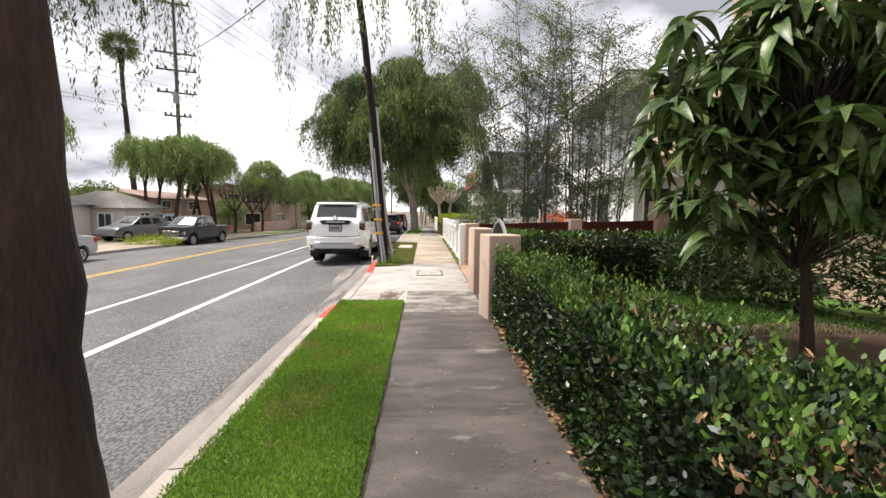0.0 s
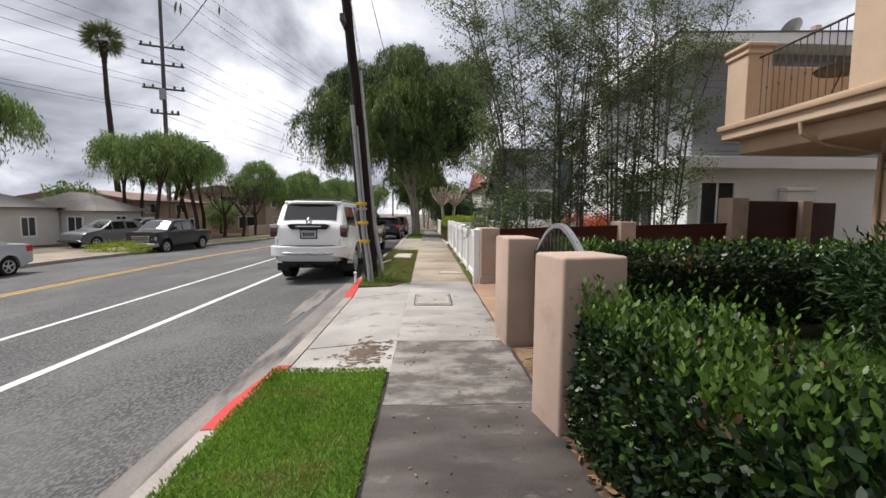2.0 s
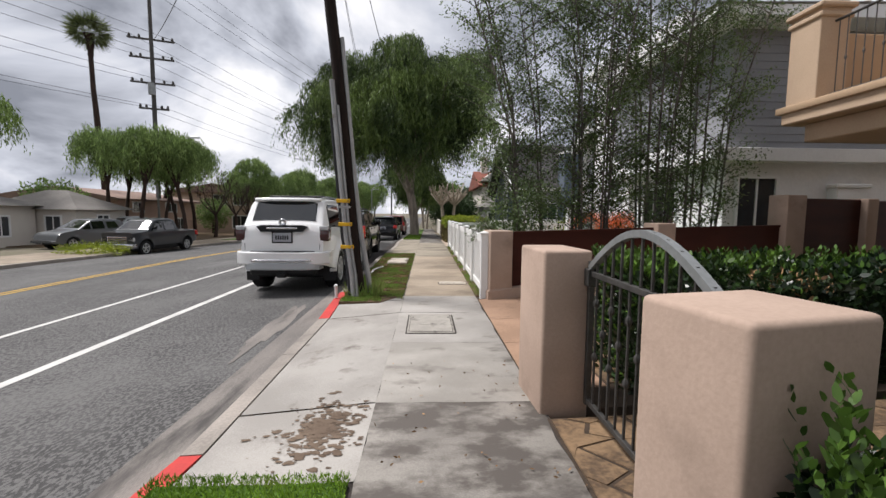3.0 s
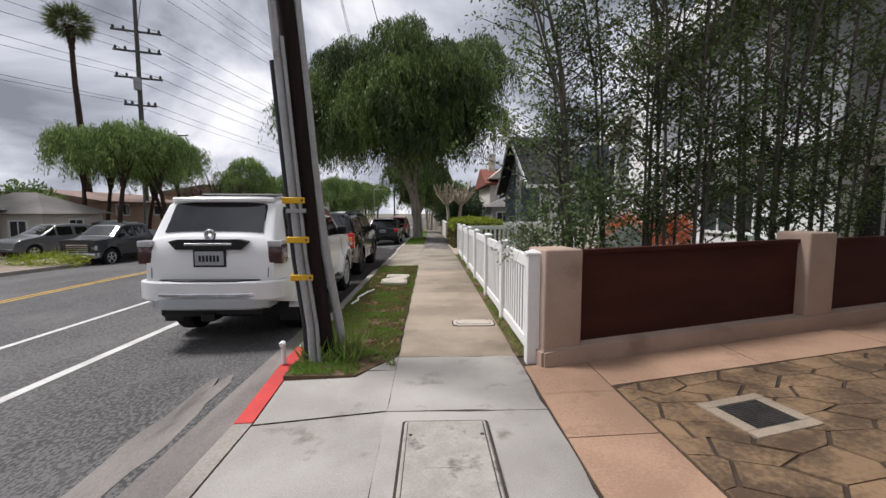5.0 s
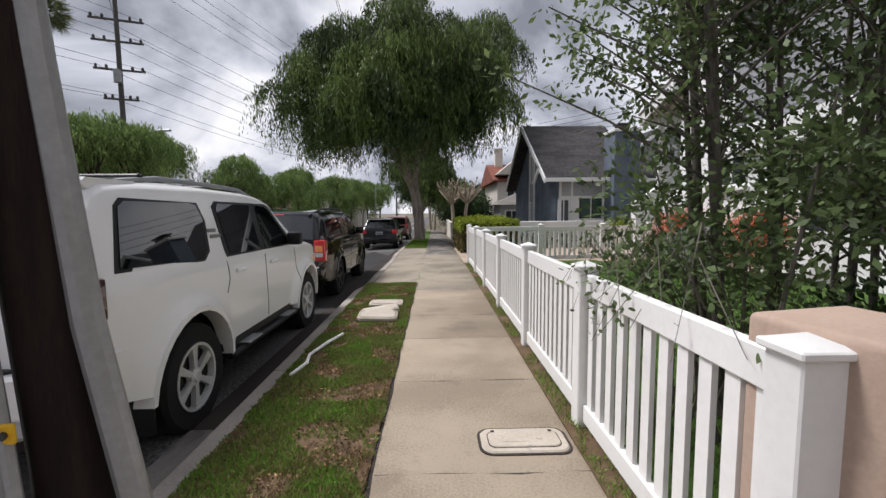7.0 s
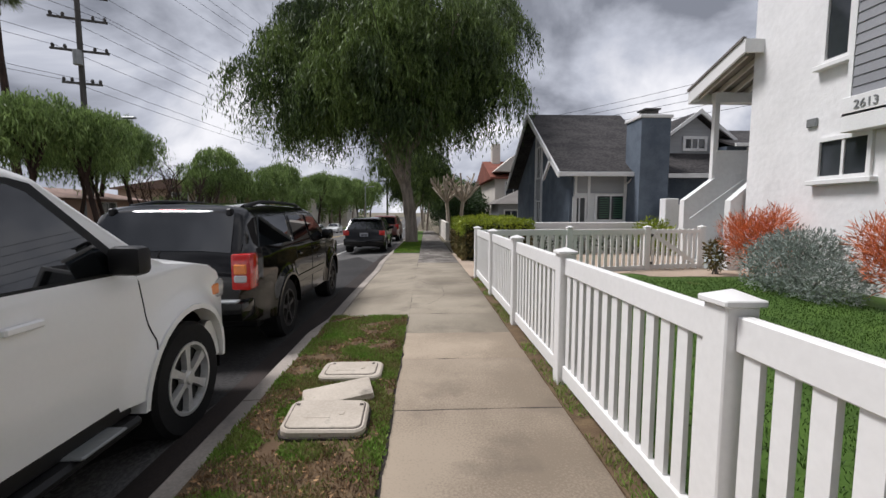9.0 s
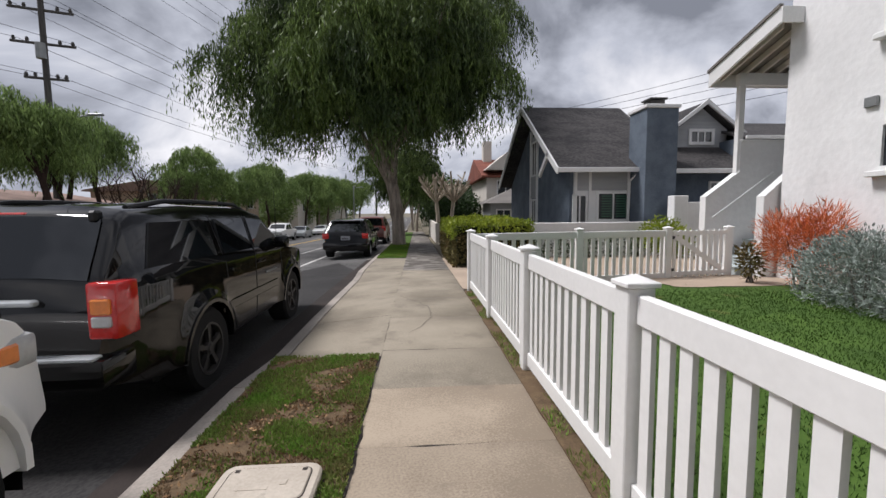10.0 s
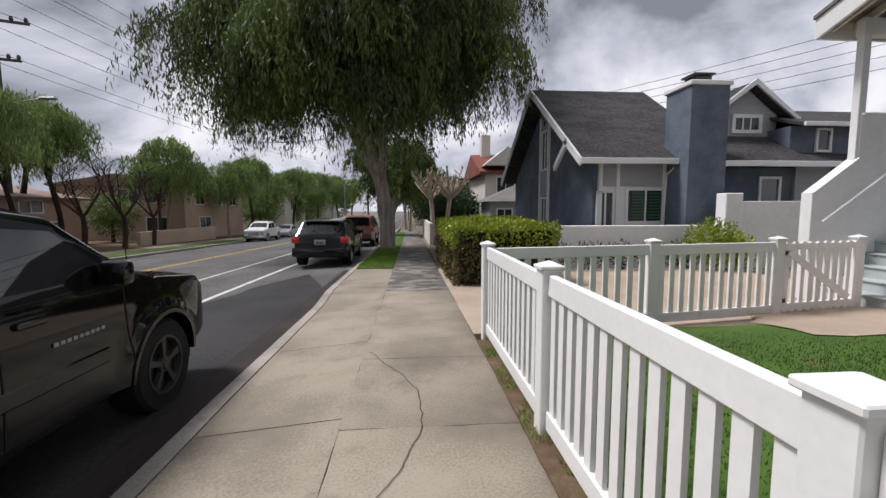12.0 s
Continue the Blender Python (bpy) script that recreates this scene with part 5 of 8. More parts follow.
part("fascia", box(B(), 7.93, 8.36, HI[0] - 0.05, HI[0] - 0.002, HI[1] - 0.22, HI[1] + 0.06), M_WHITE, st)
part("fascia", box(B(), 7.98, 10.5, LO[0], LO[0] + 0.05, LO[1] - 0.27, LO[1] + 0.04), M_WHITE, st)
part("beam", box(B(), 8.42, 10.5, 24.02, 24.16, 4.16, 4.42, 0.006), M_WHITE, st)
for k in range(6):
    x = 8.18 + k * 0.36
    bm = prism(B(), [(LO[0], LO[1] - 0.15), (LO[0], LO[1] - 0.022), (22.73, 4.945), (22.73, 4.82)], "x", x, x + 0.045)
    part("rafter", bm, M_CREAM, st)

# Blue-grey house
bh = thing("blue_house", "blue-grey house with dark shingle roof and chimney", "house")
g = fwd(31)
EZ, RZ, RY, EY = 2.95, 6.35, 35.2, 29.85
bm = B()
prism(bm, [(30.5, g - 0.2), (30.5, EZ - 0.1), (RY, RZ - 0.3), (40.2, EZ - 0.1), (40.2, g - 0.2)], "x", 6.75, 10.85)
part("wall", bm, M_BLUE, bh)
bm = B()
prism(bm, [(30.5, g - 0.2), (30.5, EZ - 0.2), (RY - 1.2, RZ - 1.35), (38, EZ - 0.2), (38, g - 0.2)], "x", 10.85, 22)
part("wall", bm, M_BLUE, bh)
bm = B()
slab(bm, [(6.1, EY, EZ), (10.9, EY, EZ), (10.9, RY, RZ), (6.1, RY, RZ)], 0.12)
part("roof", bm, M_ROOF, bh)
bm = B()
slab(bm, [(6.1, RY, RZ), (10.9, RY, RZ), (10.9, 40.6, EZ), (6.1, 40.6, EZ)], 0.12)
part("roof", bm, M_ROOF, bh)
bm = B()
slab(bm, [(10.9, RY - 1.2, RZ - 1.0), (22.5, RY - 1.2, RZ - 1.0), (22.5, 38.4, EZ - 0.05), (10.9, 38.4, EZ - 0.05)], 0.12)
part("roof", bm, M_ROOF, bh)
bm = B()
slab(bm, [(10.9, EY, EZ - 0.05), (13.45, EY, EZ - 0.05), (13.45, RY - 1.2, RZ - 1.0), (10.9, RY - 1.2, RZ - 1.0)], 0.12)
part("roof", bm, M_ROOF, bh)
bm = B()
slab(bm, [(13.45, EY, EZ - 0.05), (22.5, EY, EZ - 0.05), (22.5, 30.8, 3.3), (13.45, 30.8, 3.3)], 0.1)
part("pent_roof", bm, M_ROOF, bh)
part("upper_wall", box(B(), 13.4, 22.2, 30.7, 34.0, 2.9, 4.12), M_BLUE, bh)
bm = B()
slab(bm, [(13.45, 30.3, 4.16), (22.5, 30.3, 4.16), (22.5, RY - 1.2, RZ - 0.95), (13.45, RY - 1.2, RZ - 0.95)], 0.1)
part("upper_roof", bm, M_ROOF, bh)
part("gutter", box(B(), 13.45, 15.6, 30.21, 30.3, 4.05, 4.18, 0.01), M_WHITE, bh)
window(bh, "window", (14.55, 30.7, 3.68), 0.4, 0.62, "x", -1, M_WHITE, None, 0, 0.08)
bm = B()
for sgn, yy in ((1, EY), (-1, 40.6)):
    slab(bm, [(6.03, yy, EZ - 0.22), (6.03, yy, EZ + 0.03), (6.03, RY, RZ + 0.03), (6.03, RY, RZ - 0.25)], 0.07 * sgn)
part("bargeboard", bm, M_WHITE, bh)
part("gutter", box(B(), 6.05, 9.15, EY - 0.09, EY, EZ - 0.17, EZ + 0.0, 0.01), M_WHITE, bh)
part("gutter", box(B(), 10.3, 16.5, EY - 0.09, EY, EZ - 0.22, EZ - 0.05, 0.01), M_WHITE, bh)
bm = B()
slab(bm, [(6.03, 31.0, 3.72), (6.03, 32.15, 2.92), (6.03, 32.05, 2.76), (6.03, 30.9, 3.56)], 0.09)
part("gable_trim", bm, M_WHITE, bh)
bm = B()
box(bm, 9.05, 10.2, 29.35, 30.55, g - 0.2, 4.95, 0.01)
part("chimney", bm, M_BLUE, bh)
part("chimney_cap", box(B(), 8.99, 10.26, 29.29, 30.61, 4.95, 5.08, 0.02), M_WHITE, bh)
bm = box(B(), 9.38, 9.88, 29.7, 30.2, 5.08, 5.3)
box(bm, 9.31, 9.95, 29.63, 30.27, 5.33, 5.38)
part("flue_cap", bm, M_IRON, bh)
bm = B()
box(bm, 6.9, 9.0, 30.42, 30.5, g - 0.2, EZ - 0.05)
part("window_bay", bm, M_WHITE, bh)
part("siding", box(B(), 7.0, 9.0, 30.385, 30.42, 2.15, EZ - 0.05), M_LIGHTGREY, bh)
window(bh, "window", (8.42, 30.42, 1.55), 1.15, 0.95, "x", -1, M_WHITE, None, 1, 0.09)
for k in range(9):
    for x in (7.93, 8.49):
        part("shutter_slat", box(B(), x + 0.02, x + 0.43, 30.345, 30.357, 1.15 + k * 0.095, 1.20 + k * 0.095), M_GREEN, bh)
for x in (6.9, 7.45, 8.94):
    part("corner_board", box(B(), x, x + 0.1, 30.36, 30.42, 0.3, EZ - 0.1), M_WHITE, bh)
window(bh, "window", (7.12, 30.42, 1.45), 0.45, 1.0, "x", -1, M_WHITE, None, 1, 0.06)
window(bh, "window", (6.75, 35.2, 3.9), 0.7, 1.5, "y", -1, M_WHITE, None, 1, 0.08)
window(bh, "window", (6.75, 35.2, 1.3), 0.7, 1.2, "y", -1, M_WHITE, None, 1, 0.08)
for k in range(7):
    part("siding_board", box(B(), 6.69 + 0.012 * (k % 2), 6.75, 34.7, 35.7, 2.02 + k * 0.15, 2.16 + k * 0.15), M_LIGHTGREY, bh)
part("siding_board", box(B(), 6.70, 6.75, 34.7, 35.7, 4.72, 5.5), M_LIGHTGREY, bh)
for y in (34.6, 35.7):
    part("corner_board", box(B(), 6.66, 6.75, y, y + 0.1, 0.4, 5.3), M_WHITE, bh)
# dormer and right wing
bm = B()
prism(bm, [(11.5, 3.7), (13.7, 3.7), (13.7, 4.65), (12.6, 5.5), (11.5, 4.65)], "y", 31.6, 34)
part("dormer", bm, M_LIGHTGREY, bh)
bm = B()
for a, b in (((11, 4.45), (12.6, 5.7)), ((12.6, 5.7), (14.2, 4.45))):
    slab(bm, [(a[0], 31.3, a[1]), (b[0], 31.3, b[1]), (b[0], 34.2, b[1]), (a[0], 34.2, a[1])], 0.1)
part("dormer_roof", bm, M_ROOF, bh)
bm = B()
prism(bm, [(10.95, 4.35), (10.95, 4.5), (12.6, 5.77), (14.25, 4.5), (14.25, 4.35), (12.6, 5.58)], "y", 31.22, 31.3)
part("dormer_bargeboard", bm, M_WHITE, bh)
window(bh, "window", (12.6, 31.6, 4.35), 0.85, 0.4, "x", -1, M_WHITE, None, 2, 0.12)
window(bh, "door", (12.6, 30.5, 1.6), 0.6, 1.6, "x", -1, M_WHITE, None, 0, 0.08)
part("siding", box(B(), 13.4, 14.6, 30.4, 30.5, 0.6, EZ - 0.15), M_LIGHTGREY, bh)
window(bh, "window", (14.1, 30.4, 1.3), 0.9, 0.5, "x", -1, M_WHITE, None, 1, 0.08)
part("downpipe", tube(B(), [(9.12, EY, EZ - 0.15), (9.0, 30.3, 2.5), (8.98, 30.36, 0)], 0.04, 6), M_WHITE, bh)
gw = thing("garden_wall", "pale stucco garden wall with a higher stretch", "wall")
part("low_wall", box(B(), 3.3, 9.7, 28.72, 28.92, g - 0.1, 1.0, 0.015), M_WHITE_STUCCO, gw)
part("pier", box(B(), 9.7, 10.2, 28.62, 29.02, g - 0.1, 1.88, 0.02), M_WHITE_STUCCO, gw)
part("high_wall", box(B(), 10.2, 15.5, 28.72, 28.92, g - 0.1, 1.66, 0.015), M_WHITE_STUCCO, gw)
bw = thing("street_wall", "white block wall beside the far sidewalk", "wall")
part("wall", box(B(), 2.1, 2.3, 40, 52, fwd(42) - 0.6, 0.72, 0.02), M_CREAM, bw)

# Far houses
def house(name, label, x0, x1, y0, y1, z, h, wall, roof, rise_, ridge="x", wins=(), over=0.5):
    ob = thing(name, label, "house")
    part("wall", box(B(), x0, x1, y0, y1, z - 0.5, z + h), wall, ob)
    bm = B()
    e, t = z + h, z + h + rise_
    a, b, c, d = x0 - over, x1 + over, y0 - over, y1 + over
    if ridge == "hip":
        k = min(b - a, d - c) / 2
        if b - a > d - c:
            p, q = ((a + k, (c + d) / 2, t), (b - k, (c + d) / 2, t))
        else:
            p, q = (((a + b) / 2, c + k, t), ((a + b) / 2, d - k, t))
        V = [bm.verts.new(v) for v in ((a, c, e), (b, c, e), (b, d, e), (a, d, e), p, q)]
        F = ((0, 1, 5, 4), (1, 2, 5), (2, 3, 4, 5), (3, 0, 4)) if b - a > d - c else ((0, 1, 4), (1, 2, 5, 4), (2, 3, 5), (3, 0, 4, 5))
        for f in F + ((3, 2, 1, 0),):
            bm.faces.new([V[i] for i in f])
    elif ridge == "x":
        prism(bm, [(c, e), (c, e - 0.15), (d, e - 0.15), (d, e), ((c + d) / 2, t)], "x", a, b)
    else:
        prism(bm, [(a, e), (a, e - 0.15), (b, e - 0.15), (b, e), ((a + b) / 2, t)], "y", c, d)
    part("roof", bm, roof, ob)
    for s, u, v, w, hh in wins:
        if s == "x+":
            window(ob, "window", (x1, u, z + v), w, hh, "y", 1, M_WHITE, bars=1, t=0.1)
        elif s == "x-":
            window(ob, "window", (x0, u, z + v), w, hh, "y", -1, M_WHITE, bars=1, t=0.1)
        else:
            window(ob, "window", (u, y0, z + v), w, hh, "x", -1, M_WHITE, bars=1, t=0.1)
    return ob


FZ = FAR_Z + fwd(36)
house("white_bungalow", "low white bungalow with grey hipped roof", -31, -23.5, 24, 32, FZ, 2.5, M_CREAM, M_ROOF_GREY, 1.5, "hip", (("x+", 26.2, 1.3, 1.6, 1.1), ("x+", 29.8, 1.3, 0.9, 1.1), ("y-", -26, 1.3, 1.5, 1.0)))
house("white_bungalow", "low white bungalow wing with grey hipped roof", -27, -21.2, 32.2, 36.6, FZ, 2.3, M_CREAM, M_ROOF_GREY, 1.3, "hip", (("x+", 34.4, 1.3, 1.0, 1.2), ("y-", -22.6, 1.2, 0.9, 1.3)))
house("salmon_house", "salmon stucco house with low tiled roof", -36, -25.5, 42, 54, FZ - 0.2, 3.5, M_SALMON, M_ROOF_PINK, 1.0, "y", (("x+", 44.5, 2.8, 1.4, 0.8), ("x+", 49.5, 2.8, 1.8, 0.8), ("x+", 45, 1.1, 2.2, 1.1), ("x+", 51, 1.1, 1.6, 1.1), ("y-", -29, 2.7, 1.6, 0.9)))
house("apartment_block", "tan two-storey apartment house behind street trees", -32, -20.5, 60, 74, FZ - 0.4, 5.2, M_BEIGE, M_ROOF_PINK, 1.0, "y", (("x+", 63, 4, 1.8, 1.2), ("x+", 67, 4, 1.8, 1.2), ("x+", 71, 4, 1.8, 1.2), ("x+", 64, 1.3, 2.4, 1.4), ("y-", -23, 1.3, 2.0, 1.5), ("y-", -23, 4.1, 1.6, 1.2), ("y-", -25.5, 4.1, 1.6, 1.2)))
house("cream_house", "cream two-storey house far along the street", -28, -18, 84, 96, FZ - 0.8, 5.8, M_CREAM, M_ROOF_GREY, 1.6, "y", (("x+", 88, 4, 2, 1.2), ("y-", -21, 4, 1.8, 1.2)))
house("cream_house", "pale house far along the street", -26, -17, 110, 126, FZ - 0.9, 5.2, M_CREAM, M_ROOF_RED, 1.6, "y", (("x+", 115, 3.6, 2, 1.2),))
house("salmon_house", "pink low house across the street", -31, -23, 4, 16, FAR_Z, 2.7, M_SALMON, M_ROOF_PINK, 1.3, "hip", (("x+", 8, 1.3, 1.8, 1.1),))
rh = house("red_roof_house", "cream gabled house with a red tile roof", 7.2, 16, 52, 62, fwd(55), 5.2, M_CREAM, M_ROOF_RED, 2.0, "x", (("y-", 8.9, 4.0, 1.4, 1.5), ("y-", 8.6, 1.5, 1.2, 1.2)))
bm = B()
prism(bm, [(7.0, 5.0), (10.8, 5.0), (8.9, 6.5)], "y", 51.3, 55)
part("front_gable", bm, M_CREAM, rh)
part("red_chimney", box(B(), 7.6, 8.4, 56.2, 57.2, 5.5, 8.2), M_CREAM, rh)
house("grey_house", "low grey house wing with shallow roof", 6.7, 11.0, 47, 51, fwd(50), 2.6, M_LIGHTGREY, M_ROOF_GREY, 1.2, "hip", (("y-", 7.7, 1.4, 1.0, 1.3), ("y-", 9.6, 1.4, 1.0, 1.3)))
house("cream_house", "pale house behind trees far ahead", 4.5, 14, 78, 92, fwd(90), 5.5, M_CREAM, M_ROOF_GREY, 2, "y", (("x-", 82, 3.8, 2, 1.2),))
gwf = thing("block_wall", "tan slump-block garden wall across the street", "wall")
part("wall", box(B(), -18.9, -18.6, 50, 62, FZ - 0.6, FZ + 0.75, 0.02), M_BEIGE, gwf)
brk = thing("brick_planter", "low red brick planter wall by the drive", "planter")
part("wall", box(B(), -21.3, -17.9, 22.6, 23.0, FZ - 0.2, FZ + 0.75, 0.02), M_SALMON, brk)
part("wall", box(B(), -18.3, -17.9, 18.6, 22.6, FZ - 0.2, FZ + 0.75, 0.02), M_SALMON, brk)

# ---- vehicles ----


def lathe_x(bm, prof, n=24):
    """A turned shape about the x axis, from (radius, x) pairs."""
    rings = [[bm.verts.new((h, r * math.cos(a), r * math.sin(a))) for a in (2 * math.pi * k / n for k in range(n))] for r, h in prof]
    for a, b in zip(rings, rings[1:]):
        for k in range(n):
            bm.faces.new((a[k], a[(k + 1) % n], b[(k + 1) % n], b[k]))
    return bm


def car(name, label, at, L, W, top, belt, wheels, R, body, side_windows, rear_glass, front_glass, sill=0.36, tumble=0.30, spokes=6, rim=None, tail=None, tail_box=None, plate=True, extras=None, group="parked vehicles", glass_frames=(), flare=0.025):
    ob = thing(name, label, "car", group, at=at)
    ys = [p[0] for p in top]
    zs = [p[1] for p in top]
    Ra = R * (1.28 if R > 0.39 else 1.18)

    def top_z(y):
        return float(np.interp(y, ys, zs))

    def low_z(y):
        z = sill + (0.12 * max(0, 1 - y / 0.5) + 0.10 * max(0, 1 - (L - y) / 0.5))
        for w in wheels:
            if abs(y - w) < Ra:
                z = max(z, R + math.sqrt(Ra * Ra - (y - w) ** 2))
        return min(z, top_z(y) - 0.03)

    def half(y, z):
        """Half width at a height: a bellied side, a shoulder under the glass, flared wheel arches."""
        e = abs(2 * y / L - 1)
        w = W / 2 * (1 - 0.13 * e ** 9)
        if z <= belt:
            w *= 1 - 0.16 * ((z - belt * 0.72) / belt) ** 2
        else:
            w = w * (1 - 0.16 * 0.28 ** 2) - 0.022 * min(1, (z - belt) / 0.03) - max(0, z - belt - 0.03) * tumble
        for q in wheels:
            d = math.hypot(y - q, z - R)
            if d > Ra * 0.9 and z < belt:
                w += flare * math.exp(-((d - Ra) / 0.085) ** 2) * min(1, max(0, belt - z) / 0.08)
        return w

    st = sorted({*ys, *[w + Ra * math.cos(math.pi * k / 16) * 0.9999 for w in wheels for k in range(17)], *[w + s_ * (Ra + d) for w in wheels for s_ in (-1, 1) for d in (0.03, 0.07, 0.12, 0.18)], *np.linspace(0, L, 41).tolist()})
    st = [y for y in st if 0 <= y <= L]
    st = [y for i, y in enumerate(st) if i == 0 or y - st[i - 1] > 0.004]

    def levels(y):
        """Heights and insets of the side's rows at one station, from sill to roof edge."""
        a, b = low_z(y), top_z(y)
        c = max(a + 0.005, min(belt, b - 0.06))
        d = b - c
        rows_ = [(a + (c - a) * k / 8, 0.0) for k in range(9)]
        return rows_ + [(c + d * 0.12, 0.0), (c + d * 0.42, 0.0), (c + d * 0.72, 0.0), (b - min(0.05, d * 0.2), 0.0), (b - min(0.018, d * 0.08), 0.014), (b, 0.05)]

    n, m = 14, 8
    bm = B()
    cols = {}
    for s in (-1, 1):
        for i, y in enumerate(st):
            for k, (z, cut) in enumerate(levels(y)):
                cols[s, i, k] = bm.verts.new((s * (half(y, z) - cut), y, z))
        for i in range(len(st) - 1):
            for k in range(n):
                bm.faces.new((cols[s, i, k], cols[s, i + 1, k], cols[s, i + 1, k + 1], cols[s, i, k + 1]))
    lid_ = []
    for i, y in enumerate(st):
        a, b = cols[-1, i, n], cols[1, i, n]
        row = [a]
        for k in range(1, m):
            u = k / m * 2 - 1
            row.append(bm.verts.new((b.co.x * u, y, a.co.z + 0.035 * (1 - u ** 4))))
        lid_.append(row + [b])
    for r, q in zip(lid_, lid_[1:]):
        for k in range(m):
            bm.faces.new((r[k], r[k + 1], q[k + 1], q[k]))
    for i in (0, len(st) - 1):
        for k in range(n):
            if k < n - 1:
                bm.faces.new((cols[-1, i, k], cols[1, i, k], cols[1, i, k + 1], cols[-1, i, k + 1]))
            else:
                bm.faces.new([cols[-1, i, k], cols[1, i, k]] + lid_[i][::-1])
    part("body", bm, body, ob, angle=40)
    part("underbody", box(B(), -W / 2 + 0.16, W / 2 - 0.16, 0.6, L - 0.5, 0.27, belt * 0.8, 0.02), M_TRIM, ob, "black underbody")
    for s in (-1, 1):
        for poly in glass_frames:
            bm = B()
            outer = [bm.verts.new((s * (half(y, z) + 0.007), y, z)) for y, z in poly]
            inner = [bm.verts.new((s * (half(y, z) - 0.03), y, z)) for y, z in poly]
            bm.faces.new(outer)
            for k in range(len(poly)):
                j = (k + 1) % len(poly)
                bm.faces.new((outer[k], inner[k], inner[j], outer[j]))
            part("window_frame", bm, M_TRIM, ob, "black window surround")
    for s in (-1, 1):
        for poly in side_windows:
            bm = B()
            outer = [bm.verts.new((s * (half(y, z) + 0.012), y, z)) for y, z in poly]
            inner = [bm.verts.new((s * (half(y, z) - 0.03), y, z)) for y, z in poly]
            bm.faces.new(outer)
            for k in range(len(poly)):
                j = (k + 1) % len(poly)
                bm.faces.new((outer[k], inner[k], inner[j], outer[j]))
            part("side_window", bm, M_GLASS_DARK, ob)
    for nm, span in (("rear_window", rear_glass), ("windscreen", front_glass)):
        if span:
            a, b, f = span
            bm = B()
            rows = []
            for i in range(5):
                y = a + (b - a) * i / 4
                z = top_z(y)
                hw = half(y, z) - 0.03
                d = Vector((0, top_z(y - 0.02) - top_z(y + 0.02), 0.04)).normalized() * 0.008
                rows.append([bm.verts.new((hw * f * u, y + d.y, z + 0.035 * (1 - (u * f) ** 4) + d.z)) for u in (-1, -0.6, -0.2, 0.2, 0.6, 1)])
            for r, q in zip(rows, rows[1:]):
                for k in range(5):
                    bm.faces.new((r[k], r[k + 1], q[k + 1], q[k]))
            part(nm, bm, M_GLASS_DARK, ob)
    tw = 0.26
    t_me, r_me = None, None
    for s in (-1, 1):
        for w in wheels:
            if t_me is None:
                bm = lathe_x(B(), [(R * 0.62, -tw / 2), (R * 0.93, -tw / 2), (R, -tw / 2 + 0.03), (R, tw / 2 - 0.03), (R * 0.93, tw / 2), (R * 0.62, tw / 2 - 0.005), (R * 0.60, tw / 2 - 0.05)], 28)
                t = part("tyre", bm, M_TYRE, ob)
                bm = lathe_x(B(), [(0.001, tw / 2 - 0.06), (R * 0.60, tw / 2 - 0.055)], 28)
                back = part("rim_back", bm, M_TRIM, t)
                bm = lathe_x(B(), [(R * 0.56, tw / 2 - 0.05), (R * 0.58, tw / 2 + 0.002), (R * 0.63, tw / 2 + 0.002), (R * 0.64, tw / 2 - 0.02)], 28)
                lathe_x(bm, [(0.001, tw / 2 + 0.004), (R * 0.10, tw / 2 + 0.004), (R * 0.12, tw / 2 - 0.008), (R * 0.17, tw / 2 - 0.012), (R * 0.18, tw / 2 - 0.05)], 14)
                for k in range(spokes):
                    one = B()
                    prism(one, [(-R * 0.05, R * 0.12), (R * 0.05, R * 0.12), (R * 0.058, R * 0.36), (R * 0.085, R * 0.585), (-R * 0.085, R * 0.585), (-R * 0.058, R * 0.36)], "x", tw / 2 - 0.05, tw / 2 - 0.010)
                    bmesh.ops.transform(one, matrix=Matrix.Rotation(2 * math.pi * k / spokes, 4, "X"), verts=one.verts)
                    tmp = bpy.data.meshes.new("spoke")
                    one.to_mesh(tmp)
                    one.free()
                    bm.from_mesh(tmp)
                    bpy.data.meshes.remove(tmp)
                rm = part("rim", bm, rim or M_ALLOY, t)
                t_me, r_me, b_me = t.data, rm.data, back.data
            else:
                t = new("tyre", t_me)
                t.parent = ob
                for nm2, me2 in (("rim", r_me), ("rim_back", b_me)):
                    c = new(nm2, me2)
                    c.parent = t
            t.matrix_basis = pose(s * (W / 2 - tw / 2 - 0.02 + flare * 0.6), w, R, 0, 0, 0 if s > 0 else 180)
            pts = [(w + Ra * 1.03 * math.cos(a), R + Ra * 1.03 * math.sin(a)) for a in (math.pi * (k / 14) for k in range(15))]
            bm = B()
            rows = [[bm.verts.new((s * (half(y, z) + dx), y2, z2)) for dx, y2, z2 in ((0.012, y, z), (0.012, w + (y - w) * 0.93, R + (z - R) * 0.93), (-0.12, w + (y - w) * 0.93, R + (z - R) * 0.93), (-0.12, y, z))] for y, z in pts]
            for r, q in zip(rows, rows[1:]):
                for k in range(4):
                    bm.faces.new((r[k], r[(k + 1) % 4], q[(k + 1) % 4], q[k]))
            part("wheel_arch", bm, body, ob)
            bm = B()
            rows = [[bm.verts.new((s * x_, y, z)) for x_ in (W / 2 - 0.03, W / 2 - 0.42)] for y, z in ((w + Ra * 0.985 * math.cos(a), R + Ra * 0.985 * math.sin(a)) for a in (math.pi * (-0.06 + 1.12 * k / 16) for k in range(17)))]
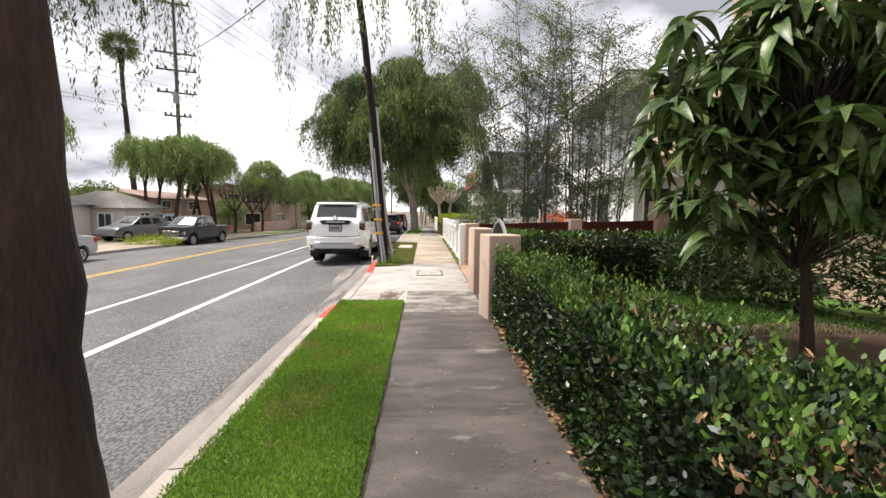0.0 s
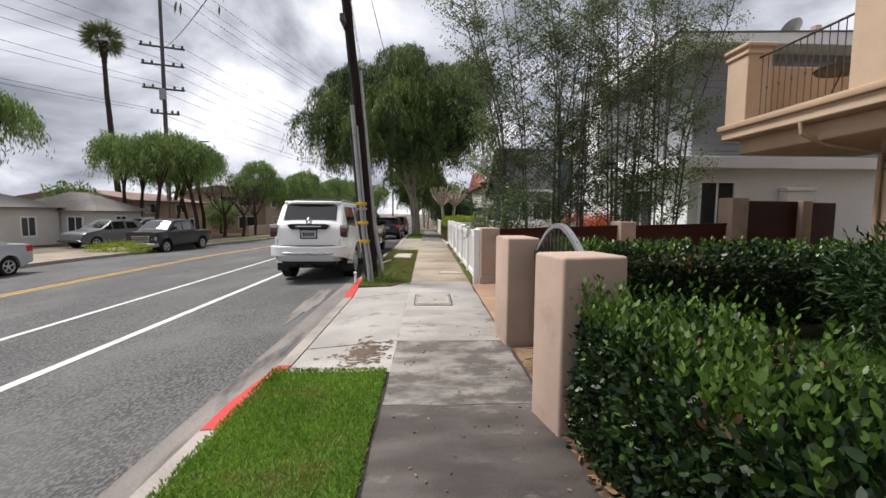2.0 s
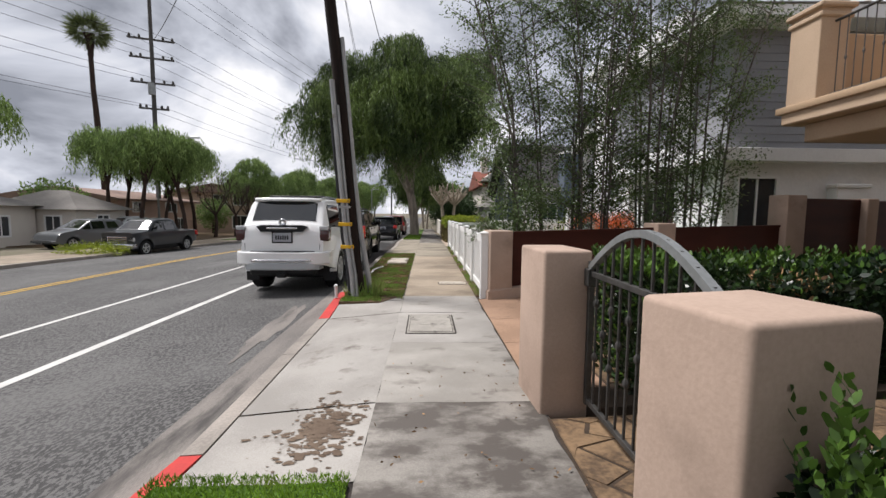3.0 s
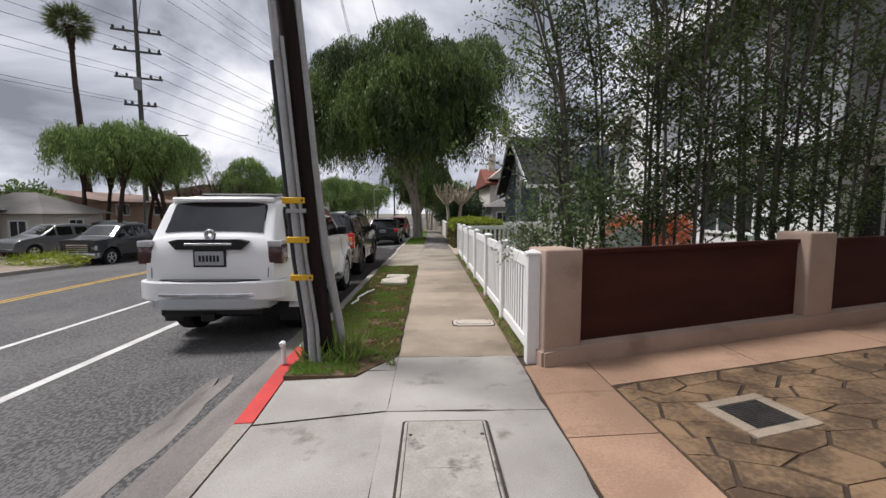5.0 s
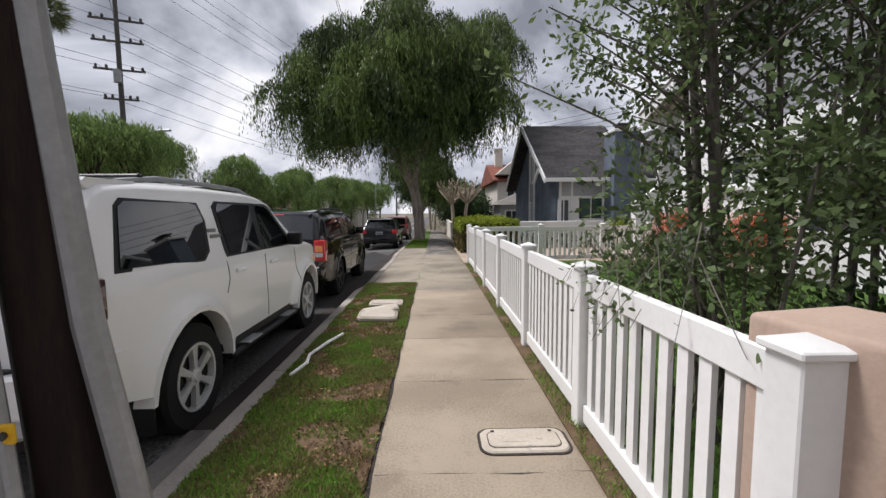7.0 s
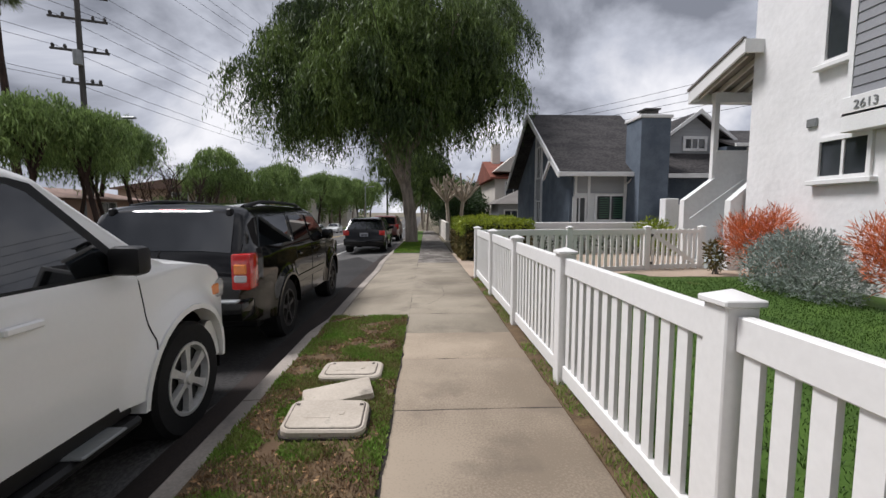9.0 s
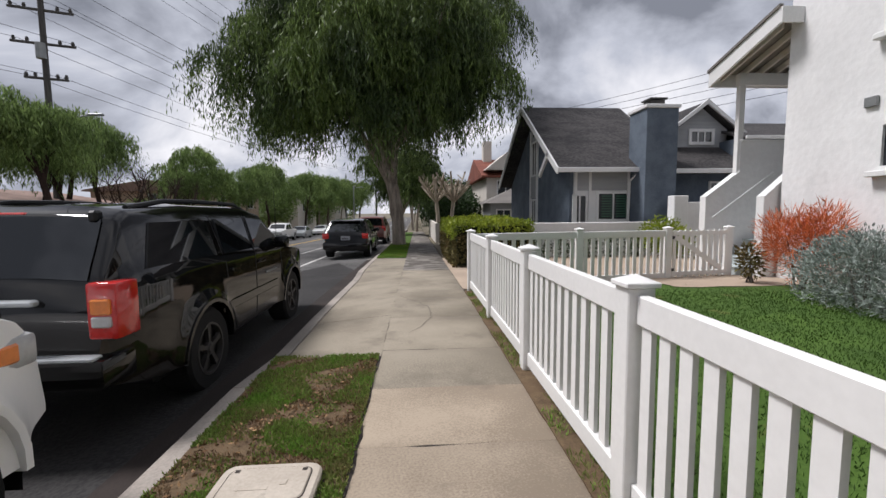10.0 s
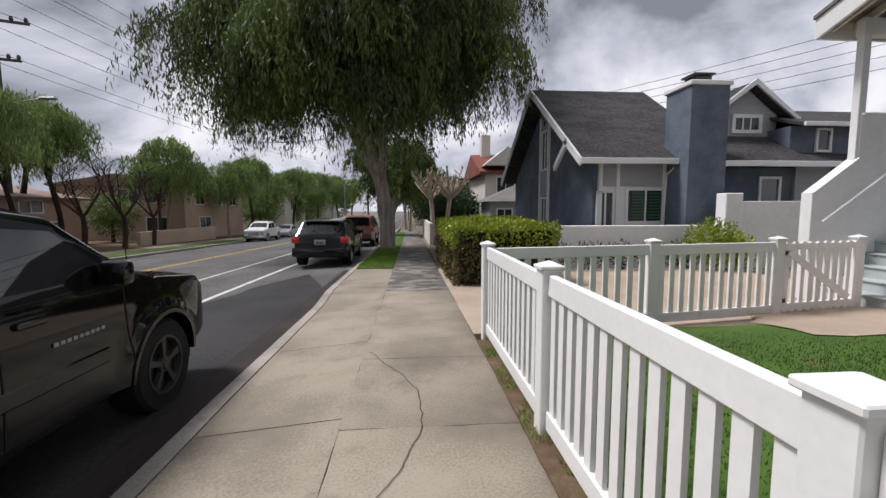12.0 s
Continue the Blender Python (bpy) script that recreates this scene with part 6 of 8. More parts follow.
            for r, q in zip(rows, rows[1:]):
                bm.faces.new((r[0], r[1], q[1], q[0]))
            bm.faces.new([r[1] for r in rows])
            part("arch_liner", bm, M_TRIM, ob, "black wheel arch liner")
    if tail_box:
        y, z0, z1, x0, x1 = tail_box
        for s in (-1, 1):
            bm = B()
            a, b = sorted((s * (W / 2 * x0), s * (W / 2 * x1)))
            box(bm, a, b, y - 0.02, y + 0.2, z0, z1, 0.02, None, 2)
            part("tail_lamp", bm, tail or M_TAIL, ob)
    if plate:
        y, z = plate
        part("plate_frame", box(B(), -0.19, 0.19, y - 0.010, y + 0.01, z - 0.105, z + 0.105, 0.006), M_TRIM, ob)
        p = part("licence_plate", box(B(), -0.17, 0.17, y - 0.015, y, z - 0.085, z + 0.085, 0.006), M_PLATE, ob, "grey licence plate with dark characters")
        bm = B()
        for k in range(6):
            box(bm, -0.12 + k * 0.042, -0.093 + k * 0.042, y - 0.019, y - 0.012, z - 0.04, z + 0.035)
        part("characters", bm, M_TRIM, p)
    if extras:
        extras(ob, half, top_z, L, W)
    return ob


def seam(ob, half, pts, r=0.006):
    """A door gap on both sides."""
    fine = [(p[0] + (q[0] - p[0]) * k / 8, p[1] + (q[1] - p[1]) * k / 8) for p, q in zip(pts, pts[1:]) for k in range(8)] + [pts[-1]]
    for s in (-1, 1):
        part("door_seam", tube(B(), [(s * half(y, z), y, z) for y, z in fine], r, 4), M_TRIM, ob)


def handle(ob, half, y, z, m):
    for s in (-1, 1):
        x = half(y, z)
        part("door_handle", box(B(), s * x - 0.02, s * x + 0.025, y - 0.09, y + 0.09, z - 0.018, z + 0.018, 0.008), m, ob)


def mirror(ob, half, y, z, m):
    for s in (-1, 1):
        x = s * (half(y, z) + 0.12)
        bm = box(B(), x - 0.10, x + 0.08, y - 0.05, y + 0.07, z - 0.075, z + 0.085, 0.035, None, 2)
        part("mirror", bm, m, ob)


def rails(ob, half, top_z, y0, y1, m):
    for s in (-1, 1):
        pts = [(s * (half(y, top_z(y)) - 0.12), y, top_z(y) + (0.05 if 0 < k < 5 else 0.01)) for k, y in enumerate(np.linspace(y0, y1, 6))]
        part("roof_rail", tube(B(), pts, 0.022, 6), m, ob)


def curved_bar(bm, y_of, w, z0, z1, depth, n=12, bev=0.02):
    """A bumper-like bar across the car that bows back at its ends."""
    rows_ = []
    for k in range(n + 1):
        u = k / n * 2 - 1
        y = y_of(u)
        rows_.append([bm.verts.new((w * u, y + dy, z)) for dy, z in ((depth, z0), (bev, z0), (0, z0 + bev), (0, z1 - bev), (bev, z1), (depth, z1))])
    for p, q in zip(rows_, rows_[1:]):
        for k in range(6):
            bm.faces.new((p[k], p[(k + 1) % 6], q[(k + 1) % 6], q[k]))
    bm.faces.new(rows_[0])
    bm.faces.new(rows_[-1][::-1])
    return bm


def suv_white(ob, half, top_z, L, W):
    h = W / 2
    # tail: bumper in three tiers, recessed plate bay, handle garnish, lamps that wrap the corners
    part("rear_bumper", curved_bar(B(), lambda u: -0.10 + 0.16 * abs(u) ** 6, h * 1.0, 0.60, 0.835, 0.3), P_WHITE, ob)
    part("bumper_insert", curved_bar(B(), lambda u: -0.125 + 0.12 * abs(u) ** 6, h * 0.80, 0.50, 0.64, 0.3), P_SILVER, ob, "silver lower bumper")
    part("bumper_strip", curved_bar(B(), lambda u: -0.132 + 0.12 * abs(u) ** 6, h * 0.78, 0.652, 0.70, 0.1, 12, 0.012), M_CHROME, ob)
    part("step_pad", curved_bar(B(), lambda u: -0.09 + 0.12 * abs(u) ** 6, h * 0.74, 0.825, 0.85, 0.12, 12, 0.008), M_TRIM, ob, "black bumper step pad")
    part("lower_valance", box(B(), -h * 0.7, h * 0.7, -0.03, 0.25, 0.40, 0.52, 0.03), M_TRIM, ob, "black lower valance")
    bm = B()
    prism(bm, [(-0.46, 1.30), (-0.38, 1.205), (0.38, 1.205), (0.46, 1.30), (0.36, 1.325), (-0.36, 1.325)], "y", -0.02, 0.12)
    part("garnish", bm, M_TRIM, ob, "black handle garnish")
    part("garnish_strip", box(B(), -0.28, 0.28, -0.028, 0.05, 1.25, 1.285, 0.008), M_CHROME, ob)
    part("badge", lathe_x(B(), [(0.02, 0), (0.06, 0.012), (0.072, 0)], 20), M_CHROME, ob).matrix_basis = pose(0, 0.04, 1.375, 0, 0, -90)
    for s in (-1, 1):
        part("gate_seam", tube(B(), [(s * h * 0.80, 0.005, 0.87), (s * h * 0.81, 0.03, 1.05), (s * h * 0.80, 0.10, 1.30)], 0.006, 4), M_TRIM, ob)
        a, b = sorted((s * h * 0.99, s * h * 0.80))
        part("lamp_lens", box(B(), a, b, 0.005, 0.2, 1.235, 1.31, 0.015, None, 2), M_CLEAR, ob, "clear upper lens of the tail lamp")
        part("pillar_trim", tube(B(), [(s * h * 0.70, 0.16, 1.345), (s * h * 0.645, 0.38, 1.73)], 0.022, 6), M_TRIM, ob)
        part("mud_flap", box(B(), s * (h - 0.10) - 0.12, s * (h - 0.10) + 0.12, 0.50, 0.52, 0.22, 0.52), M_TRIM, ob)
    part("hitch", box(B(), -0.08, 0.08, -0.10, 0.2, 0.36, 0.45, 0.01), M_TRIM, ob)
    part("spoiler", curved_bar(B(), lambda u: 0.30 + 0.10 * abs(u) ** 4, h * 0.74, 1.77, 1.835, 0.42), P_WHITE, ob)
    part("wiper", tube(B(), [(-0.02, 0.13, 1.37), (0.34, 0.17, 1.40)], 0.011, 5), M_TRIM, ob)
    for s in (-1, 1):
        a, b = sorted((s * (h - 0.16), s * (h + 0.06)))
        part("side_step", box(B(), a, b, 1.50, 3.22, 0.36, 0.42, 0.02), M_TRIM, ob, "black side step")
        part("rocker", box(B(), s * (h - 0.06) - 0.05, s * (h - 0.06) + 0.05, 1.5, 3.25, 0.40, 0.53, 0.03), M_TRIM, ob, "black rocker panel")
        for y in (1.75, 2.75):
            part("step_pad", box(B(), s * (h + 0.02) - 0.07, s * (h + 0.02) + 0.07, y, y + 0.3, 0.42, 0.435, 0.01), M_GALV, ob)
        bm = B()
        for k in range(5):
            box(bm, s * (half(1.52, 1.47) + 0.004) - 0.004, s * (half(1.52, 1.47) + 0.004) + 0.004, 1.44 + k * 0.03, 1.46 + k * 0.03, 1.46, 1.49)
        for k in range(6):
            box(bm, s * (half(1.52, 1.42) + 0.004) - 0.004, s * (half(1.52, 1.42) + 0.004) + 0.004, 1.47 + k * 0.03, 1.49 + k * 0.03, 1.41, 1.44)
        part("lettering", bm, M_GALV, ob, "two short rows of grey bars")
    seam(ob, half, [(1.60, 1.22), (1.62, 1.05), (1.56, 0.93)], 0.005)
    seam(ob, half, [(2.45, 0.52), (2.42, 0.9), (2.42, 1.22)], 0.005)
    seam(ob, half, [(3.36, 0.55), (3.40, 0.8), (3.34, 1.20)], 0.005)
    handle(ob, half, 1.83, 1.10, P_WHITE)
    handle(ob, half, 2.62, 1.09, P_WHITE)
    mirror(ob, half, 3.18, 1.30, M_TRIM)
    rails(ob, half, top_z, 0.75, 2.9, M_GALV)
    for y in (1.0, 1.6, 2.3):
        part("cross_bar", box(B(), -0.56, 0.56, y - 0.03, y + 0.03, top_z(y) + 0.05, top_z(y) + 0.075, 0.01), M_TRIM, ob)
    for s in (-1, 1):
        part("head_lamp", box(B(), s * h * 0.72 - 0.17, s * h * 0.72 + 0.20, L - 0.36, L - 0.09, 0.86, 1.02, 0.03, None, 2), M_CLEAR, ob)
        part("side_marker", box(B(), s * (h * 0.72 + 0.19) - 0.015, s * (h * 0.72 + 0.19) + 0.02, L - 0.34, L - 0.20, 0.90, 0.99, 0.01), M_AMBER, ob)
    part("front_bumper", curved_bar(B(), lambda u: L - 0.22 - 0.26 * abs(u) ** 4, h * 0.97, 0.42, 0.72, 0.24, 12, 0.04), P_WHITE, ob)
    part("hood_scoop", box(B(), -0.32, 0.32, 3.8, 4.15, 1.15, 1.205, 0.03, None, 2), P_WHITE, ob)


def place(x, y):
    return pose(x, y, road_z(x, y))


car("white_suv", "white off-road SUV parked at the kerb", place(-1.70, 12.5), 4.54, 1.70,
    [(0, 0.80), (0.015, 0.95), (0.03, 1.18), (0.09, 1.31), (0.13, 1.35), (0.40, 1.755), (0.50, 1.80), (0.8, 1.825), (1.4, 1.835), (2.4, 1.82), (2.72, 1.79), (2.9, 1.74), (3.52, 1.30), (3.64, 1.245), (3.9, 1.215), (4.2, 1.16), (4.36, 1.09), (4.46, 0.98), (4.54, 0.62)],
    1.19, (1.02, 3.79), 0.40, P_WHITE,
    [[(0.42, 1.29), (1.27, 1.26), (1.36, 1.32), (1.42, 1.56), (1.38, 1.685), (1.30, 1.70), (0.60, 1.70), (0.54, 1.66)], [(1.70, 1.255), (2.36, 1.245), (2.36, 1.70), (1.73, 1.705), (1.68, 1.66)], [(2.49, 1.245), (3.22, 1.24), (3.24, 1.27), (2.82, 1.66), (2.74, 1.69), (2.49, 1.70)]],
    (0.15, 0.385, 0.85), (2.98, 3.48, 0.92), 0.47, 0.24, 6, M_ALLOY, M_TAIL_DARK, (0.04, 1.03, 1.27, 0.80, 1.0), (0.01, 1.10), suv_white,
    glass_frames=([(0.38, 1.27), (1.29, 1.24), (1.40, 1.31), (1.46, 1.56), (1.41, 1.705), (0.58, 1.72), (0.52, 1.67)], [(1.64, 1.235), (3.32, 1.222), (3.34, 1.25), (2.86, 1.70), (2.76, 1.72), (1.70, 1.725), (1.63, 1.68)]), flare=0.055)


def suv_black(ob, half, top_z, L, W):
    part("rear_bumper", box(B(), -W / 2 * 0.96, W / 2 * 0.96, -0.08, 0.25, 0.50, 0.70, 0.04, None, 2), P_BLACK, ob)
    for s in (-1, 1):
        for z0, z1, m, nm in ((0.96, 1.06, M_AMBER, "amber_lamp"), (0.88, 0.95, M_CLEAR, "reverse_lamp")):
            part(nm, box(B(), s * W / 2 * 0.905 - 0.06, s * W / 2 * 0.905 + 0.06, -0.012, 0.1, z0, z1, 0.01), m, ob)
        part("side_moulding", box(B(), s * (W / 2 - 0.01) - 0.015, s * (W / 2 - 0.01) + 0.02, 1.45, 3.05, 0.62, 0.72, 0.01), P_BLACK, ob)
        bm = B()
        for k in range(9):
            box(bm, s * half(3, 0.86) + s * 0.006 - 0.004, s * half(3, 0.86) + s * 0.006 + 0.004, 2.62 + k * 0.045, 2.65 + k * 0.045, 0.85, 0.872)
        part("lettering", bm, M_GALV, ob, "row of small silver bars")
    part("wiper", tube(B(), [(0.0, 0.04, 1.13), (0.02, 0.07, 1.18), (-0.34, 0.12, 1.24)], 0.012, 5), M_TRIM, ob)
    part("lift_handle", box(B(), -0.42, 0.42, -0.015, 0.05, 1.02, 1.06, 0.012), P_SILVER, ob, "grey handle strip")
    part("glass_hinge", box(B(), -0.62, -0.56, 0.28, 0.36, 1.53, 1.61, 0.015), M_TRIM, ob)
    part("glass_hinge", box(B(), 0.56, 0.62, 0.28, 0.36, 1.53, 1.61, 0.015), M_TRIM, ob)
    part("brake_lamp", box(B(), -0.14, 0.14, 0.32, 0.40, 1.575, 1.60, 0.008), M_TAIL, ob)
    part("bumper_strip", box(B(), -W / 2 * 0.90, W / 2 * 0.90, -0.09, 0.0, 0.69, 0.715, 0.006), P_SILVER, ob, "thin bright bumper strip")
    seam(ob, half, [(1.58, 0.95), (1.52, 1.56)])
    seam(ob, half, [(2.32, 0.42), (2.32, 1.56)])
    seam(ob, half, [(3.25, 0.5), (3.22, 1.15)])
    handle(ob, half, 1.75, 1.02, P_BLACK)
    handle(ob, half, 2.5, 1.02, P_BLACK)
    mirror(ob, half, 3.05, 1.20, P_BLACK)
    rails(ob, half, top_z, 0.6, 2.9, M_TRIM)
    part("antenna", tube(B(), [(0.75, 3.5, 1.1), (0.75, 3.45, 1.9)], 0.004, 4), M_TRIM, ob)


car("black_suv", "dusty black SUV parked at the kerb", place(-1.80, 17.5), 4.55, 1.78,
    [(0, 0.72), (0.02, 0.8), (0.05, 1.12), (0.32, 1.55), (0.45, 1.615), (1.3, 1.65), (2.4, 1.64), (2.85, 1.57), (3.40, 1.16), (3.6, 1.10), (4.25, 1.02), (4.45, 0.9), (4.55, 0.55)],
    1.14, (1.16, 3.66), 0.37, P_BLACK,
    [[(0.42, 1.20), (1.44, 1.19), (1.44, 1.52), (0.60, 1.52)], [(1.58, 1.19), (2.27, 1.185), (2.27, 1.53), (1.60, 1.53)], [(2.37, 1.185), (3.16, 1.185), (2.80, 1.49), (2.37, 1.53)]],
    (0.07, 0.31, 0.92), (2.92, 3.36, 0.9), 0.38, 0.28, 5, M_DARKALLOY, M_TAIL, (0.03, 0.80, 1.16, 0.80, 1.01), (0.03, 0.88), suv_black, flare=0.04)


def hatch_black(ob, half, top_z, L, W):
    part("rear_bumper", box(B(), -W / 2 * 0.97, W / 2 * 0.97, -0.1, 0.3, 0.36, 0.66, 0.06, None, 2), P_BLACK, ob)
    seam(ob, half, [(1.6, 0.4), (1.58, 1.35)])
    seam(ob, half, [(2.45, 0.35), (2.45, 1.38)])
    mirror(ob, half, 2.95, 1.02, P_BLACK)
    handle(ob, half, 1.8, 0.92, P_BLACK)
    part("spoiler", box(B(), -0.52, 0.52, 0.42, 0.72, 1.43, 1.47, 0.02), P_BLACK, ob)


HATCH = [(0, 0.62), (0.03, 0.72), (0.08, 0.98), (0.55, 1.42), (0.75, 1.47), (1.6, 1.50), (2.3, 1.46), (3.15, 1.00), (3.3, 0.96), (4.05, 0.84), (4.25, 0.72), (4.35, 0.45)]
HATCH_WIN = [[(0.75, 1.02), (1.5, 1.0), (1.5, 1.36), (0.95, 1.36)], [(1.66, 1.0), (2.38, 0.99), (2.38, 1.38), (1.68, 1.39)], [(2.5, 0.99), (3.0, 0.99), (2.5, 1.34)]]
car("black_hatchback", "black hatchback parked under the street tree", place(-1.75, 31.0), 4.35, 1.74, HATCH, 0.98, (0.85, 3.45), 0.32, P_BLACK, HATCH_WIN, (0.12, 0.54, 0.88), (2.36, 3.1, 0.9), 0.28, 0.34, 5, M_ALLOY, M_TAIL, (0.06, 0.78, 0.98, 0.72, 1.0), (0.04, 0.80), hatch_black)
car("maroon_suv", "dull maroon SUV parked beyond the tree", place(-1.80, 40.5), 4.5, 1.8,
    [(0, 0.7), (0.05, 1.05), (0.35, 1.6), (0.5, 1.68), (2.4, 1.7), (2.9, 1.6), (3.5, 1.1), (4.3, 1.0), (4.5, 0.55)], 1.12, (0.95, 3.55), 0.36, P_REDDISH,
    [[(0.5, 1.17), (1.4, 1.16), (1.4, 1.54), (0.68, 1.54)], [(1.55, 1.16), (3.1, 1.15), (2.8, 1.52), (1.55, 1.56)]], (0.1, 0.34, 0.9), (2.96, 3.44, 0.9), 0.36, 0.28, 5, M_ALLOY, M_TAIL, (0.06, 0.85, 1.15, 0.74, 1.0), (0.03, 0.8))

SEDAN = [(0, 0.60), (0.04, 0.78), (0.15, 0.98), (0.85, 1.03), (1.45, 1.38), (1.75, 1.44), (2.5, 1.43), (3.35, 0.98), (3.5, 0.95), (4.3, 0.82), (4.5, 0.68), (4.58, 0.42)]
SEDAN_WIN = [[(1.35, 1.03), (2.2, 1.01), (2.2, 1.36), (1.66, 1.36)], [(2.32, 1.01), (3.2, 1.0), (2.62, 1.36), (2.32, 1.37)]]
PICK = [(0, 0.75), (0.03, 1.18), (1.75, 1.20), (1.8, 1.25), (1.95, 1.80), (2.2, 1.88), (3.2, 1.87), (3.5, 1.78), (4.15, 1.30), (4.3, 1.26), (5.2, 1.18), (5.4, 1.05), (5.5, 0.6)]
PICK_WIN = [[(2.1, 1.30), (2.85, 1.29), (2.85, 1.74), (2.15, 1.74)], [(2.98, 1.29), (3.95, 1.28), (3.5, 1.68), (2.98, 1.74)]]


def grille(ob, half, top_z, L, W):
    bm = B()
    for k in range(4):
        box(bm, -W / 2 * 0.55, W / 2 * 0.55, L - 0.03, L + 0.02, 0.68 + k * 0.09, 0.74 + k * 0.09, 0.01)
    part("grille", bm, M_CHROME, ob)
    for s in (-1, 1):
        part("head_lamp", box(B(), s * W / 2 * 0.76 - 0.16, s * W / 2 * 0.76 + 0.16, L - 0.12, L + 0.0, 0.76, 0.98, 0.04), M_CLEAR, ob)
    part("front_bumper", box(B(), -W / 2 * 0.97, W / 2 * 0.97, L - 0.2, L + 0.1, 0.42, 0.66, 0.04, None, 2), M_CHROME, ob)
    mirror(ob, half, 3.75, 1.4, M_TRIM)


def far_car(name, label, x, y, turn, *args, **kw):
    z = road_z(max(x, -14.0), y) + (0.14 if x < -14.0 else 0)
    return car(name, label, pose(x, y, z, 0, 0, turn), *args, **kw)


far_car("silver_sedan", "silver sedan parked across the street", -13.1, 17.7, 180, 4.5, 1.75, SEDAN, 1.0, (0.95, 3.6), 0.32, P_SILVER, SEDAN_WIN, (0.9, 1.42, 0.9), (2.6, 3.28, 0.9), 0.28, 0.36, 5, M_ALLOY, M_TAIL, (0.1, 0.75, 0.95, 0.68, 0.98), (0.03, 0.8))
far_car("pickup_truck", "dark grey pickup truck parked across the street", -13.9, 31.0, 176, 5.1, 1.80, PICK, 1.24, (1.1, 4.35), 0.40, P_DARK, PICK_WIN, None, (3.55, 4.1, 0.9), 0.5, 0.28, 5, M_ALLOY, M_TAIL, (0.05, 0.9, 1.15, 0.82, 1.0), None, grille)
far_car("grey_crossover", "grey crossover parked on a drive across the street", -18.8, 32.6, 165, 4.5, 1.78, [(p[0], p[1] * 1.12) for p in HATCH], 1.1, (0.85, 3.5), 0.34, P_GREY, [[(a, b * 1.12) for a, b in w] for w in HATCH_WIN], (0.12, 0.54, 0.88), (2.36, 3.1, 0.9), 0.3, 0.34, 5, M_ALLOY, M_TAIL, None, None)
far_car("silver_pickup", "silver pickup parked on a drive across the street", -19.8, 39.0, 160, 5.3, 1.86, PICK, 1.24, (1.1, 4.35), 0.40, P_SILVER, PICK_WIN, None, (3.55, 4.1, 0.9), 0.5, 0.28, 5, M_ALLOY, M_TAIL, None, None, grille)
far_car("white_pickup", "white pickup truck parked at the far kerb", -13.0, 62, 180, 5.3, 1.86, PICK, 1.24, (1.1, 4.35), 0.40, P_WHITE, PICK_WIN, None, (3.55, 4.1, 0.9), 0.5, 0.28, 5, M_ALLOY, M_TAIL, None, None, grille)
far_car("silver_sedan", "silver car parked behind the white pickup", -13.0, 69, 180, 4.5, 1.75, SEDAN, 1.0, (0.95, 3.6), 0.32, P_SILVER, SEDAN_WIN, (0.9, 1.42, 0.9), (2.6, 3.28, 0.9), 0.28, 0.36, 5, M_ALLOY, M_TAIL, None, None)
far_car("white_sedan", "white car parked far along the street", -13.0, 80, 180, 4.5, 1.75, SEDAN, 1.0, (0.95, 3.6), 0.32, P_WHITE, SEDAN_WIN, (0.9, 1.42, 0.9), (2.6, 3.28, 0.9), 0.28, 0.36, 5, M_ALLOY, M_TAIL, None, None)

# ---- trees ----


def street_tree(name, label, at, seed, h, crown_r, lean_=0.0, bark=M_BARK, leaf=M_LEAF_FAR, n=330, per=34, droop=2.4, leaf_s=(0.26, 0.045)):
    rg = np.random.default_rng(seed)
    ob = thing(name, label, "tree", "street trees", at=at)
    fork = h * 0.47
    bm = B()
    trunk_bm(bm, [(0, 0, -0.2), (lean_ * 0.3, 0.05, fork * 0.5), (lean_, 0, fork)], 0.17, 0.12, 9, 0.1, seed)
    part("trunk", bm, bark, ob, angle=60)
    lobes = []
    for k in range(6):
        a = 2 * math.pi * k / 6 + rg.uniform(-0.4, 0.4)
        d = crown_r * rg.uniform(0.35, 0.62)
        top = (lean_ + d * math.cos(a), d * math.sin(a), h * rg.uniform(0.64, 0.90))
        bm = B()
        trunk_bm(bm, [(lean_, 0, fork - 0.1), (lean_ + top[0] * 0.4, top[1] * 0.35, fork + (top[2] - fork) * 0.55), top], 0.085, 0.03, 6, 0.1, seed + k)
        part("limb", bm, bark, ob, angle=60)
        lobes.append((*top, crown_r * rg.uniform(0.34, 0.52), crown_r * rg.uniform(0.34, 0.52), h * rg.uniform(0.09, 0.14)))
    lobes.append((lean_, 0, h * 0.85, crown_r * 0.55, crown_r * 0.55, h * 0.15))
    leaf_part("crown", [strands(rg, lobes, n, per, droop, leaf_s)], leaf, ob)
    return ob


def far_at(x, y, rot=0, s=1.0):
    return pose(x, y, FAR_Z + fwd(y), 0, 0, rot) @ Matrix.Diagonal((s, s, s, 1))


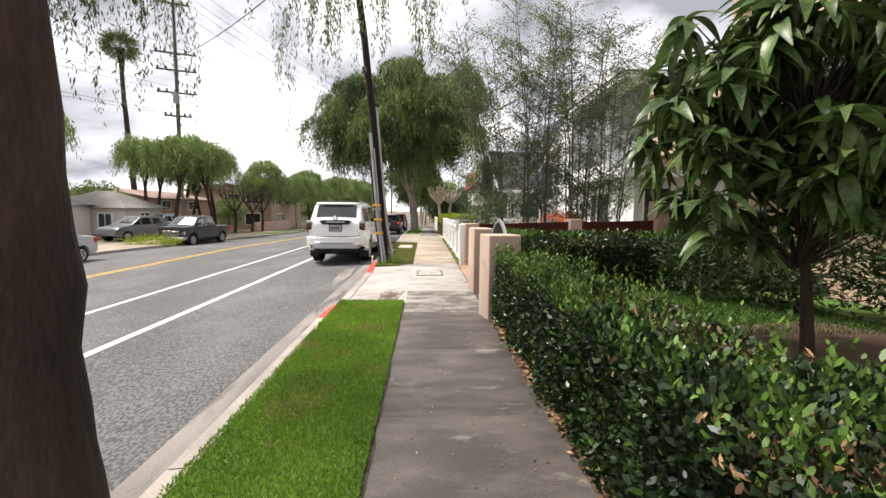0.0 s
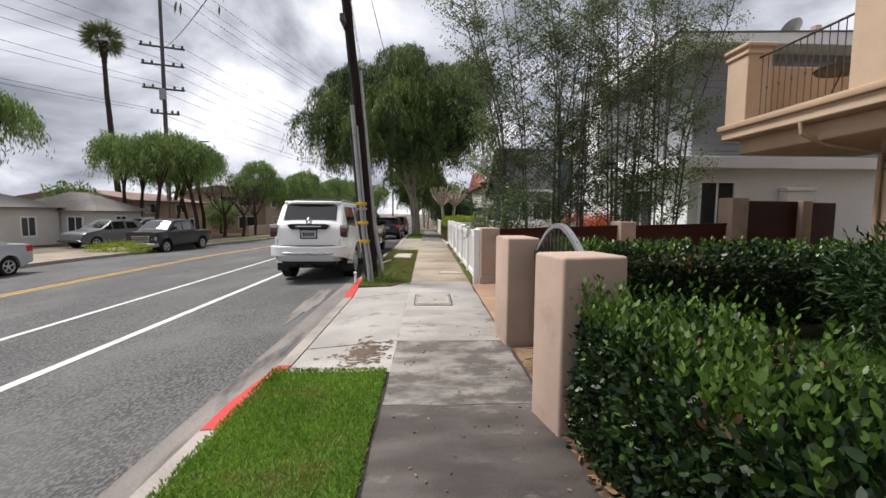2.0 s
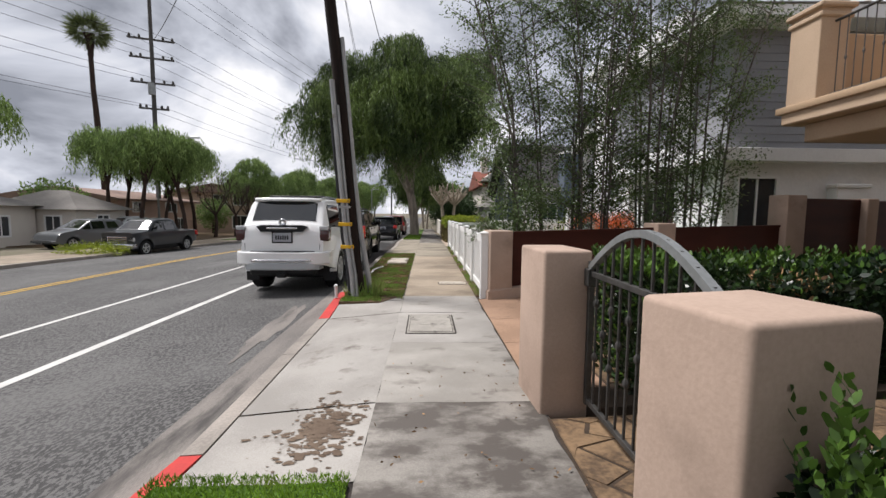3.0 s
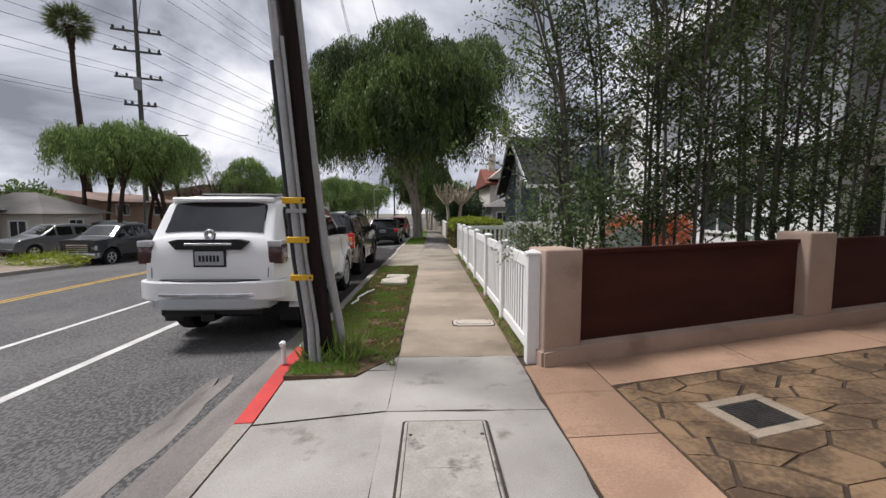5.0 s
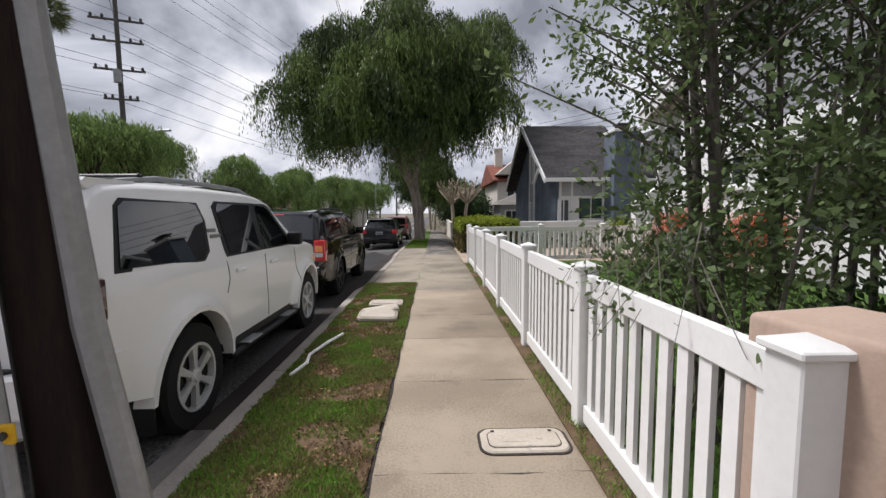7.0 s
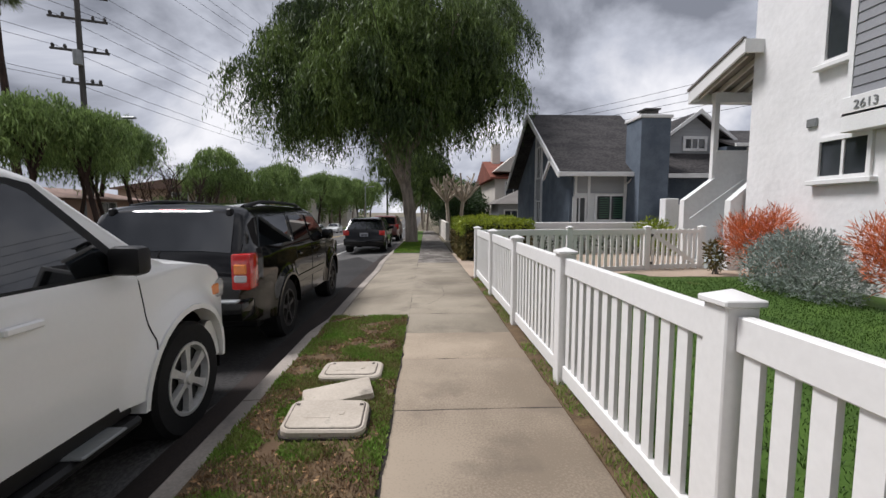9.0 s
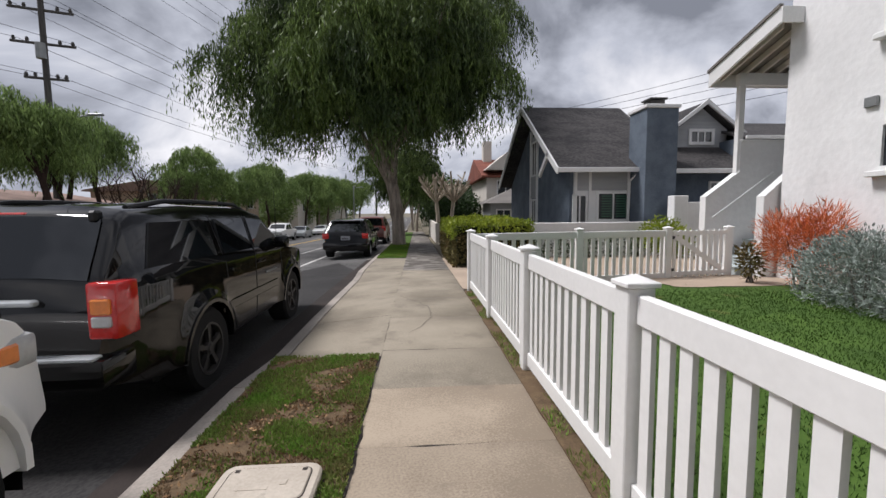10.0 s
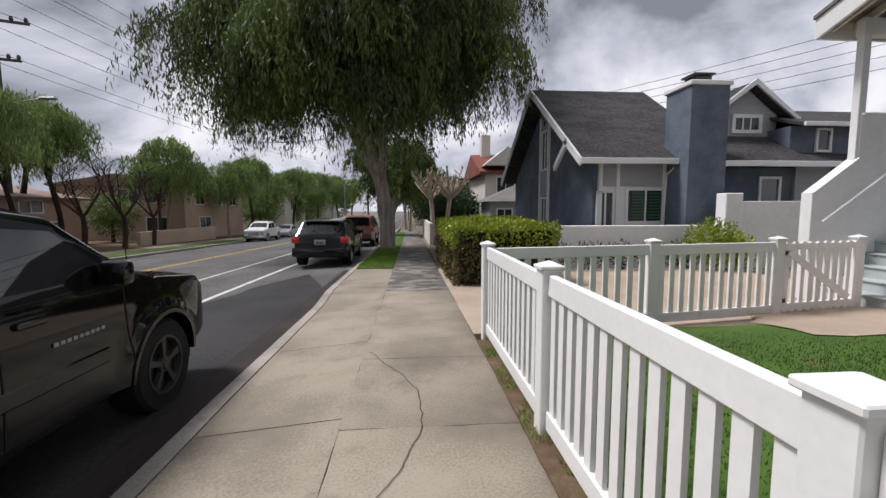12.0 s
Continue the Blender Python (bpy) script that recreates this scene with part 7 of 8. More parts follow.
ta = street_tree("weeping_tree", "weeping street tree with pale leaning trunk", far_at(-19.8, 36), 21, 8.8, 2.7, 0.5, M_BARK_DARK, n=310, droop=1.9, leaf_s=(0.31, 0.056))
tb_ = street_tree("weeping_tree", "weeping street tree with rounded crown", far_at(-20.5, 57, 40), 22, 9.6, 3.7, 0.5, M_BARK, n=430, droop=2.2, leaf_s=(0.38, 0.075))
for x, y, r, s in ((-20.8, 40.5, 33, 0.85), (-22.0, 44.5, 210, 0.95), (-19.3, 54.0, 140, 0.8), (-28.5, 31.5, 70, 1.25), (-22.6, 37.0, 130, 1.0), (-17.6, 38, 200, 0.97), (-22.3, 48, 250, 1.1), (-26.8, 50, 20, 1.3), (-24.2, 41, 90, 1.0), (-18.5, 72, 260, 1.15), (-17.5, 86, 10, 1.2), (-17, 102, 80, 1.3), (-16, 120, 150, 1.4), (-16, 142, 20, 1.5)):
    copy_thing(ta, far_at(x, y, r, s))
for x, y, r, s in ((-18.5, 65, 120, 0.9), (-18, 79, 200, 0.95), (-17, 94, 300, 1.0), (-16, 111, 40, 1.1), (-16, 131, 90, 1.2), (1.0, 64, 10, 0.9), (0.4, 80, 80, 0.95), (0.2, 96, 160, 1.0), (0.0, 114, 220, 1.1), (0.5, 137, 20, 1.2)):
    copy_thing(tb_, pose(x, y, fwd(y), 0, 0, r) @ Matrix.Diagonal((s, s, s, 1)) if x > -5 else far_at(x, y, r, s))

# Big pepper tree ahead, and a second one behind it
PEPPER_LIMBS = ((-4.0, 0.5, 9.4), (2.8, 0.8, 8.8), (0.2, -3.0, 9.6), (-1.0, 3.5, 9.8), (-5.0, -1.6, 9.2), (3.2, -0.6, 8.8), (-0.8, 0.3, 11.4), (2.2, 3.2, 10.2), (-3.0, -3.2, 10.0), (2.4, -3.4, 10.2))
PEPPER_CLUMPS = ((-5.6, -0.6, 10.6), (2.6, -1.0, 7.8), (1.4, 0.8, 7.8), (-1.7, -3.2, 8.6), (0.4, 0.8, 12.2), (-3.0, 1.0, 11.6), (3.2, 0.2, 11.2), (-6.0, -0.5, 8.6), (-6.4, 0.5, 10.2), (-3.6, -1.8, 8.2), (3.4, 0, 10.0), (-4.8, -0.8, 7.6), (-3.4, -1.6, 7.4), (-1.8, 0.2, 7.8), (0.3, -1.2, 8.2), (1.6, 0.4, 7.6), (-5.6, 0.6, 8.0), (-0.6, -2.2, 10.8), (-5.0, 1.0, 10.6), (1.0, -2.5, 9.2), (-2.6, -1.0, 9.0), (-0.8, 0.6, 9.6), (0.8, 1.2, 10.6))


def pepper_tree(label, at, n, per, leaf):
    """A leaning trunk, spreading limbs, and hanging sprays in separate rounded clumps."""
    ob = thing("pepper_tree", label, "tree", at=at)
    rg = np.random.default_rng(31)
    bm = B()
    trunk_bm(bm, [(0, 0, -0.2), (-0.05, 0, 1.2), (-0.25, 0.1, 2.6), (-0.75, 0.1, 4.2), (-1.0, 0.2, 5.6)], 0.36, 0.27, 12, 0.12, 3)
    part("trunk", bm, M_BARK, ob, angle=60)
    for k, t in enumerate(PEPPER_LIMBS):
        bm = B()
        trunk_bm(bm, [(-0.8 if k % 2 else -0.3, 0.1, 4.2 if k % 2 else 2.8), (t[0] * 0.45, t[1] * 0.4, 6.0), t], 0.19, 0.05, 8, 0.12, 40 + k)
        part("limb", bm, M_BARK, ob, angle=60)
    tufts = []
    for l in PEPPER_LIMBS + PEPPER_CLUMPS:
        for k in range(5):
            tufts.append((l[0] + rg.normal() * 1.1, l[1] + rg.normal() * 1.1, l[2] + rg.normal() * 0.75, rg.uniform(0.65, 1.25), rg.uniform(0.65, 1.25), rg.uniform(0.5, 0.9)))
    leaf_part("crown", [strands(rg, tufts, n, per, 2.4, leaf, 0.09)], M_LEAF_PEPPER, ob)
    return ob


pepper_tree("large weeping pepper tree with grey trunk", pose(0.05, 37.0, fwd(37)) @ Matrix.Diagonal((1.0, 1.0, 1.08, 1)), 12000, 30, (0.26, 0.052))
pepper_tree("smaller weeping pepper tree farther along the street", pose(-0.4, 53, fwd(53), 0, 0, 120) @ Matrix.Diagonal((0.62, 0.62, 0.62, 1)), 2600, 22, (0.5, 0.09))

# Tree at the start, trunk beside the walk, with hanging sprays
nt = thing("pepper_tree", "street tree with thick dark trunk and hanging sprays", "tree", at=pose(-0.70, 1.80, 0))
bm = B()
trunk_bm(bm, [(0.03, 0, -0.1), (-0.02, 0, 0.6), (-0.05, 0, 1.6), (-0.08, 0, 2.6), (-0.10, 0.1, 3.6)], 0.235, 0.20, 16, 0.06, 8)
part("trunk", bm, M_BARK_DARK, nt, angle=60)
rg = np.random.default_rng(33)
lobes = []
for k, t in enumerate(((-1.6, 2.6, 4.1), (0.5, 3.0, 4.35), (-3.4, 0.5, 4.6), (0.5, -2.0, 5.0), (-1.2, -3.0, 5.0))):
    bm = B()
    trunk_bm(bm, [(-0.34, 0.1, 3.4), (t[0] * 0.5, t[1] * 0.5, 4.3), t], 0.13, 0.04, 8, 0.1, 60 + k)
    part("limb", bm, M_BARK_DARK, nt, angle=60)
    lobes.append((*t, 1.3, 1.3, 0.6))
tuft = []
for l in lobes:
    for k in range(7):
        tuft.append((l[0] + rg.normal() * 0.6, l[1] + rg.normal() * 0.45, l[2] + 0.25 + rg.normal() * 0.15, 0.3, 0.3, 0.2))
leaf_part("crown", [strands(rg, tuft, 400, 210, 1.7, (0.055, 0.0105), 0.022)], M_LEAF_PEPPER, nt)

# Slender multi-stemmed trees behind the brown fence
rg = np.random.default_rng(35)
for c, (cx, cy, n, hh, sway, lowest) in enumerate(((3.15, 13.3, 6, 7.4, -0.9, 0.26), (4.45, 13.3, 7, 8.2, 0.0, 0.14), (5.75, 13.4, 7, 7.8, 0.1, 0.14), (3.85, 13.6, 3, 6.8, -0.1, 0.16), (6.8, 13.5, 5, 7.2, 0.2, 0.14))):
    sl = thing("slender_tree", "slender multi-stemmed tree with small grey-green leaves", "tree", "slender trees", at=pose(cx, cy, 0.05))
    chunks = []
    for k in range(n):
        a = rg.uniform(0, 2 * math.pi)
        b0 = (0.28 * math.cos(a), 0.2 * math.sin(a), -0.1)
        d = rg.uniform(0.3, 1.2)
        tp = (d * math.cos(a) * 1.1 + sway, d * math.sin(a) * 0.8, hh * rg.uniform(0.78, 1.0))
        mid = (b0[0] * 0.6 + tp[0] * 0.25, b0[1] * 0.6 + tp[1] * 0.25, tp[2] * 0.5)
        bm = B()
        trunk_bm(bm, [b0, mid, tp], rg.uniform(0.022, 0.040), 0.009, 7, 0.08, c * 10 + k)
        part("stem", bm, M_STEM, sl, angle=60)
        bm = B()
        lob = []
        for j in range(34):
            u = rg.uniform(lowest, 1.0)
            p = Vector(b0).lerp(Vector(mid), u * 2) if u < 0.5 else Vector(mid).lerp(Vector(tp), u * 2 - 1)
            aa, ln = rg.uniform(0, 2 * math.pi), rg.uniform(0.35, 1.3) * (1.3 - u * 0.5)
            q = p + Vector((math.cos(aa) * ln, math.sin(aa) * ln * 0.5, ln * 0.5))
            tube(bm, [p, (p + q) / 2 + Vector((0, 0, 0.05)), q], [0.011, 0.008, 0.004], 4)
            for f_ in (0.45, 0.75, 1.0):
                lob.append((*(p.lerp(q, f_)), 0.24, 0.22, 0.20))
        part("twig", bm, M_STEM, sl, kind="stuff")
        chunks.append(ball_leaves(rg, lob, 3000, (0.058, 0.028), -0.15, 0.05))
    leaf_part("crown", chunks, M_LEAF_SLENDER, sl)


def bush(name, label, at, lobes, n, leaf, material, seed, up=0.3, stems=True, inner=0.4):
    rg = np.random.default_rng(seed)
    ob = thing(name, label, "bush", at=at)
    if stems:
        bm = B()
        for k in range(6):
            l = lobes[k % len(lobes)]
            tube(bm, [(rg.uniform(-0.08, 0.08), rg.uniform(-0.08, 0.08), -0.05), (l[0] * 0.5, l[1] * 0.5, l[2] * 0.5), (l[0], l[1], l[2] + 0.5 * l[5])], [0.02, 0.014, 0.005], 5)
        part("stem", bm, M_STEM, ob)
    leaf_part("foliage", [ball_leaves(rg, lobes, n, leaf, up, inner)], material, ob)
    return ob


bush("overhanging_shrub", "thin leafy shrub spilling over the white fence", pose(2.75, 12.8, 0.02), [(0, 0, 1.1, 0.55, 0.7, 0.6), (-0.5, 0.1, 1.05, 0.40, 0.5, 0.35), (0.1, -0.4, 1.7, 0.5, 0.5, 0.6), (-0.3, 0.5, 1.5, 0.5, 0.5, 0.5), (0.4, 0.2, 0.5, 0.6, 0.8, 0.5), (0.5, 0.3, 1.5, 0.6, 0.6, 0.7)], 5200, (0.062, 0.032), M_LEAF_SLENDER, 41, inner=0.1)
rg = np.random.default_rng(43)
tw = thing("trailing_shrub", "sprawling shrub with twigs hanging over the white fence", "bush", at=pose(2.45, 13.1, 0.02))
twigs, sprays = B(), []
for k in range(18):
    y0 = rg.uniform(-1.1, 0.3)
    end = Vector((-0.62 + rg.normal() * 0.06, y0 + rg.normal() * 0.25, rg.uniform(0.72, 1.12)))
    over = Vector((-0.42, y0 + rg.normal() * 0.1, 1.12 + rg.uniform(0, 0.25)))
    tube(twigs, [(rg.normal() * 0.06, y0 * 0.3, 0.0), (-0.1, y0 * 0.8, 0.8), over, end], [0.005, 0.004, 0.003, 0.0015], 4)
    P = np.array([over.lerp(end, u) for u in rg.uniform(-0.1, 1.0, 10)]) + rg.normal(size=(10, 3)) * 0.02
    D = rg.normal(size=(10, 3)) * 0.9 + np.array([-0.3, 0, -0.1])
    sprays.append(leaves(P, D, 0.038 * rg.uniform(0.6, 1.2, 10), 0.021, rg, True))
part("twig", twigs, M_STEM, tw, kind="stuff")
leaf_part("foliage", sprays, M_LEAF_SLENDER, tw)
bush("garden_shrub", "dark green shrub behind the board fence", pose(4.9, 13.0, 0.02), [(0, 0, 0.55, 0.8, 0.5, 0.6), (0.9, 0.1, 0.5, 0.6, 0.5, 0.55), (-0.9, 0, 0.5, 0.6, 0.5, 0.5)], 4200, (0.08, 0.035), M_LEAF_DARK, 42)
FIRE = [(0, 0, 0.75, 0.50, 0.48, 0.62), (0.15, -0.2, 1.0, 0.36, 0.34, 0.45), (-0.2, 0.2, 0.9, 0.36, 0.36, 0.45)]
bush("firestick_bush", "coral orange stick succulent bush by white wall", pose(7.5, 21.5, 0.0), FIRE, 5200, (0.17, 0.011), M_LEAF_FIRE, 44, 0.9)
bush("firestick_bush", "large coral orange stick succulent bush", pose(7.35, 18.6, 0.0), FIRE, 5200, (0.18, 0.012), M_LEAF_FIRE, 45, 0.9)
bush("silver_bush", "rounded silver-grey leaved bush", pose(7.05, 20.1, 0.0), [(0, 0, 0.45, 0.75, 0.95, 0.55), (0.2, 0.5, 0.55, 0.55, 0.5, 0.5), (-0.1, -0.7, 0.30, 0.55, 0.5, 0.36), (0.1, 0.0, 0.8, 0.5, 0.6, 0.32)], 14000, (0.065, 0.018), M_LEAF_SILVER, 46, 0.6, inner=0.6)
bush("potted_shrub", "small dark shrub at the stair foot", pose(7.15, 22.2, 0.0), [(0, 0, 0.45, 0.22, 0.2, 0.35)], 500, (0.09, 0.04), M_LEAF_BROWN, 47)
bush("wall_shrub", "yellow-green shrub before the garden wall", pose(8.9, 28.0, fwd(28)), [(0, 0, 0.7, 0.75, 0.5, 0.6), (0.6, 0, 0.5, 0.5, 0.4, 0.5)], 2600, (0.11, 0.05), M_LEAF_YELLOW, 48)
for k in range(5):
    bush("wall_shrub", "low dark shrub along the garden wall", pose(4.9 + k * 0.85, 28.3, fwd(28)), [(0, 0, 0.35, 0.4, 0.3, 0.4)], 420, (0.10, 0.035), M_LEAF_DARK, 70 + k)
bush("garden_shrub", "leafy dark shrub beside the tan house", pose(5.6, 7.0, 0.05), [(0, 0, 0.6, 0.75, 0.6, 0.65), (0.5, -0.4, 0.7, 0.5, 0.5, 0.6)], 4200, (0.11, 0.025), M_LEAF_DARK, 49)
for x, y, sd in ((6.4, 5.9, 56), (7.2, 4.9, 57), (7.3, 3.6, 58)):
    bush("garden_shrub", "tall dark shrub against the tan wall", pose(x, y, 0.03), [(0, 0, 0.7, 0.65, 0.6, 0.7), (0.2, -0.3, 1.2, 0.5, 0.5, 0.5), (-0.2, 0.3, 0.5, 0.6, 0.5, 0.5)], 3200, (0.11, 0.035), M_LEAF_DARK, sd)
bush("yellow_shrub", "low yellow-green planting on the far verge", pose(-15.0, 25.2, FAR_Z + fwd(25)), [(0, 0, 0.15, 1.6, 0.7, 0.35)], 2200, (0.16, 0.03), M_LEAF_YELLOW, 50)


def hedge(name, label, x0, x1, y0, y1, h, n, material, seed, leaf=(0.06, 0.03), new_mat=None, sprigs=0, core=0.12, sprig_h=0.16, low_mat=None):
    """A clipped hedge: leaves over all faces of a dark core, and upright shoots on top."""
    rg = np.random.default_rng(seed)
    ob = thing(name, label, "hedge", at=pose((x0 + x1) / 2, (y0 + y1) / 2, fwd((y0 + y1) / 2)))
    w, d = (x1 - x0) / 2, (y1 - y0) / 2
    # Solid box added inside; its near-black colour paints the shade between leaves
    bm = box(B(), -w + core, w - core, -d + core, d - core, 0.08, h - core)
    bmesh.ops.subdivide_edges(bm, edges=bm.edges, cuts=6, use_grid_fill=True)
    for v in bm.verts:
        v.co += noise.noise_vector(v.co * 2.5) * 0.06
    part("core", bm, M_CORE, ob, "solid near-black core painting the shade inside")
    A = [w * h * 2, w * h * 2, d * h * 2, d * h * 2, 4 * w * d]
    f = rg.choice(5, n, p=np.array(A) / sum(A))
    u, v, t = rg.uniform(-1, 1, n), rg.uniform(0, 1, n), rg.exponential(0.05, n)
    P, Nn = np.zeros((n, 3)), np.zeros((n, 3))
    for k in range(5):
        m = f == k
        if k < 2:
            s = -1 if k == 0 else 1
            P[m] = np.stack([u[m] * w, s * (d - t[m]), v[m] * h], 1)
            Nn[m] = (0, s, 0)
        elif k < 4:
            s = -1 if k == 2 else 1
            P[m] = np.stack([s * (w - t[m]), u[m] * d, v[m] * h], 1)
            Nn[m] = (s, 0, 0)
        else:
            P[m] = np.stack([u[m] * w, (v[m] * 2 - 1) * d, h - t[m]], 1)
            Nn[m] = (0, 0, 1)
    bumpy = np.array([noise.noise(Vector((p[0] * 1.8, p[1] * 1.8, p[2] * 1.8 + seed))) for p in P])
    P += Nn * (bumpy * np.where(Nn[:, 2] > 0.5, 0.20, 0.11))[:, None] + rg.normal(size=P.shape) * 0.02
    D = Nn * 0.8 + rg.normal(size=P.shape) * 0.85
    D[:, 2] += 0.6
    kk = rg.uniform(0.55, 1.35, n)
    if low_mat:
        lowm = P[:, 2] < h * 0.62 + bumpy * 0.3
        leaf_part("lower_foliage", [leaves(P[lowm], D[lowm], leaf[0] * kk[lowm], leaf[1] * kk[lowm], rg)], low_mat, ob, "brown twiggy lower side")
        P, D, kk = P[~lowm], D[~lowm], kk[~lowm]
    if new_mat:
        dead = (Nn[:, 2] > 0.5) & (bumpy < -0.08) & (rg.uniform(size=len(P)) < 0.5)
        leaf_part("dead_leaf", [leaves(P[dead], D[dead], leaf[0] * kk[dead], leaf[1] * 0.7 * kk[dead], rg, True)], M_LITTER, ob, "dry brown leaves and twigs in gaps")
        P, D, kk = P[~dead], D[~dead], kk[~dead]
    young = rg.uniform(size=len(P)) < (0.10 if new_mat else 0.0)
    leaf_part("foliage", [leaves(P[~young], D[~young], leaf[0] * kk[~young], leaf[1] * kk[~young], rg, True)], material, ob)
    if young.any():
        leaf_part("young_leaf", [leaves(P[young], D[young], leaf[0] * kk[young], leaf[1] * kk[young], rg, True)], new_mat, ob, "pale green young leaves")
    if sprigs:
        S = np.stack([rg.uniform(-w, w, sprigs), rg.uniform(-d, d, sprigs), np.full(sprigs, h - 0.03)], 1)
        S[:, 1] = -d + 2 * d * np.sqrt(rg.uniform(size=sprigs))
        S[:, 0] = np.where(rg.uniform(size=sprigs) < 0.5, S[:, 0], -w + rg.exponential(0.10, sprigs))
        hh = sprig_h * rg.uniform(0.4, 1.4, sprigs)
        per = 9
        t = np.tile(np.linspace(0.1, 1, per), (sprigs, 1))
        lean2 = rg.normal(size=(sprigs, 1, 3)) * np.array([0.25, 0.25, 0])
        Q = S[:, None, :] + (np.array([0, 0, 1.0]) + lean2) * (t * hh[:, None])[:, :, None]
        ang = np.arange(per) * 2.4 + rg.uniform(0, 6, (sprigs, 1))
        DD = np.stack([np.cos(ang), np.sin(ang), np.full_like(ang, 1.5)], -1)
        leaf_part("young_shoot", [leaves(Q.reshape(-1, 3), DD.reshape(-1, 3), leaf[0] * rg.uniform(0.6, 1.25, sprigs * per), leaf[1] * 0.85, rg, True)], new_mat, ob, "bright young upright shoots")
    return ob


hedge("front_hedge", "glossy green clipped hedge beside the sidewalk", 1.86, 2.74, 0.4, 5.58, 0.76, 70000, M_LEAF_HEDGE, 51, (0.043, 0.023), M_LEAF_NEW, 520, sprig_h=0.21)
hedge("front_hedge", "glossy green clipped hedge behind the walk", 1.9, 3.1, -7, 0.4, 0.72, 9000, M_LEAF_HEDGE, 52, (0.07, 0.04), M_LEAF_NEW, 120)
hedge("back_hedge", "dark clipped hedge along the driveway", 2.55, 6.6, 7.62, 8.5, 0.95, 22000, M_LEAF_HEDGE, 53, (0.055, 0.032), M_LEAF_NEW, 520, sprig_h=0.13)
hedge("yellow_hedge", "boxy hedge, yellow-green on top, brown below", 1.95, 4.1, 26.0, 31.5, 1.26, 26000, M_LEAF_YELLOW, 54, (0.075, 0.04), low_mat=M_LEAF_BROWN)

# Loquat tree in the near garden
lq = thing("loquat_tree", "loquat tree with long drooping ribbed leaves", "tree", at=pose(4.55, 4.1, 0.03))
rg = np.random.default_rng(61)
bm = B()
trunk_bm(bm, [(0.25, 0, -0.1), (0.2, 0, 0.5), (0.1, 0, 1.2), (0, 0, 2.4)], 0.065, 0.03, 8, 0.1, 9)
part("trunk", bm, M_BARK_DARK, lq, angle=60)
lb = B()
NL = 9
rows = []
for k in range(NL):
    t = k / (NL - 1)
    w = 0.040 * math.sin(math.pi * (0.06 + 0.92 * t) ** 0.8) + 0.002
    z = 0.05 * t - 0.19 * t * t
    rows.append([lb.verts.new(p) for p in ((-w, 0.27 * t, z + w * 0.35), (0, 0.27 * t, z), (w, 0.27 * t, z + w * 0.35))])
for a, b in zip(rows, rows[1:]):
    lb.faces.new((a[0], a[1], b[1], b[0]))
    lb.faces.new((a[1], a[2], b[2], b[1]))
for f in lb.faces:
    f.smooth = True
LOQ = bpy.data.meshes.new("leaf")
lb.to_mesh(LOQ)
lb.free()
LOQ.materials.append(M_LEAF_LOQUAT)
tips, extra = [], []
for k in range(190):
    u = rg.normal(size=3)
    u /= np.linalg.norm(u)
    r_ = rg.uniform(0.3, 1.0)
    tip = Vector((u[0] * 1.75 * r_ + 0.05, u[1] * 1.15 * r_, 2.55 + u[2] * 1.6 * r_))
    st_ = Vector((0.05, 0, min(2.3, max(0.9, tip.z - rg.uniform(0.5, 1.1)))))
    bm = tube(B(), [st_, st_.lerp(tip, 0.5) + Vector((0, 0, -0.06)), tip], [0.016, 0.010, 0.005], 5)
    part("limb", bm, M_BARK_DARK, lq)
    tips.append(tip)
    for j in range(13):
        a = j * 2.4
        m = Matrix.Translation(tip - Vector((0, 0, 0.012 * j))) @ Matrix.Rotation(a, 4, "Z") @ Matrix.Rotation(rg.uniform(-1.0, 0.45), 4, "X") @ Matrix.Rotation(rg.uniform(-0.5, 0.5), 4, "Y")
        s = rg.uniform(0.9, 1.5)
        m = m @ Matrix.Diagonal((s, s, s, 1))
        if j < 1:
            o = new("leaf", LOQ)
            o.parent, o.matrix_basis = lq, m
        else:
            extra.append(m)
V = np.array([v.co for v in LOQ.vertices])
F = np.array([list(p.vertices) for p in LOQ.polygons])
ch = []
for m in extra:
    R_ = np.array(m)
    ch.append((V @ R_[:3, :3].T + R_[:3, 3], F))
leaf_part("inner_leaves", ch, M_LEAF_LOQUAT, lq)

# Pollarded bare tree and dark trees ahead
pb = thing("pollarded_tree", "bare pollarded tree with pale knobbly branches", "tree", at=pose(2.95, 45, fwd(45)))
rg = np.random.default_rng(63)
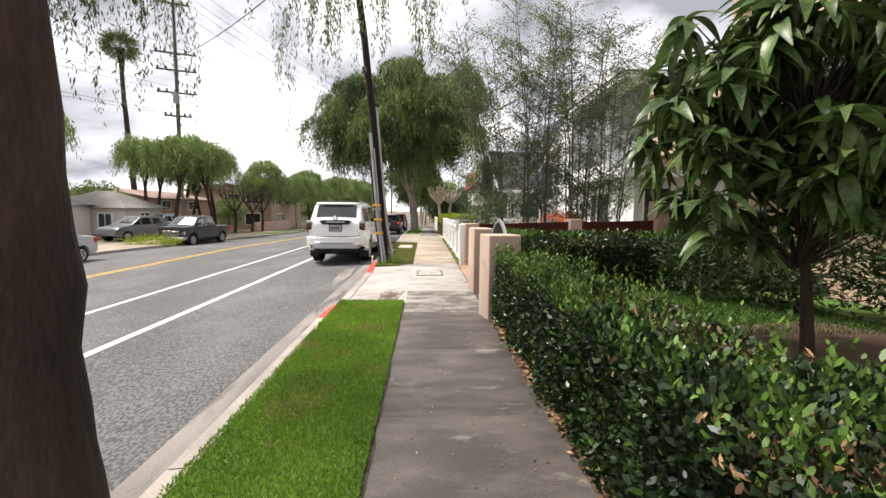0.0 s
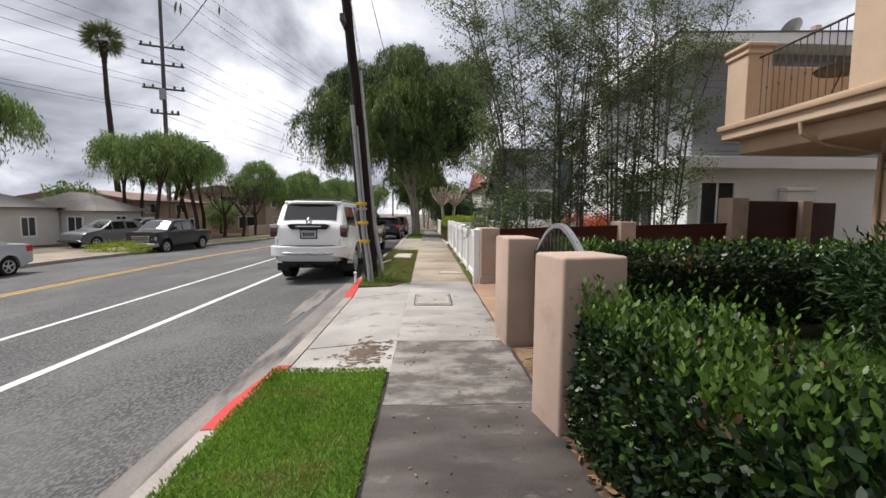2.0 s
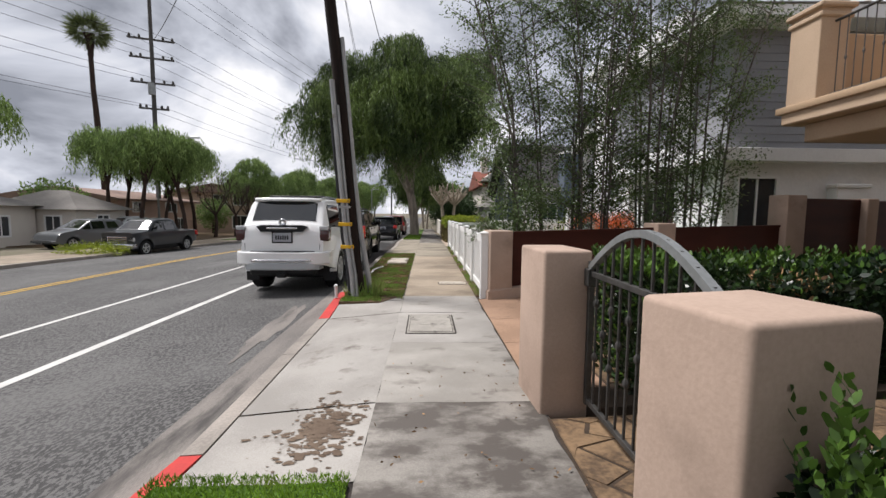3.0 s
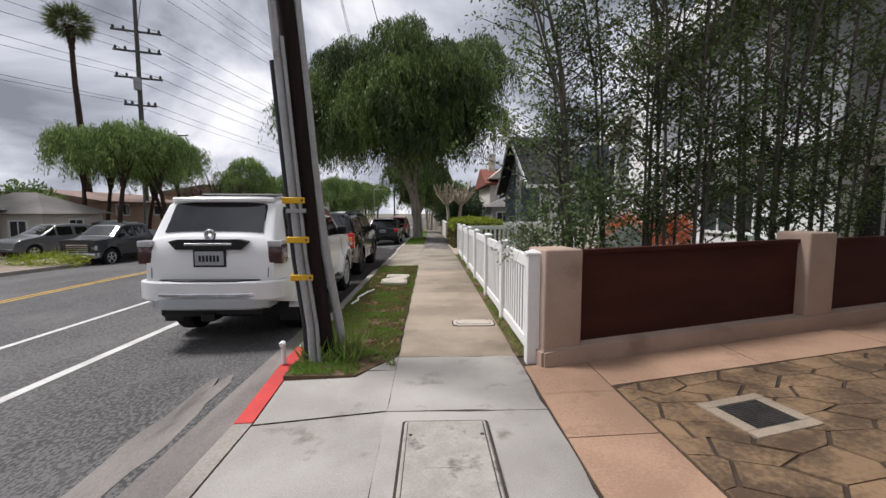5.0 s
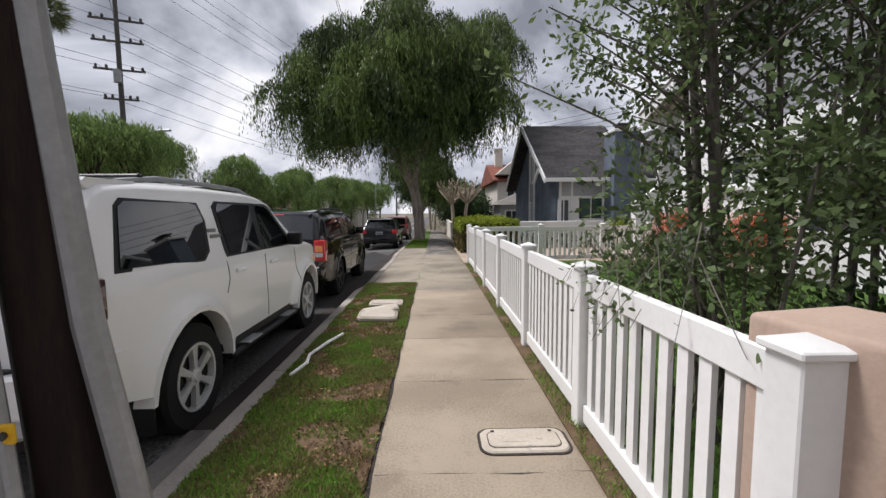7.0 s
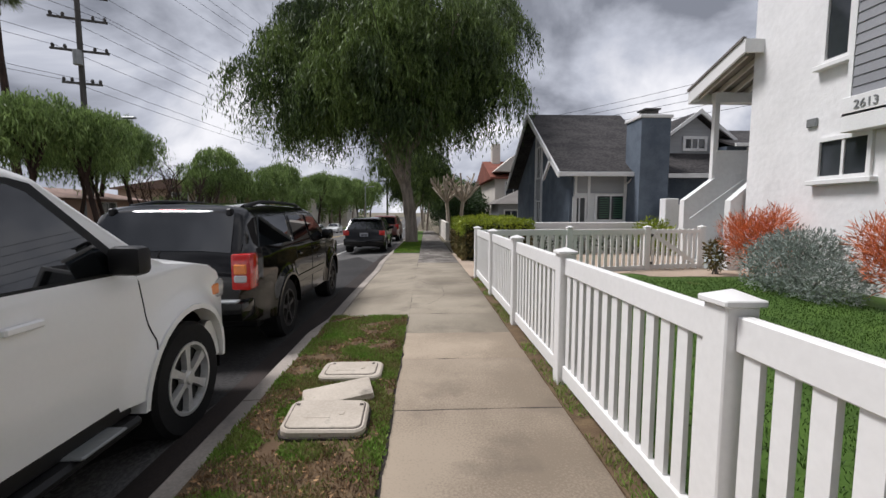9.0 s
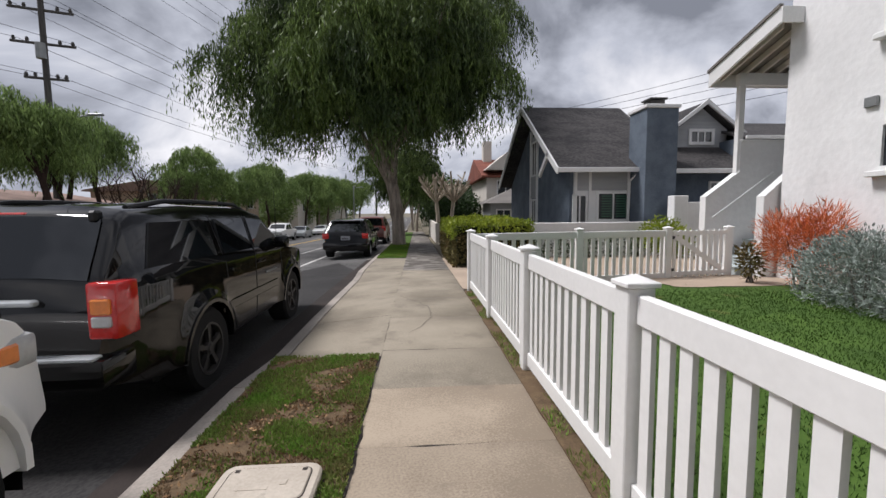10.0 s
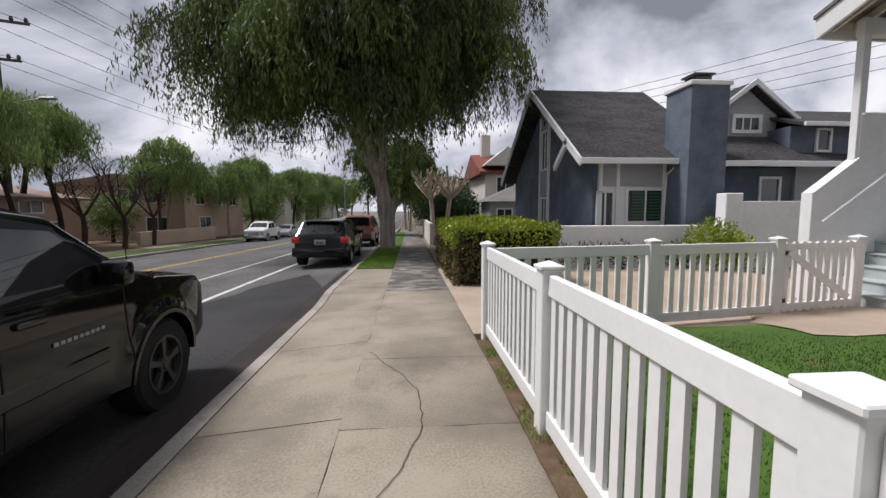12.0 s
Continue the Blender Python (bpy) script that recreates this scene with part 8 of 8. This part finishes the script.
for s in (-0.35, 0.45):
    bm = B()
    trunk_bm(bm, [(s, 0, -0.2), (s * 1.3, 0, 1.8), (s * 1.6, 0, 2.9)], 0.16, 0.12, 8, 0.1, 5)
    part("trunk", bm, M_BARK_PALE, pb, angle=60)
    for k in range(13):
        a = 2 * math.pi * k / 13 + rg.uniform(-0.2, 0.2)
        ln = rg.uniform(1.0, 1.9)
        e = Vector((s * 1.6 + math.cos(a) * ln * 0.8, math.sin(a) * ln * 0.8, 2.7 + ln * rg.uniform(0.5, 1.25)))
        bm = tube(B(), [(s * 1.6, 0, 2.6), Vector((s * 1.6, 0, 2.7)).lerp(e, 0.5) + Vector((0, 0, -0.1)), e, e + Vector((0, 0, 0.12))], [0.095, 0.07, 0.06, 0.08], 6)
        for j in range(2):
            b0 = Vector((s * 1.6, 0, 2.7)).lerp(e, rg.uniform(0.4, 0.8))
            tube(bm, [b0, b0 + Vector((rg.normal() * 0.3, rg.normal() * 0.3, rg.uniform(0.3, 0.7)))], [0.05, 0.04], 5)
        part("branch", bm, M_BARK_PALE, pb)
for x, y, sd in ((-18.9, 45.0, 11), (-18.2, 47.6, 12), (-18.6, 51.5, 13)):
    ob = thing("bare_tree", "leafless brown street tree with forked limbs", "tree", "bare trees", at=far_at(x, y))
    rb = random.Random(sd)
    part("trunk", trunk_bm(B(), [(0, 0, -0.2), (0.15, 0, 1.2), (0.1, 0, 2.2)], 0.17, 0.13, 8, 0.1, sd), M_BARK_DARK, ob, angle=60)
    for k in range(5):
        a = 2 * math.pi * k / 5 + rb.uniform(-0.4, 0.4)
        tipv = Vector((0.1 + 1.5 * math.cos(a), 1.5 * math.sin(a), rb.uniform(4.2, 5.6)))
        base = Vector((0.1, 0, 2.1))
        bm = tube(B(), [base, base.lerp(tipv, 0.5) + Vector((0.25 * math.cos(a), 0.25 * math.sin(a), -0.1)), tipv], [0.085, 0.05, 0.02], 6)
        for j in range(9):
            f_ = rb.uniform(0.35, 1.0)
            b1 = base.lerp(tipv, f_)
            b2 = b1 + Vector((rb.gauss(0, 0.5), rb.gauss(0, 0.5), rb.uniform(0.3, 1.1)))
            tube(bm, [b1, b2], [0.028, 0.008], 4)
            for i in range(3):
                b3 = b1.lerp(b2, rb.uniform(0.4, 1.0))
                tube(bm, [b3, b3 + Vector((rb.gauss(0, 0.25), rb.gauss(0, 0.25), rb.uniform(0.1, 0.5)))], [0.012, 0.004], 3)
        part("limb", bm, M_BARK_DARK, ob, angle=60)
for x, y, s, sd in ((4.3, 50, 0.95, 81), (4.6, 56, 1.25, 82), (7.5, 66, 1.5, 83), (3.6, 70, 1.3, 84)):
    ob = thing("dark_tree", "dense dark green garden tree", "tree", at=pose(x, y, fwd(y)) @ Matrix.Diagonal((s, s, s, 1)))
    part("trunk", trunk_bm(B(), [(0, 0, -0.2), (0, 0, 1.8), (0.1, 0, 3)], 0.14, 0.08, 7), M_BARK_DARK, ob)
    leaf_part("crown", [ball_leaves(np.random.default_rng(sd), [(0, 0, 2.6, 1.7, 1.7, 1.3), (-1.0, 0.3, 2.0, 1.2, 1.2, 1.0), (1.0, -0.2, 2.2, 1.2, 1.2, 1.0), (0, 0, 1.2, 1.6, 1.4, 1.0)], 5200, (0.22, 0.09), 0.2, 0.5)], M_LEAF_DARK, ob)
for x, y, s, sd in ((-24.5, 56, 1.0, 91), (-27, 37.5, 1.1, 92), (-19.5, 90, 1.6, 93), (-31, 28, 1.3, 94), (-19, 76, 1.3, 95), (-20, 106, 1.8, 96), (6, 100, 2.4, 97), (8, 130, 3, 98), (-20, 140, 2.6, 99), (-36, 34, 1.9, 100)):
    ob = thing("dark_tree", "leafy green garden tree behind houses", "tree", at=far_at(x, y, 0, s))
    part("trunk", trunk_bm(B(), [(0, 0, -0.2), (0, 0, 1.8), (0.1, 0, 3)], 0.14, 0.08, 7), M_BARK_DARK, ob)
    leaf_part("crown", [ball_leaves(np.random.default_rng(sd), [(0, 0, 2.9, 1.7, 1.7, 1.2), (-1.0, 0.3, 2.3, 1.3, 1.2, 1.0), (1.0, -0.2, 2.5, 1.3, 1.2, 1.0), (0, 0, 1.4, 1.5, 1.4, 0.9)], 3800, (0.26, 0.11), 0.2, 0.5)], M_LEAF_FAR, ob)

# Palm
pl = thing("fan_palm", "tall thin fan palm with a round head", "palm tree", at=pose(-31.2, 47.5, FAR_Z + fwd(47)))
part("trunk", trunk_bm(B(), [(0.9, 0, -0.2), (0.5, 0, 7), (0.1, 0, 14), (0, 0, 19.3)], 0.32, 0.17, 8, 0.04, 2), M_BARK_DARK, pl, angle=60)
rg = np.random.default_rng(65)
nf = 60
chunks = []
for k in range(nf):
    u = rg.normal(size=3)
    u /= np.linalg.norm(u)
    u[2] = u[2] * 0.9 + 0.1
    base = np.array([0, 0, 19.4])
    hub = base + u * rg.uniform(0.7, 1.15)
    nl = 26
    P = np.tile(hub, (nl, 1))
    D = u * 1.0 + rg.normal(size=(nl, 3)) * 0.55
    D[:, 2] -= 0.15
    chunks.append(leaves(P, D, rg.uniform(0.8, 1.45, nl), 0.06, rg))
leaf_part("fronds", chunks, M_PALM, pl)
part("skirt", trunk_bm(B(), [(0.06, 0, 17.2), (0.03, 0, 18), (0, 0, 19.2)], 0.2, 0.42, 8, 0.2, 4), M_BARK_DARK, pl, "brown dead frond skirt")

# Tall pole with crossarms, street lamp, cables
tp = thing("utility_pole", "tall wooden utility pole with crossarms and insulators", "utility pole", at=pose(-26.4, 49, FAR_Z + fwd(49)))
part("pole", trunk_bm(B(), [(0, 0, -0.3), (0, 0, 14), (0, 0, 29)], 0.24, 0.15, 10, 0.01), M_GREYWOOD, tp)
for z, w in ((12.7, 1.3), (15.2, 1.9), (17.6, 1.9), (19.4, 2.0), (24.6, 1.5), (27, 1.5)):
    part("crossarm", box(B(), -w, w, -0.08, 0.08, z - 0.08, z + 0.08, 0.01, Matrix.Rotation(0.35, 4, "Z")), M_GREYWOOD, tp)
    for u in (-0.9, -0.5, 0.5, 0.9):
        x, y = u * w * math.cos(0.35), u * w * math.sin(0.35)
        part("insulator", tube(B(), [(x, y, z + 0.05), (x, y, z + 0.2), (x, y, z + 0.38)], [0.06, 0.13, 0.08], 7), M_GREYWOOD, tp)
part("transformer", tube(B(), [(0.1, -0.45, 14.0), (0.1, -0.45, 15.1)], 0.3, 10), M_GALV, tp)
copy_thing(tp, pose(-6.5, 95, fwd(85), 0, 0, 0) @ Matrix.Diagonal((0.75, 0.75, 0.55, 1)))
lamp = thing("street_lamp", "cobra-head street lamp on a curved arm", "street lamp", at=pose(-24.6, 46, FAR_Z + fwd(46)))
part("pole", tube(B(), [(0, 0, -0.2), (0, 0, 8.2)], [0.12, 0.08], 8), M_GALV, lamp)
part("arm", tube(B(), [(0, 0, 8.1), (0.8, 0, 8.8), (2.2, 0, 9.2), (3.2, 0, 9.35)], 0.05, 6), M_GALV, lamp)
part("head", box(B(), 3.1, 4.1, -0.16, 0.16, 9.30, 9.46, 0.06), M_GALV, lamp)
for x, y in ((-15.8, 118), (-10.8, 96)):
    copy_thing(lamp, pose(x, y, FAR_Z + fwd(y)))


def cable(p, q, sag, r=0.02):
    p, q = Vector(p), Vector(q)
    pts = [p.lerp(q, k / 16) - Vector((0, 0, sag * 4 * (k / 16) * (1 - k / 16))) for k in range(17)]
    ob = part("power_cable", tube(B(), pts, r, 4, False), M_WIRE)
    tagged(ob, "thin black overhead power cable", "cable", "overhead cables")


for z, w in ((12.9, 1.2), (15.5, 1.8), (17.9, 1.8), (19.7, 1.9), (24.9, 1.4), (27.3, 1.4)):
    for u in (-0.85, 0.85):
        x, y = -26.4 + u * w * 0.94, 49 + u * w * 0.34
        cable((x, y, z - 1.2), (x - 21 + u, -20, z - 0.5), 1.6, 0.018)
        cable((x, y, z - 1.2), (x + 21, 118, z - 2.5), 1.6, 0.018)
cable((-26.4, 49, 18), (-1.1, 11.7, 8.6), 0.6, 0.022)
for d in (0.0, 0.25):
    cable((-1.05, 11.7, 9.2 - d), (-5.6 + d, 50, 14.5), 1.2, 0.012)
cable((-1.0, 11.7, 8.9), (-0.6, 60, 8.4), 0.9, 0.014)
cable((-1.1, 11.7, 8.9), (-1.6, -28, 9.0), 0.9, 0.016)
for k in range(5):
    cable((14, 60 + k, 9.5 + k * 0.7), (45, 30, 12.5 + k * 0.9), 0.8, 0.02)
bp = thing("utility_pole", "plain wooden utility pole behind the houses", "utility pole", at=pose(45, 30, fwd(30)))
part("pole", trunk_bm(B(), [(0, 0, -0.2), (0, 0, 9), (0, 0, 17)], 0.17, 0.12, 8, 0.01), M_GREYWOOD, bp)
cable((-16, 60, 8.2), (-1.0, 52, 8.0), 0.7, 0.03)
